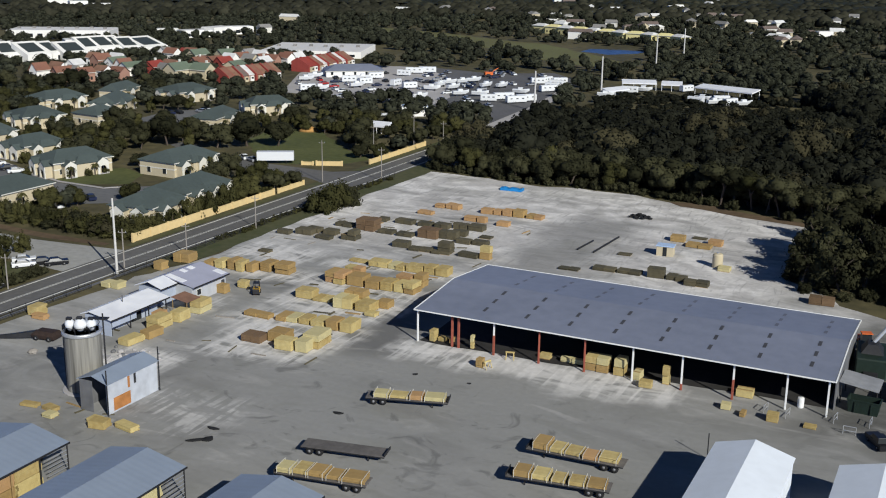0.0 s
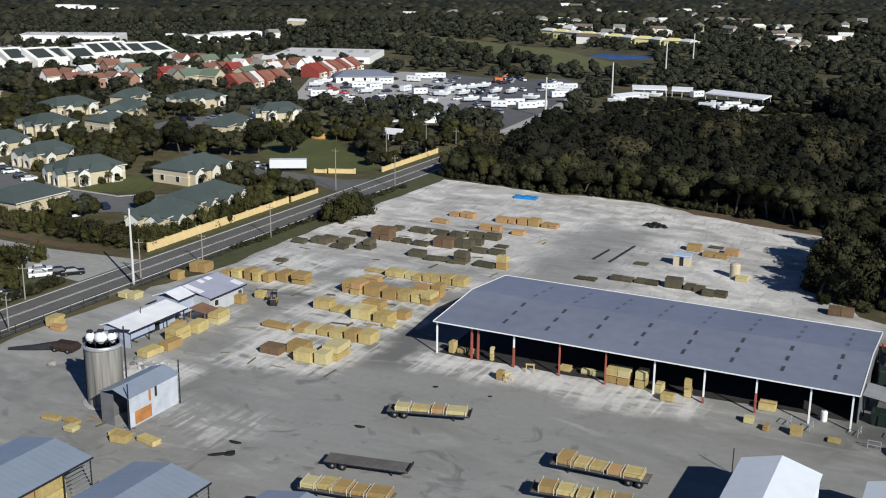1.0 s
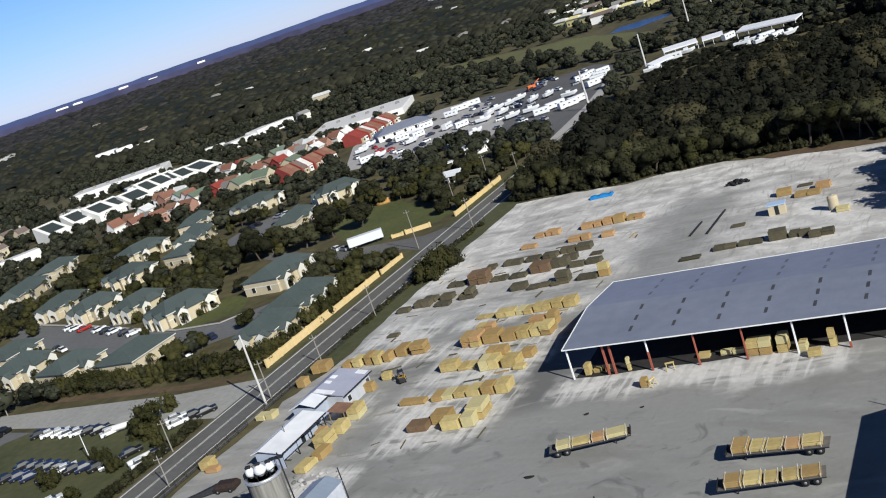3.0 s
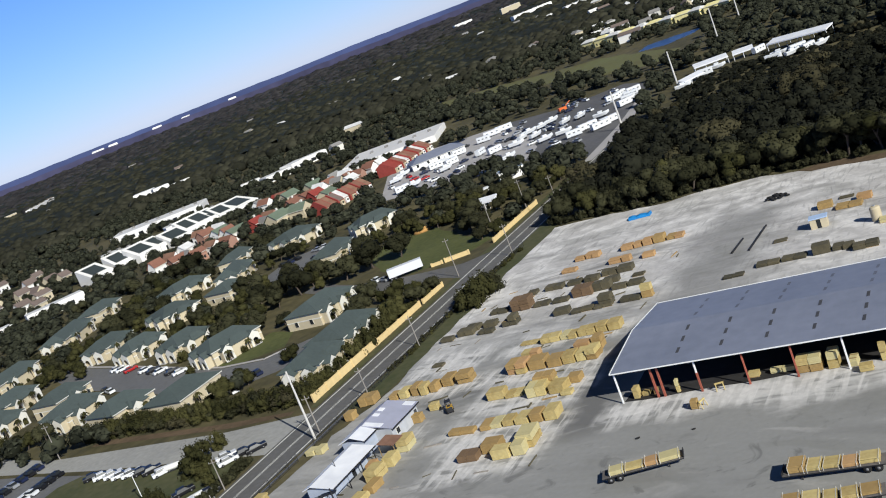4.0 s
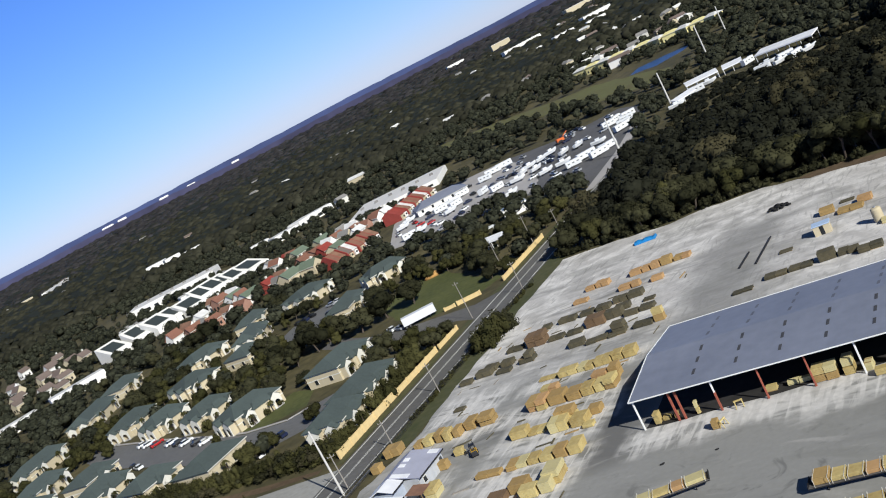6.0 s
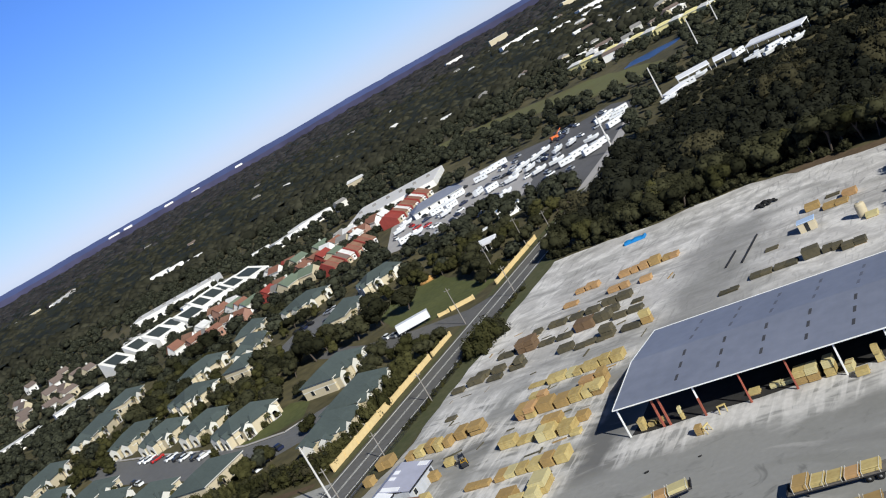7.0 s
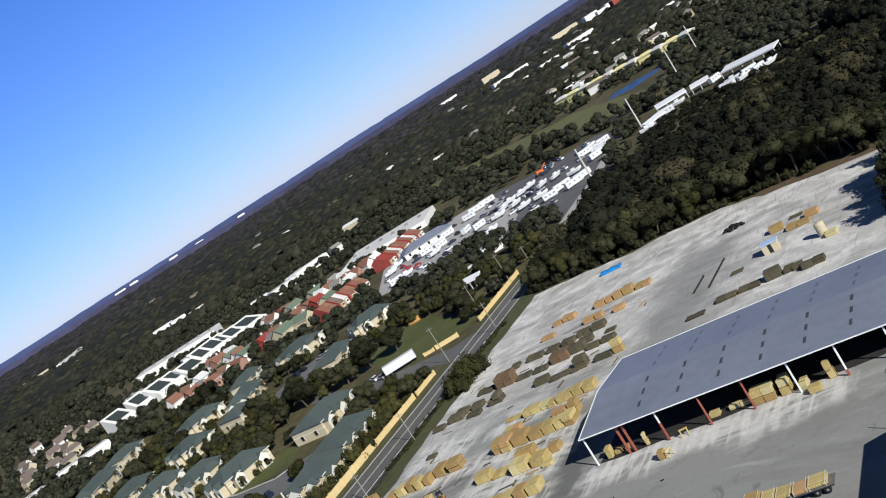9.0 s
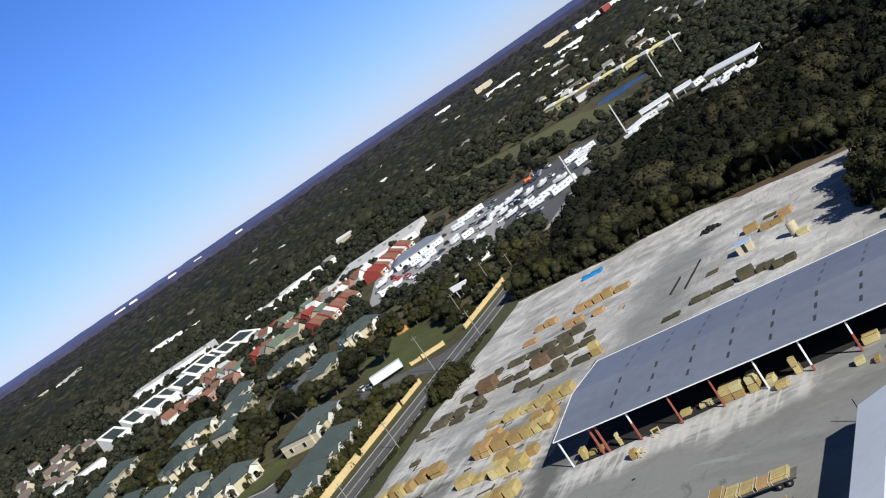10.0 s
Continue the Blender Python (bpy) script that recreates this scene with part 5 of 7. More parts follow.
for i, (x, y) in enumerate(VILLAS[:40]):
    if i % 2 or x < -205:
        continue
    tone, word2 = rv.choice(((M_TERRA, "faded terracotta"), (M_RUSTROOF, "rusty brown"), (M_SAGE, "sage green"), (M_GREYROOF, "weathered grey"), (M_REDROOF, "dark red")))
    house("villa", pose(x - rv.uniform(5, 8), y + rv.uniform(4, 8), 0, 0, 0, rv.choice((-30, 60)) + rv.uniform(-8, 8)), rv.uniform(6, 8), rv.uniform(4.4, 5.6), rv.uniform(3.6, 4.8), rv.uniform(2.0, 3.0), rv.choice((M_CREAM, M_PINKWALL, M_WHITEWALL)), tone, "small two-storey villa with a %s gable roof" % word2, "coloured villas", 0.0, 0, 2, framed=False)


def terrace(x, y, turn, unit, depth, eave, rise, tones):
    """Narrow row houses side by side, their steep roofs parted by raised red walls."""
    for i, (tone, word) in enumerate(tones):
        back = 0.9 * (i % 2)
        m = pose(x, y, 0, 0, 0, turn) @ pose(i * unit, back, 0)
        h = thing("row_house", m, "narrow red row house with a steep %s roof" % word, "house", "terraced row houses")
        top, low = eave + rise, eave + rise * 0.45
        sec = lambda u, k: [(u, -k, 0), (u, depth + k, 0), (u, depth + k, low + k), (u, depth * 0.68, top + k), (u, -k, eave + k)]
        part("wall", Mesh().loft([sec(0.46, 0), sec(unit - 0.004, 0)]), M_REDWALL if i % 3 else M_PINKWALL, h)
        part("party_wall", Mesh().loft([sec(0, 0.4), sec(0.456, 0.4)]), M_REDWALL, h, "red painted party wall")
        for ya, yb, za, zb in ((-0.3, depth * 0.68, eave - 0.06, top + 0.05), (depth + 0.3, depth * 0.68, low - 0.06, top + 0.05)):
            part("roof", Mesh().slab([(0.46, ya, za), (unit, ya, za), (unit, yb, zb), (0.46, yb, zb)][:: 1 if ya < yb else -1], 0.14), tone, h)
        bay = part("bay", Mesh().box(1.2, unit - 1.0, -1.1, -0.004, 0, eave - 0.5, 0.05), M_WHITEWALL if i % 2 else M_CREAM, h, "pale projecting bay")
        part("window", Mesh().box(1.6, unit - 1.4, -1.16, -1.08, 1.0, eave - 1.0), M_GLASS, bay)
        TERRACED.append((m.translation.x, m.translation.y))


TERRACED = []
T_RED, T_TERRA, T_RUST, T_PALE, T_BROWN = (M_REDROOF, "dark red"), (M_TERRA, "terracotta"), (M_RUSTROOF, "rusty"), (M_PALEROOF, "pale cream"), (M_BROWNROOF, "dull brown")
terrace(-124, 482, 56, 4.2, 9, 2.8, 3.7, (T_TERRA, T_RUST, T_BROWN, T_PALE, T_TERRA, T_RUST, T_TERRA, T_RUST))
terrace(-97, 532, 68, 4.5, 9.5, 2.8, 3.6, (T_RED, T_RED, T_RUST, T_PALE, T_RUST, T_TERRA, T_TERRA, T_PALE, T_TERRA, T_RUST))


def panel_hall(x, y, turn, L, W, h):
    """A white hall whose steep front roof carries a dark rectangular panel."""
    s = thing("white_hall", pose(x, y, 0, 0, 0, turn), "white hall with a dark rectangular roof panel", "building", "white halls with dark panels")
    part("wall", Mesh().loft([[(-L / 2, -W / 2, 0), (L / 2, -W / 2, 0), (L / 2, W / 2, 0), (-L / 2, W / 2, 0)], [(-L / 2, -W / 2, h * 0.4), (L / 2, -W / 2, h * 0.4), (L / 2, W / 2, h), (-L / 2, W / 2, h)]]), M_WHITEWALL, s)
    q = [(-L * 0.34, -W * 0.30), (L * 0.34, -W * 0.30), (L * 0.34, W * 0.36), (-L * 0.34, W * 0.36)]
    part("roof_panel", Mesh().slab([(x1, y1, h * (0.7 + 0.6 * y1 / W) + 0.08) for x1, y1 in q], 0.14), M_PANEL, s, "dark roof panel")
    part("door", Mesh().box(-1.2, 1.2, -W / 2 - 0.05, -W / 2 + 0.05, 0, 2.4), M_GLASS, s)
    return s


for x, y, L in ((-268, 545, 13), (-258, 556, 12), (-246, 560, 14), (-241, 572, 9), (-231, 575, 15), (-229, 592, 10), (-225, 604, 12), (-220, 610, 9), (-214, 612, 11), (-206, 621, 17)):
    panel_hall(x, y, 52 + rv.uniform(-7, 7), L, rv.uniform(13, 17), rv.uniform(7.2, 9.8))


def long_hall(x, y, turn, L, W, h, label="long white flat-roofed commercial building", walls=None, roof=None, glazed=True, units=True):
    s = thing("commercial_building", pose(x, y, 0, 0, 0, turn), label, "building", "pale commercial buildings")
    part("wall", Mesh().box(-L / 2, L / 2, -W / 2, W / 2, 0, h), walls or M_WHITEWALL, s)
    part("roof", Mesh().box(-L / 2 + 0.5, L / 2 - 0.5, -W / 2 + 0.5, W / 2 - 0.5, h + 0.004, h + 0.2), roof or M_PALEROOF, s, "pale grey roof deck")
    for i in range(int(L / 9) if units else 0):
        xx = -L / 2 + 4.5 + i * 9
        part("roof_unit", Mesh().box(xx - 1, xx + 1, -1 + (i % 3) * 1.5, 1 + (i % 3) * 1.5, h + 0.2, h + 1.3, 0.1), M_GREYROOF, s)
    for i in range(int(L / 6) if glazed else 0):
        xx = -L / 2 + 3 + i * 6
        part("window", Mesh().box(xx - 1.6, xx + 1.6, -W / 2 - 0.06, -W / 2 + 0.04, 0.8, h * 0.6), M_GLASS, s)
    return s


HALLS = [(-108, 627, -2, 56, 50, 3.4), (-288, 705, 8, 64, 28, 5), (-276, 608, -37, 44, 8, 4), (-240, 640, 30, 40, 12, 5), (-414, 1010, 8, 20, 10, 7), (-392, 996, 35, 16, 9, 7), (-362, 972, 25, 18, 9, 6.5), (-207, 722, 40, 20, 12, 4.5), (-196, 738, 60, 18, 12, 5.5), (-186, 752, 30, 20, 10, 5), (-229, 735, 20, 14, 8, 4),
         (-266, 488, 35, 28, 9, 4.5), (-290, 462, 40, 26, 8, 4.5)]
# Farther ones: place, turn, length, depth and height.
HALLS_B = [(32, 887, -30, 26, 10, 3.6), (42, 958, 10, 16, 9, 4.5), (98, 838, 8, 26, 12, 5.5), (115, 962, 30, 22, 12, 5), (88, 1036, 0, 20, 10, 5.5), (171, 979, 24, 24, 10, 5), (156, 1092, 20, 20, 10, 6), (150, 822, 10, 11, 7, 3.8), (173, 800, -8, 18, 7, 3.6), (184, 792, 20, 9, 7, 4), (202, 808, 5, 20, 9, 4.5),
           (222, 812, 12, 11, 7, 4), (240, 826, 0, 14, 7, 4), (196, 908, 15, 16, 8, 5), (205, 2000, 24, 18, 14, 18), (40, 1458, 20, 30, 12, 8), (83, 1415, 5, 26, 12, 8), (94, 1560, 24, 46, 16, 10), (110, 2200, 20, 60, 20, 14), (160, 2080, 24, 30, 16, 16), (190, 2060, 14, 40, 16, 13), (221, 2140, 26, 60, 20, 14), (-17, 1784, 25, 70, 14, 10),
           (-57, 2230, 12, 40, 16, 17), (-178, 2560, 20, 44, 16, 13), (-849, 1670, 98, 130, 7, 8), (-920, 1700, 60, 20, 8, 8), (-960, 1690, 20, 16, 8, 8)]
rh = random.Random(14)
for x, y, t, L, W, h in HALLS:
    long_hall(x, y, t, L, W, h, roof=M_STAINROOF if L > 50 else None, units=L > 30)
FAR_ROOFS = ((M_PALEROOF, "pale grey"), (M_GREYROOF, "weathered grey"), (M_WHITEWALL, "white"), (M_BROWNROOF, "dull brown"), (M_PALEROOF, "pale grey"))
for x, y, t, L, W, h in HALLS_B:
    if y > 1200 or L < 12:
        long_hall(x, y, t, L, W, h, "distant pale flat-roofed building among trees", M_REDWALL if L == 18 and y == 2000 else rh.choice((M_WHITEWALL, M_CREAM, M_WHITEWALL)), rh.choice((M_PALEROOF, M_WHITEWALL)), False, L > 25)
        continue
    n = max(2, round(L / 8))
    for i in range(n):
        d = L * 1.25 * ((i + 0.5) / n - 0.5)
        u, v = x + d * math.cos(radians(t)) + rh.uniform(-2, 2), y + d * math.sin(radians(t)) + rh.uniform(-6, 6)
        tone, word = rh.choice(FAR_ROOFS)
        house("far_house", pose(u, v, 0, 0, 0, t + rh.choice((0, 0, 90)) + rh.uniform(-14, 14)), rh.uniform(6.5, 10.5), rh.uniform(4.5, 6.5), h - rh.uniform(0.6, 1.6), rh.uniform(1.2, 2.4), rh.choice((M_WHITEWALL, M_CREAM, M_TRIM)), tone, "pale house with a %s roof among distant trees" % word, "houses beyond the pond", rh.choice((0.0, 0.6)), 0, 2, framed=False)
for i in range(11):
    x, y = 22 + 8.7 * i, 808 - 8.2 * i + 0.15 * (i - 5) ** 2
    house("yellow_house", pose(x, y, 0, 0, 0, -40 + 18 * math.sin(i * 3)), 11, 8, 5.0, 1.5, M_YELLOWPALE, M_YELLOWPALE if i % 2 else M_PALEROOF, "pale yellow low apartment block beside the pond", "yellow blocks by the pond", 0.6, 0, 3, framed=False)
flat("water", ragged([(41, 667), (49, 685), (66, 682), (81, 673), (75, 660), (57, 650)], 4, 0.8), 0.02, M_WATER, "dark blue pond", "pond", "land")
flat("field", ragged([(-96, 832), (-96, 797), (-64, 764), (-34, 709), (-4, 664), (20, 612), (40, 589), (56, 577), (60, 611), (42, 659), (21, 712), (-10, 745), (-43, 785)], 12, 3), 0.015, M_DRYGRASS, "dry yellow-green grass field", "field", "land")
flat("sales_lot", [(-43, 446), (-28, 426), (-12, 412), (-4, 380), (8, 405), (24, 472), (34, 516), (22, 549), (-9, 542), (-40, 565), (-59, 565), (-58, 520)], 0.02, M_LOTDARK, "dark asphalt sales lot", "car park", "land")
flat("sales_lot", [(-95, 459), (-79, 449), (-55, 440), (-30, 428), (-24, 452), (-27, 490), (-32, 530), (-42, 564), (-62, 567), (-85, 575), (-101, 530)], 0.026, M_PALE, "pale concrete lot beside the villas", "car park", "land")


flat("lane", [(-8.5, 380), (-4.5, 380), (4.5, 403), (13, 428), (24, 470), (27, 494), (22.5, 494), (19.5, 472), (8.5, 430), (0, 405)], 0.026, M_PALE, "pale concrete lane beside the sales lot", "lane", "land")


# ---- cars and caravans ----
def inside_lot(x, y):
    """On the dark lot, clear of the boats and caravans."""
    return -58 + 0.1 * (y - 446) < x < -8 + 0.27 * (y - 412) and all((x - u) ** 2 + (y - v) ** 2 > 36 for u, v, k in LOT)


CARS = {}


def car(m, paint, label, group="parked cars"):
    key = paint.name
    if key not in CARS:
        c = thing("car", m, label, "car", group)
        lower = [[(x * (1 - 0.04 * k), y, z) for x, y in ((-0.9, -2.2), (0.9, -2.2), (0.9, 2.2), (-0.9, 2.2))] for k, z in ((1, 0.28), (0, 0.55), (0, 0.85), (1, 0.95))]
        part("body", Mesh().loft(lower), paint, c)
        part("cabin", Mesh().loft([[(-0.82, -1.5, 0.95), (0.82, -1.5, 0.95), (0.82, 1.1, 0.95), (-0.82, 1.1, 0.95)], [(-0.66, -1.1, 1.42), (0.66, -1.1, 1.42), (0.66, 0.4, 1.42), (-0.66, 0.4, 1.42)]]), M_GLASS, c, "dark glass cabin")
        part("roof", Mesh().box(-0.67, 0.67, -1.12, 0.42, 1.424, 1.5, 0.04), paint, c)
        for x in (-0.82, 0.82):
            for y in (-1.35, 1.35):
                wheel(c, x, y, 0.32, 0.32, 0.2).matrix_local = pose(x, y, 0.32, 0, 90, 0)
        CARS[key] = c
        return c
    return tagged(copy_thing(CARS[key], m), label, "car", group)


PAINTS = ((M_WHITECAR, "white parked car"), (M_BLACKCAR, "black parked car"), (M_GREYCAR, "silver parked car"), (M_REDCAR, "red parked car"), (M_BLUECAR, "dark blue parked car"))
rc = random.Random(5)


def cars_at(spots, turn, label, z=0.03):
    for a, b, k in spots:
        paint, word = PAINTS[k]
        car(yard(a, b, z, turn + rc.uniform(-5, 5)), paint, word + " " + label)


cars_at([(-200, 95.5, 0), (-196, 93.6, 0), (-190, 91, 3), (-180, 86.6, 0), (-174.5, 84, 1), (-169.5, 81.4, 0), (-157, 75.6, 0), (-162, 78, 1)], -30, "on the lane between the houses")
cars_at([(-182, 72.8, 0), (-186, 75, 1), (-122, 57, 1), (-119, 57.8, 1), (-116.5, 58.3, 4), (-117, 48.4, 0)], 60, "beside the houses")
cars_at([(-126, 9.8, 0), (-122.4, 9.4, 0), (-119, 8.4, 0), (-115.8, 8.2, 0), (-112.6, 8.2, 1), (-109.4, 7.8, 1), (-104.5, 5.6, 0), (-88.6, 7.8, 0), (-86.2, 5.2, 0), (-84.2, 8.4, 1), (-81.8, 9.2, 1), (-129.4, 10.2, 1)], -40, "on the grass by the driveway")
cars_at([(-102.8, -9.6, 0), (-100.2, -10.2, 1), (-106, -8.6, 1), (-109, -7.6, 4), (-112, -7, 1), (-115, -6.4, 1), (-97.2, -10.2, 4), (-93.6, -10.6, 1), (-90.6, -10.6, 2), (-89, -6, 1), (-80.6, -8.2, 1), (-82, -11.4, 0), (-93.7, -23.3, 0), (-118.5, -5.6, 1), (-105, -13, 1), (-111, -11.4, 4)], -35, "in the grass car park")
cars_at([(-160.7 + 0.15 * i, 22.5 - 2.9 * i, (4, 1, 4, 2, 1, 4, 1, 0)[i]) for i in range(8)], 85, "in the asphalt car park")
cars_at([(-146.8, 15.4 - 2.8 * i, (1, 1, 1, 0, 0, 1, 4, 1)[i]) for i in range(8)], 95, "in the asphalt car park")
cars_at([(-133 + 3.0 * i, -12.5 + 0.35 * i, (1, 1, 0, 4, 1, 1, 4, 1)[i]) for i in range(7)], -30, "at the edge of the grass")
cars_at([(-112, 120, 2), (-116, 122, 0), (-172, 178, 2), (-168, 176, 0), (-164, 174, 1), (-176, 180, 1)], 60, "by the side street")

for i, (x, y) in enumerate([(-124.6, 390.5), (-122.0, 391.9), (-119.6, 393.6), (-112.1, 397.3), (-109.5, 398.2)]):
    car(pose(x, y, 0.03, 0, 0, 40 + 6 * i), PAINTS[(1, 4, 1, 2, 0)[i]][0], PAINTS[(1, 4, 1, 2, 0)[i]][1] + " on the rear lane")


def caravan(m, L, label, group="caravans and boats on the sales lot"):
    c = thing("caravan", m, label, "caravan", group)
    sec = lambda x, k: [(x, -1.2 * k, 0.5), (x, 1.2 * k, 0.5), (x, 1.25 * k, 1.6), (x, 1.15 * k, 2.75), (x, 0.9 * k, 2.95), (x, -0.9 * k, 2.95), (x, -1.15 * k, 2.75), (x, -1.25 * k, 1.6)]
    part("body", Mesh().loft([sec(-L / 2, 0.92), sec(-L / 2 + 0.3, 1), sec(L / 2 - 0.3, 1), sec(L / 2, 0.92)]), M_WHITECAR, c)
    for y in (-1.27, 1.22):
        for k in range(3):
            x = -L * 0.3 + k * L * 0.3
            part("window", Mesh().box(x - 0.45, x + 0.45, y, y + 0.05, 1.7, 2.1), M_GREYGLASS, c)
    part("roof_vent", Mesh().box(-0.4, 0.4, -0.3, 0.3, 2.95, 3.15, 0.05), M_GREYROOF, c)
    for x in (-L * 0.2, -L * 0.2 + 0.9):
        for y in (-1.1, 1.1):
            wheel(c, x, y, 0.36, 0.36, 0.24)
    return c


def boat(m):
    """A white boat under a cover, on its cradle."""
    b = thing("boat", m, "white boat on a cradle at the sales lot", "boat", "caravans and boats on the sales lot")
    ring = lambda x, w, z0, z1: [(x, -w, z1), (x, -w * 0.55, z0), (x, w * 0.55, z0), (x, w, z1), (x, w * 0.6, z1 + 0.25), (x, -w * 0.6, z1 + 0.25)]
    part("hull", Mesh().loft([ring(-3.4, 1.05, 0.8, 1.9), ring(0, 1.25, 0.7, 1.9), ring(2.2, 0.95, 0.8, 2.05), ring(3.8, 0.1, 1.5, 2.3)]), M_WHITECAR, b)
    part("cabin", Mesh().box(-1.2, 1.0, -0.7, 0.7, 2.1, 2.9, 0.2), M_WHITECAR, b)
    part("windscreen", Mesh().box(0.98, 1.05, -0.6, 0.6, 2.3, 2.75), M_GLASS, b)
    for x in (-2.2, 1.4):
        part("cradle", Mesh().box(x - 0.1, x + 0.1, -0.9, 0.9, 0, 0.8), M_DARKSTEEL, b)
    return b


VANS = [caravan(pose(-2, 449, 0.03, 0, 0, 20), 8.5, "white caravan parked on the sales lot"), caravan(pose(-43, 478, 0.03, 0, 0, 30), 6.5, "short white caravan parked on the sales lot"), boat(pose(-27, 495, 0.03, 0, 0, 25))]
rl = random.Random(21)
LOT = [(-33, 473, 2), (-21, 499, 2), (-36, 446, 2), (-20, 458, 2), (-12, 458, 2), (-10, 487, 2), (-3, 487, 2), (3, 440, 0), (7, 445, 0), (-8, 443, 1), (5, 467, 2), (13, 503, 1), (17, 477, 0), (21, 495, 1), (17, 508, 1), (-40, 540, 0), (-46, 536, 0), (-50, 525, 1), (-50, 487, 1), (-24, 478, 2), (-30, 486, 2), (-16, 505, 2), (19, 486, 1), (23, 505, 1)]
for x, y, k in LOT:
    copy_thing(VANS[k], pose(x, y, 0.03, 0, 0, rl.uniform(-15, 65)))
for i in range(70):
    x, y = rl.uniform(-50, 18), rl.uniform(425, 545)
    if inside_lot(x, y):
        car(pose(x, y, 0.03, 0, 0, rl.choice((28, 118, 35))), PAINTS[rl.choice((0, 1, 2, 2, 4))][0], "car parked on the sales lot")
LOT_B = [(-87, 529), (-75, 505), (-76, 477), (-80, 466), (-71, 485), (-59, 469), (-85, 464), (-77, 452), (-93, 485), (-67, 506), (-86, 499), (-82, 486), (-64, 490), (-70, 462), (-62, 455), (-90, 510), (-60, 530), (-56, 500), (-72, 496), (-80, 508), (-88, 474), (-66, 478), (-74, 468), (-58, 484), (-62, 512), (-84, 456), (-68, 446), (-92, 498), (-78, 494), (-60, 462)]
for i, (x, y) in enumerate(LOT_B):
    if i % 3 == 0:
        copy_thing(VANS[1 + i % 2], pose(x, y, 0.03, 0, 0, rl.uniform(10, 40)))
    else:
        car(pose(x, y, 0.03, 0, 0, rl.choice((30, 120))), PAINTS[rl.choice((0, 0, 1, 2, 3, 4))][0], "car parked beside the villas")
house("workshop", pose(-74, 524, 0, 0, 0, 14), 27, 15, 2.8, 2.6, M_WHITEWALL, M_ROOFBLUE, "low workshop with a blue-grey hipped roof beside the pale lot", "", 0.7, 0, 5, "building", framed=False)
long_hall(-34, 402, 10, 10, 6, 3.5, "small building with a pale blue roof", M_WHITEWALL, M_BLUEROOF)
for x, y, k in ((40, 462, 2), (52, 478, 1), (58, 482, 2), (77, 486, 1), (75, 448, 1), (82, 446, 2), (88, 445, 1), (93, 443, 2), (79, 456, 2), (86, 453, 1)):
    copy_thing(VANS[k], pose(x, y, 0.03, 0, 0, rl.uniform(-30, 40)))


def canopy_row(x, y, turn, L, W, h):
    """An open-sided white canopy on posts."""
    c = thing("vehicle_canopy", pose(x, y, 0, 0, 0, turn), "long white open-sided canopy at the wood's edge", "canopy", "white canopies")
    part("roof_sheet", Mesh().slab([(-L / 2, -W / 2, h), (L / 2, -W / 2, h), (L / 2, W / 2, h + 0.9), (-L / 2, W / 2, h + 0.9)], 0.5), M_WHITEROOF, c)
    n = max(2, round(L / 5))
    for i in range(n + 1):
        for sy in (-1, 1):
            xx = -L / 2 + 0.3 + (L - 0.6) * i / n
            part("post", Mesh().rod((xx, sy * (W / 2 - 0.3), 0), (xx, sy * (W / 2 - 0.3), h - 0.1), 0.12, k=6), M_WHITESTEEL, c)


canopy_row(57, 491, -3, 15, 6, 3.2)
canopy_row(71, 489, -10, 9, 6, 3.0)
canopy_row(91, 469, -40, 27, 7, 3.6)
canopy_row(45, 470, 42, 13, 4, 2.4)
canopy_row(-42, 358, -20, 7.5, 4, 3.3)
digger = thing("digger", pose(-10, 528, 0.03, 0, 0, 20), "orange digger at the edge of the lot", "digger")
part("body", Mesh().box(-2.0, 2.0, -1.2, 1.2, 0.9, 2.4, 0.15), M_ORANGEPAINT, digger)
part("cab", Mesh().box(0.4, 1.8, -1.1, 0.1, 2.4, 3.4, 0.1), M_GLASS, digger)
part("boom", Mesh().rod((1.8, 0.4, 2.2), (5.0, 0.4, 4.0), 0.22, k=8), M_ORANGEPAINT, digger)
for y in (-1.0, 1.0):
    part("track", Mesh().box(-1.9, 1.9, y - 0.3, y + 0.3, 0, 0.9, 0.2), M_TYRE, digger)
for x, y, w in ((-45, 382, 7), (-38, 376, 6), (-47, 366, 5)):
    shelter = thing("shelter", pose(x, y, 0, 0, 0, 20), "white framed shelter among the trees", "shelter", "white shelters")
    part("roof_sheet", Mesh().box(-w / 2, w / 2, -2, 2, 3.0, 3.2, 0.05), M_WHITESTEEL, shelter)
    for sx in (-1, 1):
        for sy in (-1.8, 1.8):
            part("post", Mesh().rod((sx * (w / 2 - 0.2), sy, 0), (sx * (w / 2 - 0.2), sy, 3.0), 0.12, k=8), M_WHITESTEEL, shelter)


def box_truck(m):
    t = thing("box_trailer", m, "white box trailer parked on the side street", "trailer")
    part("box", Mesh().box(-5.2, 5.2, -1.25, 1.25, 1.0, 3.4, 0.06), M_WHITECAR, t)
    part("chassis", Mesh().box(-5.4, 5.4, -0.5, 0.5, 0.8, 1.1), M_DARKSTEEL, t)
    for x in (-4.6, -3.4):
        for y in (-1.0, 1.0):
            wheel(t, x, y, 0.5, 0.5, 0.4)
    for y in (-0.8, 0.8):
        part("landing_leg", Mesh().box(3.0, 3.15, y - 0.07, y + 0.07, 0, 0.9), M_DARKSTEEL, t)
    return t


box_truck(pose(-65.3, 306.0, 0.03, 0, 0, 8))

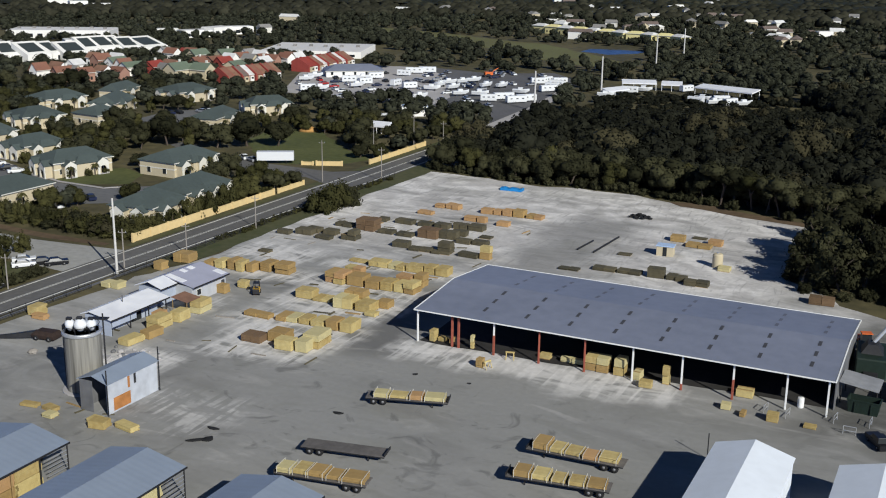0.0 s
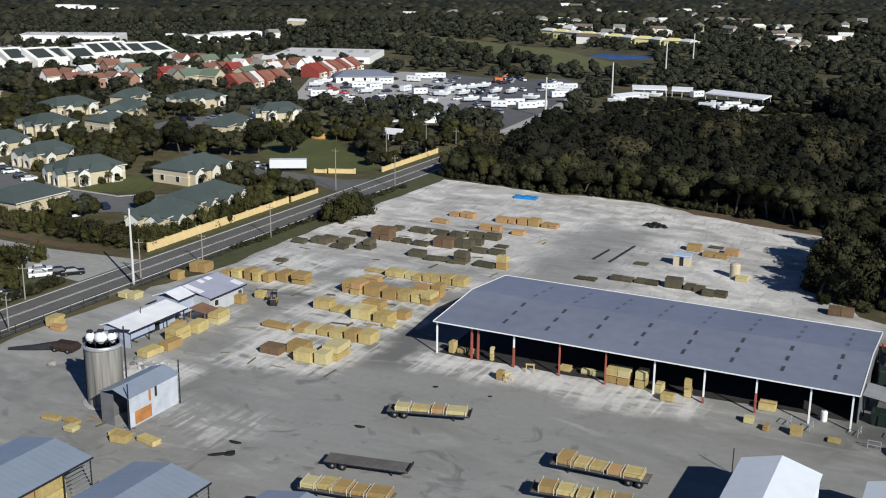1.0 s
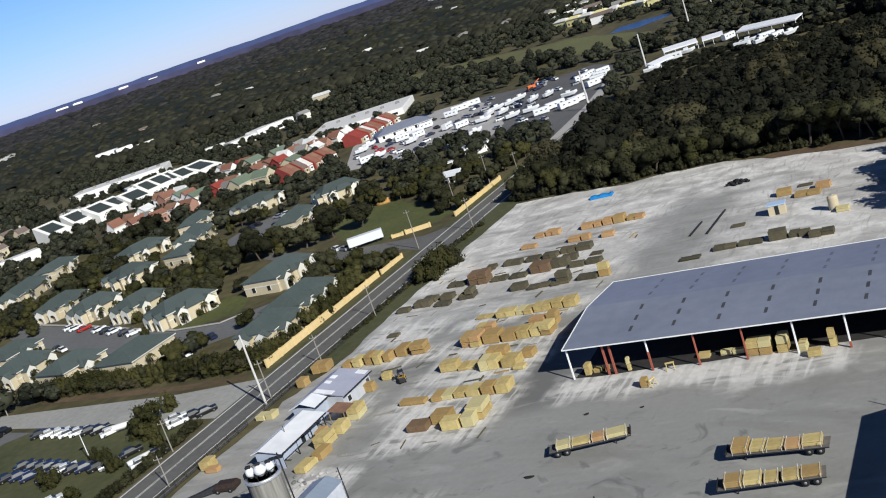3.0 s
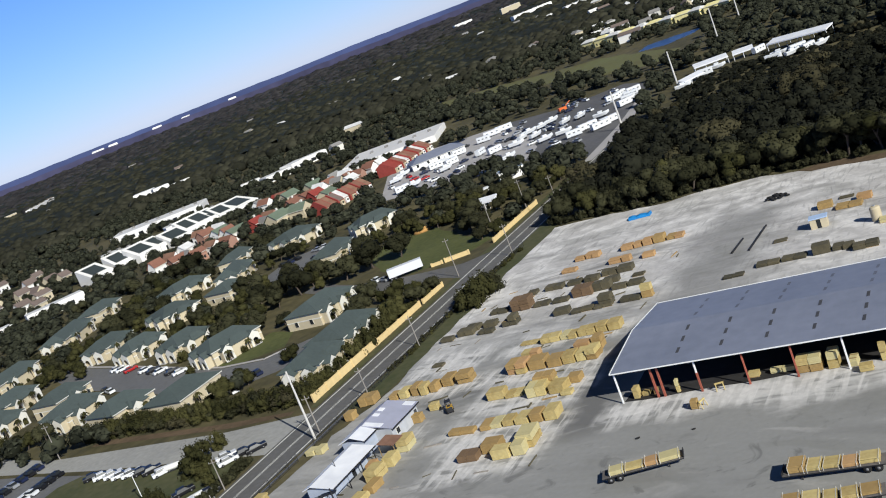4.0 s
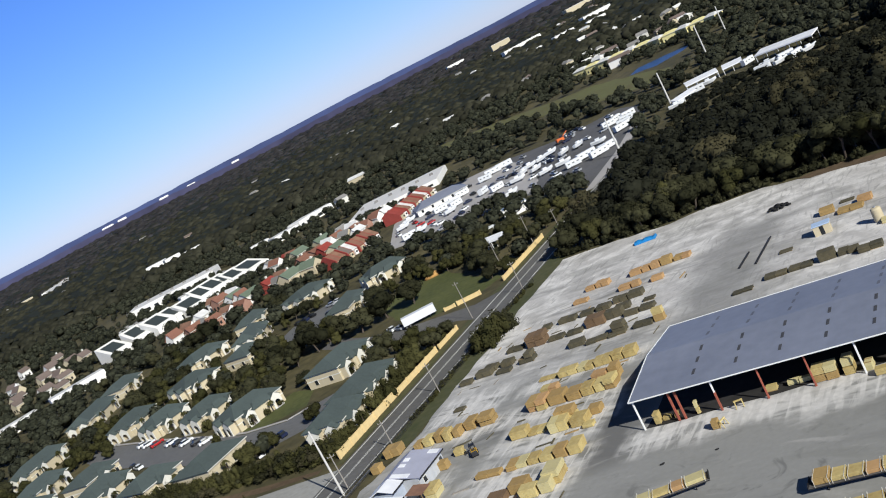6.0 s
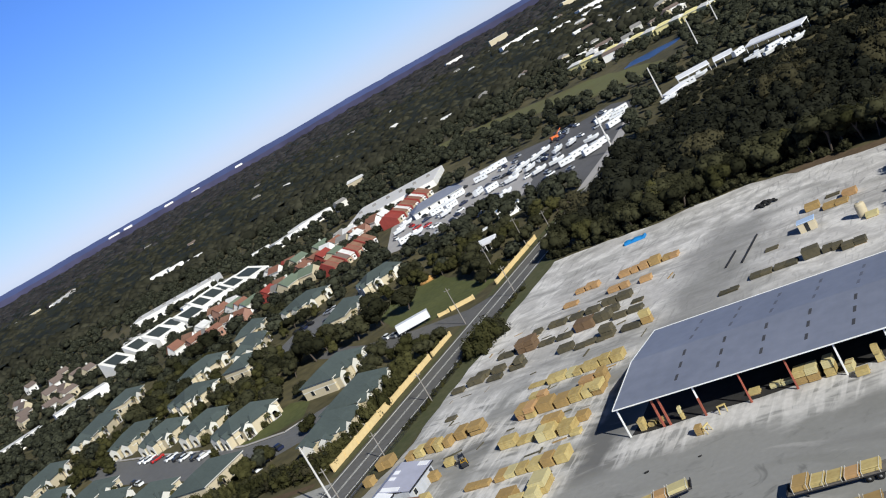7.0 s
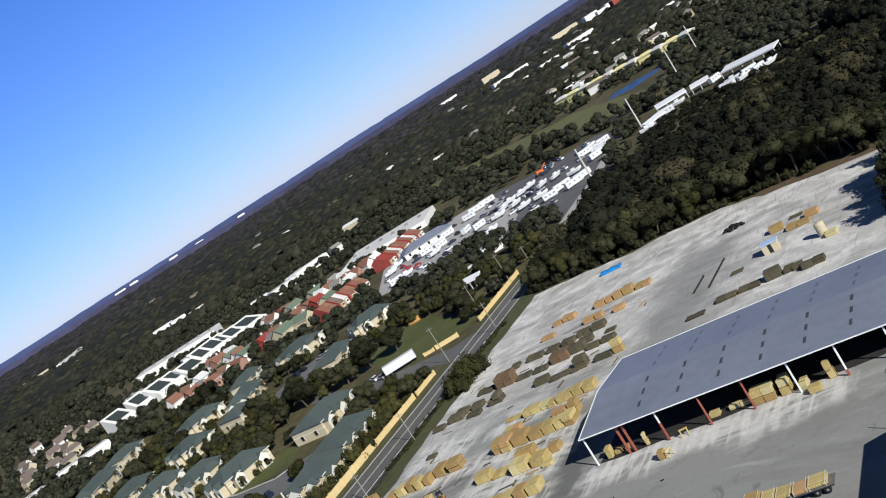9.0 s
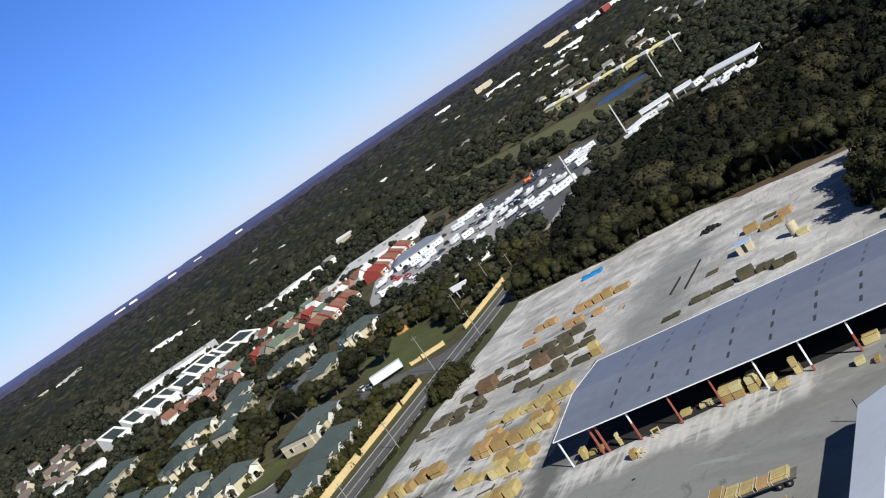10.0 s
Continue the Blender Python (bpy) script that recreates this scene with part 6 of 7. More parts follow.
# ---- smaller things about the yard ----
for a, b, t in ((-103.5, 6.6, 25), (-82.6, -10.1, 60)):
    hull = [[(x, y * k, z) for x, y in ((-2.9, -0.5), (-2.2, -1.0), (0, -1.2), (1.8, -0.9), (2.9, 0), (1.8, 0.9), (0, 1.2), (-2.2, 1.0), (-2.9, 0.5))] for k, z in ((0.55, 0.35), (1.0, 0.9), (0.95, 1.15), (0.35, 1.45))]
    cb = thing("covered_boat", yard(a, b, 0.03, t), "small boat under a white cover on the grass", "boat", "covered boats")
    part("cover", Mesh().loft(hull), M_WHITESTEEL, cb, smooth=True)
    part("cradle", Mesh().box(-1.6, 1.6, -0.5, 0.5, 0, 0.4), M_DARKSTEEL, cb)


def heap(x, y, w, d, h, k):
    """A low uneven mound of loose earth."""
    rows = [[(w * s * (1 + 0.18 * noise.noise(Vector((i * 0.9, j, k)))) * math.cos(i * math.pi / 8), d * s * (1 + 0.18 * noise.noise(Vector((i * 0.9, j, k + 5)))) * math.sin(i * math.pi / 8), z * h) for i in range(16)] for j, (s, z) in enumerate(((1, 0), (0.82, 0.4), (0.5, 0.85), (0.16, 1.0)))]
    solid("earth_mound", Mesh().loft(rows), M_OCHREEARTH, pose(x, y, 0.01, 0, 0, 25 * k), "mound of orange earth on the lawn", "mound", "earth mounds", smooth=True)


M_OCHREEARTH = mat("orange_earth", (0.40, 0.22, 0.075), 0.95, vary=0.3, small=1.2, large=0.3, bump=0.4)
for k_h, (x, y, w, d, h) in enumerate(((-66, 361, 3.4, 1.8, 1.9), (-58, 364, 2.8, 1.5, 1.5), (-52, 367, 1.8, 1.2, 1.2))):
    heap(x, y, w, d, h, k_h)
tarp = thing("tarpaulin_heap", yard(-31, 117, 0.02, 4), "blue tarpaulin over a low heap of timber", "tarpaulin")
cover = Mesh()
rows = []
for i in range(7):
    x = -2.9 + i * 5.8 / 6
    h = 0.75 + 0.18 * math.sin(i * 2.3)
    rows.append([(x, -1.2, 0.02), (x, -0.95, h * 0.8), (x, -0.3, h), (x, 0.4, h * 0.95), (x, 1.0, h * 0.75), (x, 1.25, 0.02)])
cover.loft(rows)
part("cover", cover, M_BLUETARP, tarp)
tyres = thing("tyre_pile", yard(7, 101.5, 0.02), "heap of old black tyres on the field", "tyre pile")
for i in range(16):
    q = i * 2.4
    r = 0.35 * math.sqrt(i)
    lie = Mesh().turned([(0.3, 0.0), (0.5, 0.02), (0.52, 0.16), (0.5, 0.3), (0.3, 0.32), (0.28, 0.16)], 14)
    part("tyre", lie, M_TYRE, tyres, at=pose(2.0 * r * math.cos(q), r * math.sin(q), max(0, 0.75 - 0.5 * r), 8 * math.sin(q * 3), 9 * math.cos(q), 0))
cabin = thing("site_cabin", yard(21, 71.2, 0.02, 6), "small cream site cabin with a pale blue roof", "cabin")
part("wall", Mesh().box(-1.7, 1.7, -1.2, 1.2, 0, 2.0, 0.03), M_CREAM, cabin)
part("roof", Mesh().box(-1.85, 1.85, -1.35, 1.35, 2.0, 2.16, 0.04), M_BLUEROOF, cabin)
part("door", Mesh().box(-0.4, 0.4, -1.25, -1.2, 0.05, 1.85), M_GLASS, cabin)
tank = thing("storage_tank", yard(32.6, 66.4, 0.02), "upright cream storage tank on the field", "tank")
part("drum", Mesh().turned([(1.02, 0), (1.02, 2.5), (0.8, 2.8), (0.25, 2.9)], 24), M_CREAM, tank, smooth=False)
part("hatch", Mesh().turned([(0.25, 2.9), (0.25, 3.02), (0.1, 3.04)], 12), M_GALV, tank)
for a0, b0, a1, b1 in ((7.5, 65.8, 8.3, 80.7), (3.8, 66.5, 4.4, 75.0)):
    p, q = yard_xy(a0, b0), yard_xy(a1, b1)
    solid("steel_pipe", Mesh().rod((*p, 0.22), (*q, 0.22), 0.2, k=10), M_DARKSTEEL, pose(0, 0, 0), "long dark steel pipe lying on the field", "pipe", "pipes on the field")
for x, y, w, d, t in ((-23.3, 147.9, 1.5, 0.7, -15), (-39.6, 137.5, 2.6, 0.8, 20), (-38.2, 137.9, 1.6, 1.4, 50), (-38.4, 141.3, 1.8, 0.7, -20), (-14.5, 163.5, 0.8, 0.5, 10), (-6.5, 160.5, 0.6, 0.3, 0)):
    solid("rubber_mat", Mesh().loft([[(w / 2 * math.cos(k) * (1 + 0.2 * math.sin(3 * k)), d / 2 * math.sin(k) * s, z) for k in (i * math.pi / 5 for i in range(10))] for z, s in ((0, 1), (0.1, 0.95), (0.16, 0.6))]), M_TYRE, at_land(x, y, 0.02, t), "torn black rubber mat lying on the yard", "mat", "rubber mats")


def trestle(a, b, t):
    s = thing("trestle", yard(a, b, 0.02, t), "pale timber trestle in front of the shed", "trestle", "trestles at the shed front")
    part("top_rail", Mesh().box(-0.7, 0.7, -0.12, 0.12, 1.05, 1.25, 0.02), M_PINE, s)
    for x in (-0.55, 0.55):
        for y in (-0.4, 0.4):
            part("leg", Mesh().rod((x, y * 0.2, 1.06), (x * 1.1, y, 0), 0.07, k=6), M_PINE, s)


trestle(16.3, -1.2, 15)
trestle(14.8, -6.4, 70)

# The machines and bins at the shed's open end.
loader = thing("wheel_loader", yard(64.2, 27.5, 0.02, -70), "orange wheel loader parked beside the shed", "loader")
part("engine_cover", Mesh().box(-2.2, -0.3, -0.9, 0.9, 0.9, 2.0, 0.15), M_ORANGEPAINT, loader)
part("cab", Mesh().loft([[(-0.3, -0.8, 1.2), (1.0, -0.8, 1.2), (1.0, 0.8, 1.2), (-0.3, 0.8, 1.2)], [(-0.2, -0.7, 3.0), (0.8, -0.7, 3.0), (0.8, 0.7, 3.0), (-0.2, 0.7, 3.0)]]), M_GLASS, loader, "dark glazed cab")
part("cab_roof", Mesh().box(-0.35, 1.0, -0.85, 0.85, 3.0, 3.12, 0.04), M_ORANGEPAINT, loader)
part("boom", Mesh().loft([[(1.0, y, 1.5), (1.0, y + 0.25, 1.5), (1.0, y + 0.25, 1.9), (1.0, y, 1.9)] if x == 0 else [(3.2, y, 0.7), (3.2, y + 0.25, 0.7), (3.2, y + 0.25, 1.0), (3.2, y, 1.0)] for x in (0, 1) for y in (-0.12,)]), M_ORANGEPAINT, loader)
part("bucket", Mesh().loft([[(3.1, y, 0.1), (4.1, y, 0.1), (4.2, y, 0.25), (3.5, y, 0.5), (3.4, y, 1.1), (3.1, y, 1.1)] for y in (-1.2, 1.2)]), M_DARKSTEEL, loader)
for x in (-1.4, 1.5):
    for y in (-1.0, 1.0):
        wheel(loader, x, y, 0.7, 0.7, 0.5)
machine = thing("planing_machine", yard(66, 19, 0.02, 5), "dark green timber planing machine beside the shed", "machine")
part("body", Mesh().box(-2.2, 2.2, -4.2, 4.2, 0, 3.0, 0.2), M_MACHGREEN, machine)
part("hood", Mesh().loft([[(-1.6, -2.0, 3.0), (1.6, -2.0, 3.0), (1.6, 2.0, 3.0), (-1.6, 2.0, 3.0)], [(-0.7, -1.2, 4.3), (0.7, -1.2, 4.3), (0.7, 1.2, 4.3), (-0.7, 1.2, 4.3)]]), M_DARKSTEEL, machine)
part("duct", Mesh().rod((0, 0, 4.2), (1.8, 3.6, 5.6), 0.3, k=10), M_GALV, machine)
part("feed_table", Mesh().box(-1.0, 1.0, -8.0, -4.2, 0.8, 1.1, 0.04), M_DARKSTEEL, machine)
canopy = thing("canopy_roof", yard(63.6, 5.5, 0.02, -2), "flat pale grey canopy beside the shed's end", "canopy")
part("roof_sheet", Mesh().slab([(-0.2, -2.6, 3.2), (5.0, -2.6, 2.6), (5.0, 2.6, 2.6), (-0.2, 2.6, 3.2)], 0.1), M_LOTTIN, canopy)
for x, y in ((0.1, -2.3), (4.8, -2.3), (0.1, 2.3), (4.8, 2.3)):
    part("post", Mesh().rod((x, y, 0), (x, y, 2.55), 0.08, k=8), M_DARKSTEEL, canopy)
for a, b, w, d, h in ((67, 1.0, 4.2, 2.2, 1.9), (72, 8.0, 3.0, 6.5, 2.4)):
    skip = thing("waste_skip", yard(a, b, 0.02, -3), "dark green steel waste skip", "skip", "waste skips")
    part("tub", Mesh().loft([[(-w / 2 * k, -d / 2 * k, z), (w / 2 * k, -d / 2 * k, z), (w / 2 * k, d / 2 * k, z), (-w / 2 * k, d / 2 * k, z)] for k, z in ((0.9, 0), (1.0, h * 0.9), (1.04, h * 0.9), (1.04, h), (0.94, h), (0.9, h * 0.35))]), M_MACHGREEN, skip)
    for s in (-1, 1):
        part("rib", Mesh().box(s * w * 0.25 - 0.08, s * w * 0.25 + 0.08, -d / 2 - 0.1, -d / 2 * 0.99, 0.1, h * 0.85), M_MACHGREEN, skip)


def barrier(a, b, t, w=1.6, h=1.1):
    s = thing("crowd_barrier", yard(a, b, 0.02, t), "pale tubular steel barrier on the yard", "barrier", "steel barriers")
    for x in (-w / 2, w / 2):
        part("upright", Mesh().rod((x, 0, 0), (x, 0, h), 0.05, k=8), M_GALV, s)
    for z in (h * 0.45, h):
        part("rail", Mesh().rod((-w / 2, 0, z), (w / 2, 0, z), 0.05, k=8), M_GALV, s)


for a, b, t in ((66.2, -8.0, 0), (64.0, -4.4, 80), (68.4, -4.0, 85), (58.0, -5.5, 80), (55.0, -4.8, 80)):
    barrier(a, b, t)
drum = thing("white_drum", yard(59.0, -1.2, 0.02), "upright white drum at the shed's corner", "drum")
part("barrel", Mesh().turned([(0.42, 0), (0.45, 0.1), (0.45, 1.3), (0.4, 1.45), (0.15, 1.5)], 16), M_WHITESTEEL, drum)
part("lid", Mesh().turned([(0.15, 1.5), (0.15, 1.58), (0.05, 1.6)], 10), M_GALV, drum)
car(yard(70, -10, 0.03, 30), M_BLACKCAR, "black car parked near the shed's end")
post = thing("sign_post", yard(51.4, -23.6, 0.02), "thin dark steel post standing on the yard", "post")
part("shaft", Mesh().rod((0, 0, 0), (0, 0, 3.4), 0.07, k=8), M_DARKSTEEL, post)
part("foot", Mesh().turned([(0.25, 0), (0.25, 0.08), (0.1, 0.12)], 10), M_PALE, post)

# The dark wire fence between yard and road.
def wire_fence(a, b0, b1):
    p, q = yard_xy(a, b0), yard_xy(a, b1)
    L = math.hypot(q[0] - p[0], q[1] - p[1])
    s = thing("wire_fence", pose(*p, 0, 0, 0, math.degrees(math.atan2(q[1] - p[1], q[0] - p[0]))), "dark wire fence with steel posts beside the road", "fence", "wire fences")
    n = round(L / 3)
    for i in range(n + 1):
        part("post", FENCE_POST, None, s, at=pose(L * i / n, 0, 0))
    for z in (0.1, 0.45, 0.8, 1.15, 1.5):
        part("wire_rail", Mesh().box(0, L, -0.025, 0.025, z - 0.025, z + 0.025), M_DARKSTEEL, s)


FENCE_POST = Mesh().rod((0, 0, 0), (0, 0, 1.6), 0.05, k=6).data("post", M_DARKSTEEL)
wire_fence(-65.2, -70, 0)
wire_fence(-65.2, 6, 118)

# Loose bearers and broken boards left along the stack rows.
rb = random.Random(17)
for i in range(56):
    row = rb.choice((33, 18.5, 6.5, -4.5, -16, 47, 57, 67, 76, -45))
    a = rb.uniform(-58, -8) if row > -40 else rb.uniform(-30, -10)
    b = row + rb.uniform(-1.5, 1.5)
    L, w = rb.uniform(1.2, 3.4), rb.uniform(0.12, 0.4)
    solid("loose_board", Mesh().box(-L / 2, L / 2, -w / 2, w / 2, 0, rb.uniform(0.08, 0.2), 0.01), rb.choice((M_PALLET, M_TREATED, M_TREATED, M_WOODPOLE)), yard(a, b, 0.02, rb.choice((0, 90, 80, 20)) + rb.uniform(-15, 15)), "loose board lying on the pale ground", "board", "loose boards")

# The low brown implement with its long arm, the rock and rubble beside the silo.
implement = thing("farm_implement", yard(-52, -25.2, 0.02, 8), "low dark brown implement with a long thin arm", "implement")
part("body", Mesh().loft([[(-2.0, -1.1, 0.35), (2.0, -1.1, 0.35), (2.0, 1.1, 0.35), (-2.0, 1.1, 0.35)], [(-2.1, -1.2, 0.9), (2.1, -1.2, 0.9), (2.1, 1.2, 0.9), (-2.1, 1.2, 0.9)], [(-1.4, -0.8, 1.5), (1.8, -0.8, 1.5), (1.8, 0.8, 1.5), (-1.4, 0.8, 1.5)]]), M_RUSTDARK, implement)
part("arm", Mesh().loft([[(-1.9, -0.9, 0.3), (-1.9, 0.5, 0.3), (-1.9, 0.4, 1.25), (-1.9, -0.7, 1.25)], [(-5.0, -2.1, 0.2), (-5.0, -1.2, 0.2), (-5.0, -1.3, 0.85), (-5.0, -2.0, 0.85)], [(-8.6, -3.0, 0.02), (-8.6, -2.5, 0.02), (-8.6, -2.6, 0.4), (-8.6, -2.9, 0.4)]]), M_DARKSTEEL, implement, "long thin dark arm")
for x in (-1.2, 1.2):
    for y in (-1.15, 1.15):
        wheel(implement, x, y, 0.42, 0.42, 0.3)
rr = random.Random(31)


def rock(a, b, r, material, label, group):
    v, f = blob_rock(rr.random() * 40)
    m = Mesh()
    m.v, m.f = [(p[0] * r, p[1] * r * 0.8, max(0, p[2] * r * 0.7 + r * 0.3)) for p in v], f
    return solid("rock", m, material, yard(a, b, 0.02, rr.uniform(0, 360)), label, "rock", group)


def blob_rock(k):
    """A small uneven stone."""
    rows = [[((1 + 0.3 * noise.noise(Vector((i + k, j, 0)))) * math.sin(math.pi * (j + 0.6) / 5.2) * math.cos(i * math.pi / 4), (1 + 0.3 * noise.noise(Vector((i + k, j, 4)))) * math.sin(math.pi * (j + 0.6) / 5.2) * math.sin(i * math.pi / 4), math.cos(math.pi * (j + 0.6) / 5.2)) for i in range(8)] for j in range(4, -1, -1)]
    m = Mesh().loft(rows)
    return m.v, m.f


rock(-49.2, -31.2, 0.75, M_WOODPOLE, "single grey boulder on the yard", "boulders")
for i in range(26):
    rock(-33.5 + rr.uniform(-6.5, 3), -27 + rr.uniform(-5, 4), rr.uniform(0.2, 0.6), M_PALE if i % 3 else M_WALLDARK, "pale broken concrete rubble by the silo", "rubble beside the silo")
for a, b, w in ((-38.2, -28.6, 2.4), (-35.6, -25.2, 1.8), (-40.4, -26.8, 1.6)):
    solid("concrete_slab", Mesh().box(-w / 2, w / 2, -0.8, 0.8, 0, 0.4, 0.05), M_PALE, yard(a, b, 0.02, 25 * math.sin(w)), "broken concrete slab lying by the silo", "slab", "rubble beside the silo")

# ---- trees ----
def blob(rng, sub):
    """A lumpy closed ball, as arrays."""
    bm = bmesh.new()
    bmesh.ops.create_icosphere(bm, subdivisions=sub, radius=1)
    v = np.array([p.co[:] for p in bm.verts])
    f = np.array([[q.index for q in p.verts] for p in bm.faces])
    bm.free()
    off = rng.uniform(-50, 50, 3)
    n = np.array([noise.noise(Vector(p * 1.7 + off)) + 0.5 * noise.noise(Vector(p * 4.1 + off)) for p in v])
    return v * (1 + 0.32 * n)[:, None], f


def crown_arrays(rng, lobes, leaves, leaf, core=0.9, spread=1.0, reach=(0.85, 1.13)):
    """A crown about 1 high and wide: overlapping boughs, each a dark core under a coat of leaf clumps."""
    vs, fs, n = [], [], 0
    for i in range(lobes):
        v, f = blob(rng, 1)
        ang, rad = 2.4 * i + rng.uniform(-0.6, 0.6), 0.0 if i == 0 else rng.uniform(0.12, 0.36)
        r = rng.uniform(0.15, 0.27) if i else 0.3
        r *= spread
        c = np.array([rad * math.cos(ang), rad * math.sin(ang), 0.5 + rng.uniform(-0.26, 0.26) * (0.3 if i == 0 else 1.1 - rad)])
        vs.append(v * r * core * (1, 1, 0.9) + c)
        fs.append(f + n)
        n += len(v)
        k = int(leaves * (1.6 if i == 0 else 1.0) / lobes)
        d = rng.normal(size=(k, 3))
        d[:, 2] += 0.25
        d /= np.linalg.norm(d, axis=1)[:, None]
        o = c + d * r * rng.uniform(*reach, (k, 1)) * (1, 1, 0.9)
        up = d + rng.normal(size=(k, 3)) * 0.16
        up /= np.linalg.norm(up, axis=1)[:, None]
        a = np.cross(up, rng.normal(size=(k, 3)))
        a /= np.linalg.norm(a, axis=1)[:, None]
        b = np.cross(up, a)
        s = leaf * rng.uniform(0.55, 1.35, (k, 1))
        q = np.stack([o + a * s, o + (b * 0.9 - a * 0.5) * s, o + (-b * 0.9 - a * 0.5) * s], 1).reshape(-1, 3)
        vs.append(q)
        fs.append(np.arange(n, n + 3 * k).reshape(-1, 3))
        n += 3 * k
    return np.concatenate(vs), np.concatenate(fs)


def arrays_mesh(name, v, f, m):
    d = bpy.data.meshes.new(name)
    d.vertices.add(len(v))
    d.vertices.foreach_set("co", np.asarray(v, np.float32).ravel())
    d.loops.add(len(f) * 3)
    d.loops.foreach_set("vertex_index", np.asarray(f, np.int32).ravel())
    d.polygons.add(len(f))
    d.polygons.foreach_set("loop_start", np.arange(0, len(f) * 3, 3, dtype=np.int32))
    d.materials.append(m)
    d.polygons.foreach_set("use_smooth", np.ones(len(f), bool))
    d.update(calc_edges=True)
    return d


rng = np.random.default_rng(4)
NEAR_CROWNS = [crown_arrays(rng, 12, 1100, 0.036) for _ in range(6)]
NEAR_CROWNS += [crown_arrays(rng, 15, 900, 0.036, 0.5, 0.62, (0.72, 1.28)) for _ in range(3)]  # open, see-through crowns
RAGGED = len(NEAR_CROWNS)
NEAR_CROWNS += [crown_arrays(rng, 18, 1100, 0.034, 0.72, 0.78, (0.75, 1.28)) for _ in range(5)]  # hedge trees and shrubs
MID_CROWNS = [crown_arrays(rng, 5, 300, 0.055, 0.95) for _ in range(8)]
LOW_CROWNS = [crown_arrays(rng, 2, 90, 0.08, 0.95) for _ in range(8)]


def trunk_mesh(h, r):
    m = Mesh()
    m.rod((0, 0, 0), (0.15, 0.1, h * 0.45), r, r * 0.7, 8)
    for i in range(4):
        q = i * 1.7
        m.rod((0.15, 0.1, h * (0.32 + 0.03 * i)), (0.22 * h * math.cos(q), 0.22 * h * math.sin(q), h * 0.68), r * 0.5, r * 0.18, 6)
    return m


TREES = {}


def tree(x, y, w, h, kind=0, name="oak_tree", label="broad dark green oak at the edge of the wood", group="trees round the yard", leaf=None, airy=False, ragged_crown=False, lift=0.0):
    """A tree of width w and height h; alike trees share their meshes."""
    leaf = leaf or M_LEAF
    shape = RAGGED + kind % 5 if ragged_crown else 6 + kind % 3 if airy else kind % 6
    key = (shape, leaf.name)
    if key not in TREES:
        v, f = NEAR_CROWNS[shape]
        TREES[key] = (trunk_mesh(1.0, 0.035).data("trunk", M_BARK), arrays_mesh("crown", v, f, leaf))
    t = thing(name, pose(x, y, 0, 0, 0, (kind * 77) % 360), label, "tree", group)
    a = part("trunk", TREES[key][0], None, t)
    b = part("crown", TREES[key][1], None, t)
    a.scale = (w * 0.8, w * 0.8, h)
    b.scale = (w, w, h * (0.98 - lift))
    b.location = (0, 0, h * lift)
    return t


def bush(x, y, w, h, kind, name="shrub", label="rounded olive-green shrub", group="shrubs and hedges", leaf=None):
    t = tree(x, y, w, h, kind, name, label, group, leaf or M_LEAFB, ragged_crown=True)
    for c in t.children:
        if c.name.startswith("crown"):
            c.scale, c.location = (w, w, h * 1.5), (0, 0, -0.42 * h)
        else:
            c.scale = (w * 0.3, w * 0.3, h * 0.6)
    return t


def woodland(name, spots, crowns, label, material):
    """Many trees joined in one mesh: rows of x, y, width, height."""
    vs, fs, n = [], [], 0
    g = np.random.default_rng(len(spots))
    for x, y, w, h in spots:
        v, f = crowns[g.integers(len(crowns))]
        q = g.uniform(0, 6.28)
        c, s = math.cos(q), math.sin(q)
        p = np.stack([(v[:, 0] * c - v[:, 1] * s) * w + x, (v[:, 0] * s + v[:, 1] * c) * w + y, (v[:, 2] - 0.12) * h], 1)
        vs.append(p)
        fs.append(f + n)
        n += len(v)
    ob = new(name, arrays_mesh(name, np.concatenate(vs), np.concatenate(fs), material))
    return tagged(ob, label, "woodland", kind="stuff")


# Places that stay clear of trees: discs (x, y, radius) and yard-wise rectangles.
DISCS = [(x, y, 0.5 * max(L, W) + 2.5) for x, y, L, W, t, n in HOUSES + HOUSES_B]
DISCS += [(x * (1 - d / math.hypot(x, y)), y * (1 - d / math.hypot(x, y)), 0.42 * L) for x, y, L, W, t, n in HOUSES + HOUSES_B for d in (12, 19)]  # added clearings towards the camera, so that no tree hides a house
DISCS += [(x, y, 6.0) for x, y in VILLAS + TERRACED]
DISCS += [(o.matrix_world.translation.x, o.matrix_world.translation.y, 14.0) for o in list(scene.objects) if o.name.startswith("white_hall")]
DISCS += [(x + d * math.cos(radians(t)), y + d * math.sin(radians(t)), 0.5 * W + 2.5) for x, y, t, L, W, h in HALLS + HALLS_B for d in np.linspace(-L / 2, L / 2, max(2, int(L / 12)))]
DISCS += [(o.matrix_world.translation.x, o.matrix_world.translation.y, 9.0) for o in list(scene.objects) if o.name.startswith(("yellow_house", "caravan", "boat"))]
DISCS += [(o.matrix_world.translation.x, o.matrix_world.translation.y, 4.5) for o in list(scene.objects) if o.name.startswith(("car", "box_trailer", "vehicle_canopy.004"))]
RECTS = [(-66, 115, -200, 95), (-80, -65, -260, 260), (-66, -30, 90, 130), (-232, -112, 54, 94), (-200, -78, -60, 26), (-150, -80, 102, 128), (-140, -84, 122, 172), (-112, -82, 27, 60)]
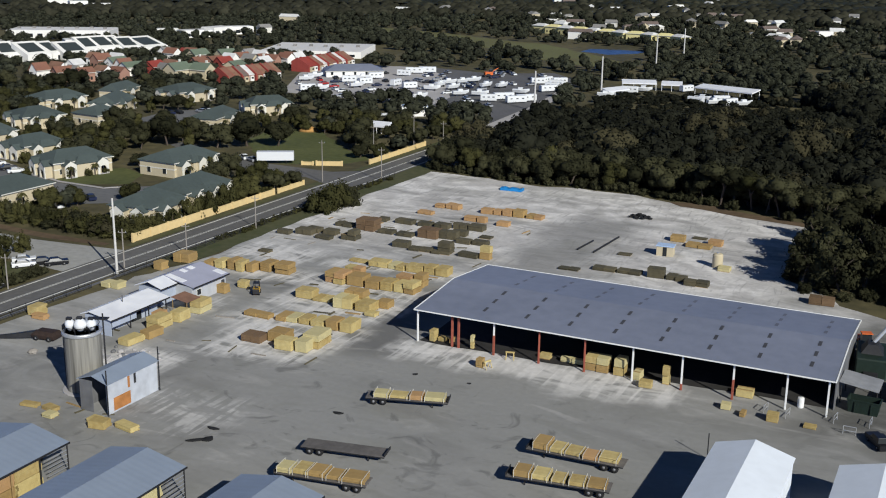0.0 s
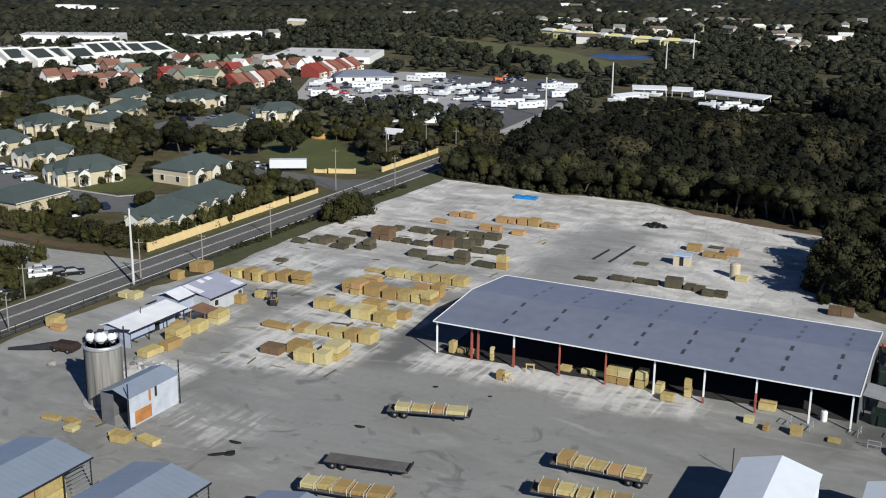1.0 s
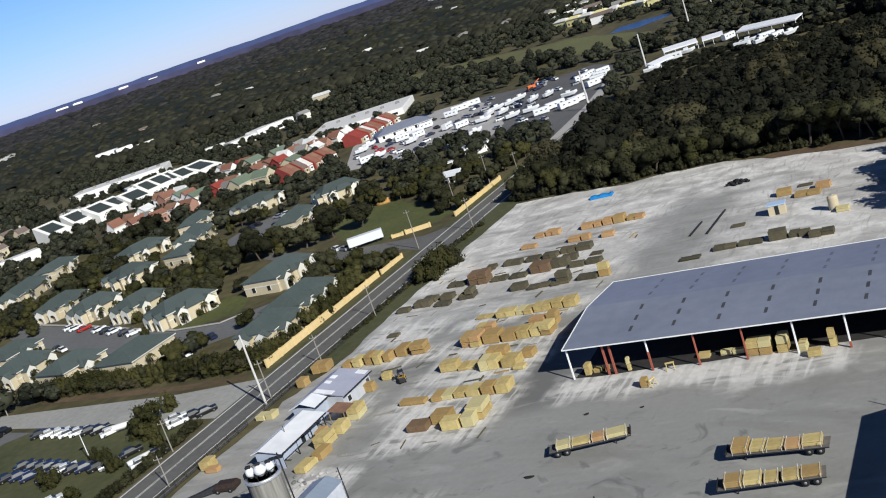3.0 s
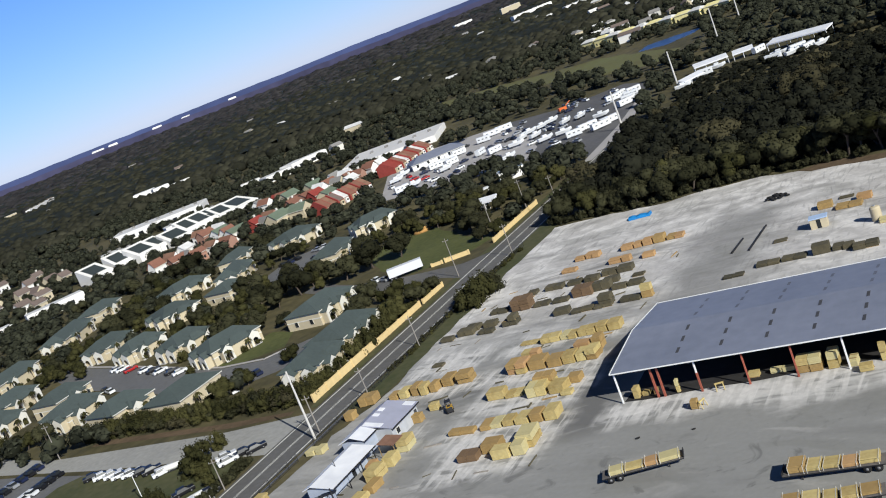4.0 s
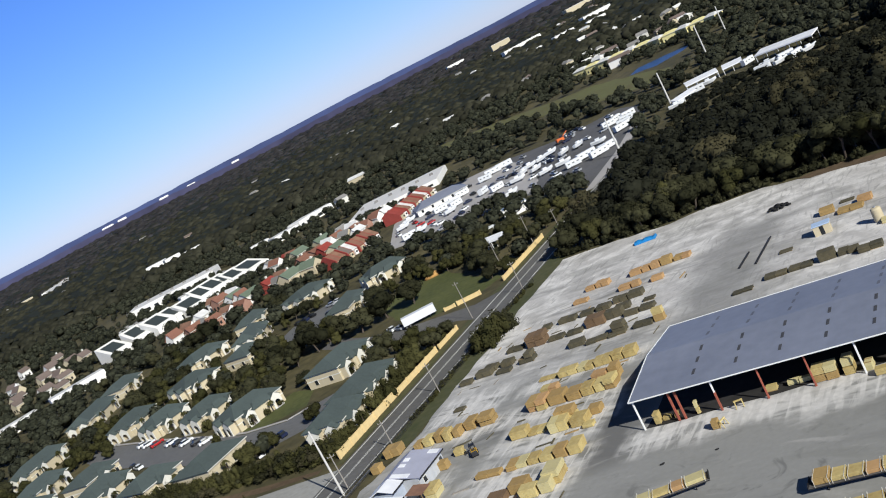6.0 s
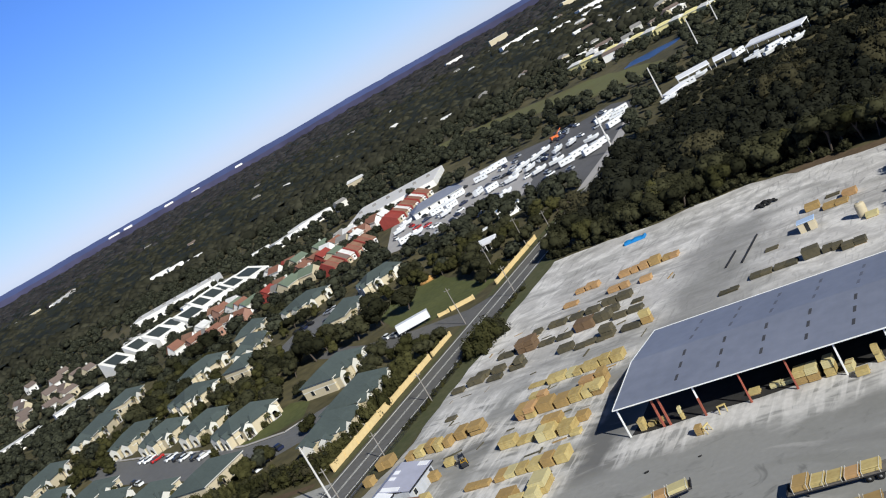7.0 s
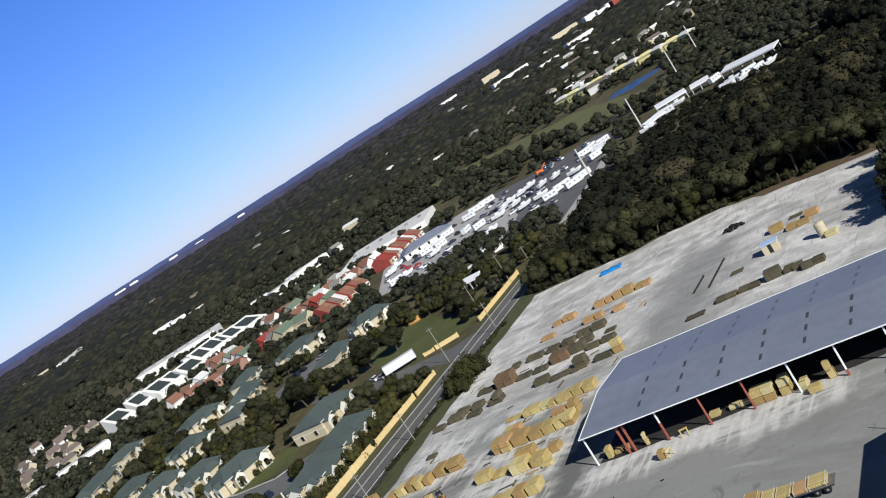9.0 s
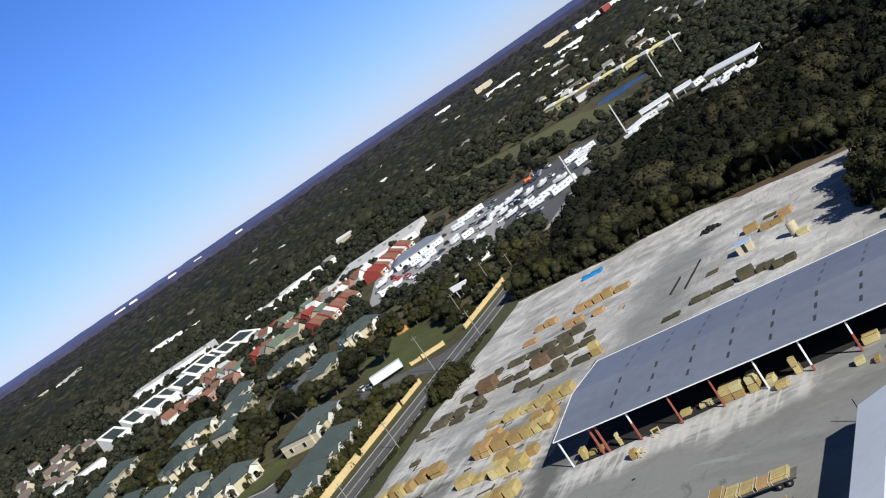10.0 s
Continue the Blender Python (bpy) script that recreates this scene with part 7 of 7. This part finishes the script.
POLYS = [[(32.8, 434.5), (67.8, 423.6), (84.5, 383.0), (107.3, 463.2), (85.9, 506.0), (42.2, 504.0)], [(-131.2, 374.1), (-126.1, 395.9), (-119.2, 402.2), (-103.2, 406.4), (-93.8, 399.8), (-87.8, 381.9), (-98.8, 381.5), (-108.8, 368.7), (-120.7, 354.5)], [(-43, 446), (-28, 426), (-12, 412), (-4, 380), (8, 405), (24, 472), (36, 516), (24, 551), (-9, 545), (-40, 568), (-59, 568), (-61, 550), (-85, 577), (-103, 530), (-97, 457), (-79, 447), (-55, 438)],
         [(-96, 832), (-96, 797), (-64, 764), (-34, 709), (-4, 664), (20, 612), (40, 589), (56, 577), (80, 640), (80, 690), (58, 710), (21, 718), (-10, 745), (-43, 785)],
         [(36, 452), (60, 455), (76, 428), (92, 414), (104, 455), (84, 480), (48, 480)], [yard_xy(a, b) for a, b in YARD_EDGE]]


def inside(poly, x, y):
    hit = False
    for (x0, y0), (x1, y1) in zip(poly, poly[1:] + poly[:1]):
        if (y0 > y) != (y1 > y) and x < x0 + (y - y0) * (x1 - x0) / (y1 - y0):
            hit = not hit
    return hit


def clear(x, y, gap=0.0):
    """Whether a tree may stand here."""
    a, b = to_yard(x, y)
    if any(a0 - gap < a < a1 + gap and b0 - gap < b < b1 + gap for a0, a1, b0, b1 in RECTS):
        return False
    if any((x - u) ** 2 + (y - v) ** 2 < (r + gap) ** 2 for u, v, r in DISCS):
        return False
    return not any(inside(p, x, y) for p in POLYS)


rt = random.Random(8)
# The wood beyond the yard: its front ranks stand singly.
EDGE = [(-63, 137), (-54, 135), (-43, 132.5), (-30, 130), (-16, 131.5), (0, 130), (14, 126.5), (29, 120.5), (44, 116), (62, 111), (82, 106), (98, 92), (112, 66)]
k = 0
spots = []
for (a0, b0), (a1, b1) in zip(EDGE, EDGE[1:]):
    n = max(1, int(math.hypot(a1 - a0, b1 - b0) / 3.8))
    for i in range(n):
        for rank in range(3):
            f = (i + rt.random()) / n
            x, y = yard_xy(a0 + (a1 - a0) * f + rt.uniform(-1, 1) + rank * 1.5, b0 + (b1 - b0) * f + rank * 5.5 + rt.uniform(-1.5, 1.5))
            h = rt.uniform(6.0, 9.5) + rank * 1.2
            if rank == 2:
                spots.append((x, y, h * rt.uniform(0.85, 1.2), h))
                continue
            shady = a0 > 5 and rank == 0
            tree(x, y, h * rt.uniform(0.85, 1.2), h * (1.3 if shady else 1.0), k, lift=0.28 if shady else 0.0, leaf=M_LEAFB if k % 9 == 4 else None)
            k += 1
for i in range(2200):
    a, b = rt.uniform(-62, 190), rt.uniform(70, 330)
    x, y = yard_xy(a, b)
    edge_b = np.interp(a, [p[0] for p in EDGE], [p[1] for p in EDGE]) + 20
    if b > edge_b and y < 520 and clear(x, y, 1.0):
        h = rt.uniform(8, 13)
        if 15 < x < 120 and y > 330:
            h = min(h, max(4.0, 0.145 * (445 - y)) * rt.uniform(0.8, 1.1))  # lower growth towards the lot
        spots.append((x, y, h * rt.uniform(0.8, 1.1), h))
for i, (x, y, w, h) in enumerate(spots[::22]):
    tree(x, y, w * 1.05, h * 1.06, k, label="dry brown-leaved tree within the wood", group="brown trees in the wood", leaf=M_LEAFBROWN, airy=i % 3 == 0)
    k += 1
CLEARING = [(32.8, 434.5), (67.8, 423.6), (84.5, 383.0), (107.3, 463.2), (85.9, 506.0), (42.2, 504.0)]
for i in range(420):
    x, y = rt.uniform(30, 110), rt.uniform(380, 470)
    if inside(CLEARING, x, y) and all((x - u) ** 2 + (y - v) ** 2 > 25 for u, v, r in DISCS if r == 9.0) and (x - 60) * -0.17 + (y - 476) < -7:
        h = rt.uniform(1.8, 3.4)
        spots.append((x, y, h * rt.uniform(1.3, 1.8), h))
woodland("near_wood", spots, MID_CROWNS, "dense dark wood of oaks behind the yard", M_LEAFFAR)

# Undergrowth along the wood's foot.
for (a0, b0), (a1, b1) in zip(EDGE, EDGE[1:]):
    n = max(1, int(math.hypot(a1 - a0, b1 - b0) / 2.4))
    for i in range(n):
        f = (i + rt.random()) / n
        if a0 > 5 and rt.random() < 0.6:
            continue
        x, y = yard_xy(a0 + (a1 - a0) * f, b0 + (b1 - b0) * f - 2.2 + rt.uniform(-0.8, 0.8))
        bush(x, y, rt.uniform(3.2, 5.2), rt.uniform(1.8, 3.6), i, "shrub", "dark undergrowth shrub at the wood's edge", "undergrowth by the wood", M_LEAF)

# Oaks that stand out over the yard's far corner.
for a, b, w, h in ((49.5, 58.5, 9, 10), (53, 61, 10, 13), (57, 56.5, 10, 11), (50, 68, 9, 11), (49, 78, 10, 12), (60, 65, 11, 14), (65, 58, 11, 13), (66, 71, 10, 12), (72, 63, 11, 12), (77, 73, 11, 12), (84, 66, 11, 12)):
    tree(*yard_xy(a, b), w, h, k, label="open spreading oak overhanging the yard's corner", airy=True)
    k += 1
for i in range(46):
    a, b = rt.uniform(50, 112), rt.uniform(58, 112)
    if a - 50 > (b - 50) * 1.2 + 14:
        continue
    h = rt.uniform(8.5, 12.5)
    tree(*yard_xy(a, b), h * rt.uniform(0.85, 1.1), h, k, label="dark oak in the wooded corner of the yard", airy=i % 3 == 0)
    k += 1

for a, b, w, h in ((47, 64, 4, 2.8), (46.5, 72, 4, 2.6), (47, 84, 4.4, 3.0), (47, 92, 4, 2.8), (50.5, 56.5, 3.6, 2.4), (54, 57.5, 4.4, 3.2), (58, 54, 3.4, 2.2), (61.5, 57, 4.4, 3.0), (66, 54.5, 4, 2.6), (70, 58, 5, 3.4), (75, 60, 5, 3.4)):
    bush(*yard_xy(a, b), w, h, int(a), "shrub", "dark brush under the corner oaks", "undergrowth by the wood", M_LEAF)

# Hedges and shrubs along the houses, the wall and the road.
for i in range(46):
    f = i / 45
    a, b = -84 - 70 * f, 32 + 4 * f + rt.uniform(-1.2, 1.2)
    x, y = yard_xy(a, b)
    bush(x, y, rt.uniform(3.6, 8.0), rt.uniform(2.4, 5.8), i, leaf=M_LEAF if i % 4 == 1 else M_LEAFBROWN if i % 7 == 3 else None, label="olive-green tree in a hedge by the driveway")
    x, y = yard_xy(a - 0.8, b + 3.6)
    bush(x, y, rt.uniform(3.4, 6.6), rt.uniform(2.2, 5.0), i + 3, leaf=M_LEAF if i % 3 == 1 else None, label="olive-green tree in a hedge by the driveway")
for i in range(24):
    x, y = yard_xy(-84.2 + rt.uniform(-1.5, 0.4), 33 + i * 2.8)
    bush(x, y, rt.uniform(2.8, 4.4), rt.uniform(2.4, 4.2) if i < 15 else rt.uniform(1.4, 2.2), i, label="dark shrub behind the ochre wall")
for a, b, w, h in ((-92.9, 3.4, 7.4, 5.4), (-94.4, 7.0, 6.4, 6.2), (-95.0, 13.8, 4.4, 4.4), (-90, 1, 5, 4), (-88.9, -23, 4.6, 3.6), (-88, -12, 4, 4), (-84, -4, 3.4, 3.2), (-101, -16, 5, 5), (-95, -8, 4.5, 4), (-62, 87, 6, 4)):
    x, y = yard_xy(a, b)
    bush(x, y, w, h, int(w * 10), "tree", "bushy olive-green tree beside the road")
for i in range(40):
    x, y = yard_xy(-65.6 + rt.uniform(-0.8, 0.8), 40 + i * 1.9)
    bush(x, y, rt.uniform(1.6, 2.8), rt.uniform(0.8, 1.6), i, label="low weedy shrub along the yard fence")
for a, b, w, h in ((-128, 141, 12, 11), (-120, 146, 10, 9), (-134, 134, 11, 9), (-100, 158, 10, 8), (-92, 150, 9, 7), (-104, 168, 11, 9), (-88, 140, 6, 5)):
    x, y = yard_xy(a, b)
    tree(x, y, w, h, k, label="broad oak on the lawn by the side street")
    k += 1
# Clipped shrubs before the cream houses.
for n_h, (x, y, L, W, t, n) in enumerate(HOUSES + HOUSES_B):
    c, q = math.cos(radians(t)), math.sin(radians(t))
    for u, v in ((-0.32, -1), (0.02, -1), (0.33, -1), (0.3, 0.2)):
        lx, ly = u * L + (0.2 * L if abs(v) < 1 else 0), v * (0.38 * W + 1.7)
        bush(x + lx * c - ly * q, y + lx * q + ly * c, rt.uniform(1.8, 3.2), rt.uniform(1.4, 3.0), n_h + int(9 * u), label="rounded shrub beside a cream house")
# The dark low hedge between the car park and the road.
for i in range(46):
    x, y = yard_xy(-79.6 + rt.uniform(-0.3, 0.3), -58 + i * 1.35)
    bush(x, y, rt.uniform(2.8, 3.6), rt.uniform(1.9, 2.6), i, label="low dark hedge shrub along the road", leaf=M_LEAF)
for x, y, w, h in ((-41.7, 248.4, 8.5, 7.2), (-37.5, 256.2, 8, 6.6), (-39.6, 252.5, 9, 8), (-43.5, 253, 7, 5)):
    bush(x, y, w, h, k, "tree", "bushy olive tree between the yard and the road", leaf=M_LEAFB if k % 2 else M_LEAF)
    k += 1
# Small palms by the porches.
def palm_meshes(k):
    g = random.Random(70 + k)
    fr = Mesh()
    for i in range(18):
        q = i * 2.4 + g.uniform(-0.3, 0.3)
        lift, reach_out = g.uniform(-0.1, 0.75), g.uniform(1.2, 1.7)
        c, n = Vector((math.cos(q), math.sin(q), 0)), Vector((-math.sin(q), math.cos(q), 0))
        up = Vector((0, 0, 1))
        p = [up * 4.0, c * reach_out * 0.5 + up * (4.15 + lift * 0.8), c * reach_out + up * (3.7 + lift * 0.6), c * reach_out * 1.25 + up * (3.0 + lift * 0.4)]
        for (u0, u1), (w0, w1) in zip(zip(p, p[1:]), ((0.08, 0.3), (0.3, 0.24), (0.24, 0.03))):
            fr.face(u0 - n * w0, u1 - n * w1, u1 - up * 0.1)
            fr.face(u0 - n * w0, u1 - up * 0.1, u1 + n * w1, u0 + n * w0)
    return Mesh().rod((0, 0, 0), (0.1, 0, 4.05), 0.17, 0.12, 8).data("trunk", M_BARK), fr.data("crown", M_LEAFB)


PALMS = [palm_meshes(i) for i in range(3)]
for n_h, (x, y, L, W, t, n) in enumerate(HOUSES + HOUSES_B):
    c, q = math.cos(radians(t)), math.sin(radians(t))
    for j in range(2):
        lx, ly = L * (-0.3 + 0.42 * j + rt.uniform(-0.05, 0.05)), -(0.39 * W + rt.uniform(2.0, 3.6))
        pt = thing("palm_tree", pose(x + lx * c - ly * q, y + lx * q + ly * c, 0, 0, 0, rt.uniform(0, 360)), "small palm beside a cream house", "palm", "palms by the houses")
        z = rt.uniform(0.8, 1.2)
        for name, mesh in zip(("trunk", "crown"), PALMS[(n_h + j) % 3]):
            part(name, mesh, None, pt).scale = (0.7, 0.7, 0.8 * z)
# Larger oaks between the rows of houses.
GROVE = [(-112, 301), (-107, 306), (-105, 316), (-96, 292), (-98, 342), (-93, 354), (-86, 357), (-83, 322), (-203, 385), (-187, 372), (-180, 374), (-232, 444), (-211, 456), (-199, 450), (-188, 450), (-182, 455), (-125, 373), (-118, 375), (-150, 452), (-141, 435), (-131, 362), (-121, 303), (-101, 284), (-128, 328), (-120, 338), (-112, 330), (-104, 330), (-124, 350), (-112, 352), (-160, 390)]
for x, y in GROVE:
    if clear(x, y, -2.0):
        h = rt.uniform(7.5, 10.5)
        tree(x, y, h * rt.uniform(0.95, 1.2), h, k, label="large dark oak between the rows of houses", group="trees among the houses")
        DISCS.append((x, y, 4.5))
        k += 1
for x, y, h in ((-70.5, 240, 5.5), (-68, 245, 6), (-65.5, 254, 6.5), (-64, 267, 6), (-75, 234, 4.6), (-79, 228, 4.4), (-83, 223, 5), (-134, 297, 4.6), (-125, 277, 3.6)):
    bush(x, y, h, h, k, "tree", "rounded dark tree beside the cream houses")
    k += 1
# Trees among the houses stand singly too.
count = 0
for i in range(2200):
    a, b = rt.uniform(-270, -82), rt.uniform(36, 200)
    x, y = yard_xy(a, b)
    if count < 250 and clear(x, y, 1.6):
        h = rt.uniform(4.0, 7.2)
        tree(x, y, h * rt.uniform(0.85, 1.15), h, k, "garden_tree", label="olive-green tree among the cream houses" if k % 3 else "dark green tree among the cream houses", group="trees among the houses", leaf=M_LEAFB if k % 3 else M_LEAF)
        DISCS.append((x, y, 2.8))
        count += 1
        k += 1

# Small pale roofs among the distant trees.
rf = random.Random(3)
for i in range(96):
    r = 720 + 1300 * rf.random()
    q = rf.uniform(radians(64), radians(118)) if i % 3 == 0 else rf.uniform(radians(64), radians(92))
    x, y = r * math.cos(q), r * math.sin(q)
    if not clear(x, y, 4):
        continue
    s = thing("distant_house", pose(x, y, 0, 0, 0, rf.uniform(0, 180)), "pale roofed house far off among trees", "house", "distant houses")
    L, W, h = rf.uniform(4, 8), rf.uniform(2.5, 4), rf.uniform(3.2, 4.4) + r / 700
    part("wall", Mesh().box(-L, L, -W, W, 0, h), rf.choice((M_TRIM, M_CREAM, M_WHITEWALL)), s)
    part("roof", Mesh().loft([[(-L - 0.4, -W - 0.4, h), (L + 0.4, -W - 0.4, h), (L + 0.4, W + 0.4, h), (-L - 0.4, W + 0.4, h)], [(-L, -0.3, h + 2), (L, -0.3, h + 2), (L, 0.3, h + 2), (-L, 0.3, h + 2)]]), rf.choice((M_PALEROOF, M_GREYROOF, M_BROWNROOF, M_GREYROOF)), s)
    DISCS.append((x, y, L * 0.6))

# Farther woods, thinning into a continuous canopy.
spots = []
for i in range(8700):
    r = 200 + 800 * rt.random() ** 0.72
    q = rt.uniform(radians(50), radians(138))
    x, y = r * math.cos(q), r * math.sin(q)
    a, b = to_yard(x, y)
    if (a > -66 and b < 330 and y < 520 and a < 190) or not clear(x, y, 1.0):
        continue
    h = rt.uniform(5, 10)
    spots.append((x, y, h * rt.uniform(0.9, 1.3), h))
woodland("middle_wood", spots, LOW_CROWNS, "dark green woods between distant houses", M_LEAFMID)
BUILT = [(u, v, rr) for u, v, rr in DISCS if v > 800]
sheet, NQ = Mesh(), 150
radii = [1080 * (4100 / 1080) ** (i / 70) for i in range(71)]
for r in radii:
    for j in range(NQ + 1):
        q = radians(55 + 77 * j / NQ)
        x, y = r * math.cos(q), r * math.sin(q)
        low = any((x - u) ** 2 + (y - v) ** 2 < (rr + 22) ** 2 for u, v, rr in BUILT)
        sheet.v.append((x, y, -1.0 if low else 5.0 + 2.6 * noise.noise(Vector((x * 0.03, y * 0.03, 0))) + r * 0.001))
sheet.f = [(i * (NQ + 1) + j, i * (NQ + 1) + j + 1, (i + 1) * (NQ + 1) + j + 1, (i + 1) * (NQ + 1) + j) for i in range(70) for j in range(NQ)]
tagged(new("far_canopy", sheet.data("far_canopy", M_CANOPY, True)), "closed dark green canopy of the distant woods", "woodland", kind="stuff")
near_spots, far_spots = [], []
for i in range(21000):
    r = 950 + 3250 * rt.random() ** 1.55
    q = rt.uniform(radians(55), radians(132))
    x, y = r * math.cos(q), r * math.sin(q)
    if any((x - u) ** 2 + (y - v) ** 2 < (rr + 9) ** 2 for u, v, rr in BUILT):
        continue
    h = rt.uniform(5.5, 11) * (1 + (r - 950) / 4500)
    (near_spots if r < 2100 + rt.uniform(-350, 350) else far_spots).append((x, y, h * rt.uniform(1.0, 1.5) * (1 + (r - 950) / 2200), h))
TINY = [blob(rng, 1) for _ in range(8)]
TINY = [(v * (0.5, 0.5, 0.5) + (0, 0, 0.45), f) for v, f in TINY]
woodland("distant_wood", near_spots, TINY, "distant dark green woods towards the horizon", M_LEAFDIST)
woodland("distant_wood", far_spots, TINY, "far woods under the horizon, haze painted in as grey-brown", M_LEAFHAZE)

# Rolling ridges under the horizon, one behind another, painted bluer with distance for haze.
for R, top, rough, material, label in ((4300.0, 46, 5, M_FARLAND, "distant land at the horizon, haze painted in as dark blue"), (4080.0, 30, 5, M_FARLANDB, "distant woods below the horizon, haze painted in as slate blue")):
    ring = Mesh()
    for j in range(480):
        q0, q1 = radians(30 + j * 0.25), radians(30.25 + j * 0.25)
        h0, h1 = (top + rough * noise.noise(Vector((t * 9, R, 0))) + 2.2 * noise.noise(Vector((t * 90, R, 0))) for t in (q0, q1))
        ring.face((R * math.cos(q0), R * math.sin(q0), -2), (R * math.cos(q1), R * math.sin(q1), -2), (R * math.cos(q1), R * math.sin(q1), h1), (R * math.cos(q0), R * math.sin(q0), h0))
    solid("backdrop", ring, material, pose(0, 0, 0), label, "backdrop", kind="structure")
for x, y, w, h in ((-1433, 3882, 36, 37), (-1640, 3798, 44, 36), (-1588, 3820, 34, 37), (-1158, 3972, 30, 34), (-1330, 3917, 34, 33)):
    t = thing("distant_block", pose(x, y, 0, 0, 0, math.degrees(math.atan2(y, x)) - 90), "white building block far off on the horizon", "building", "white blocks on the horizon")
    part("wall", Mesh().box(-w / 2, w / 2, -8, 8, 0, h - 1.4), M_WHITEWALL, t)
    part("roof", Mesh().box(-w * 0.42, w * 0.46, -6, 6, h - 1.39, h), M_PALEROOF, t)
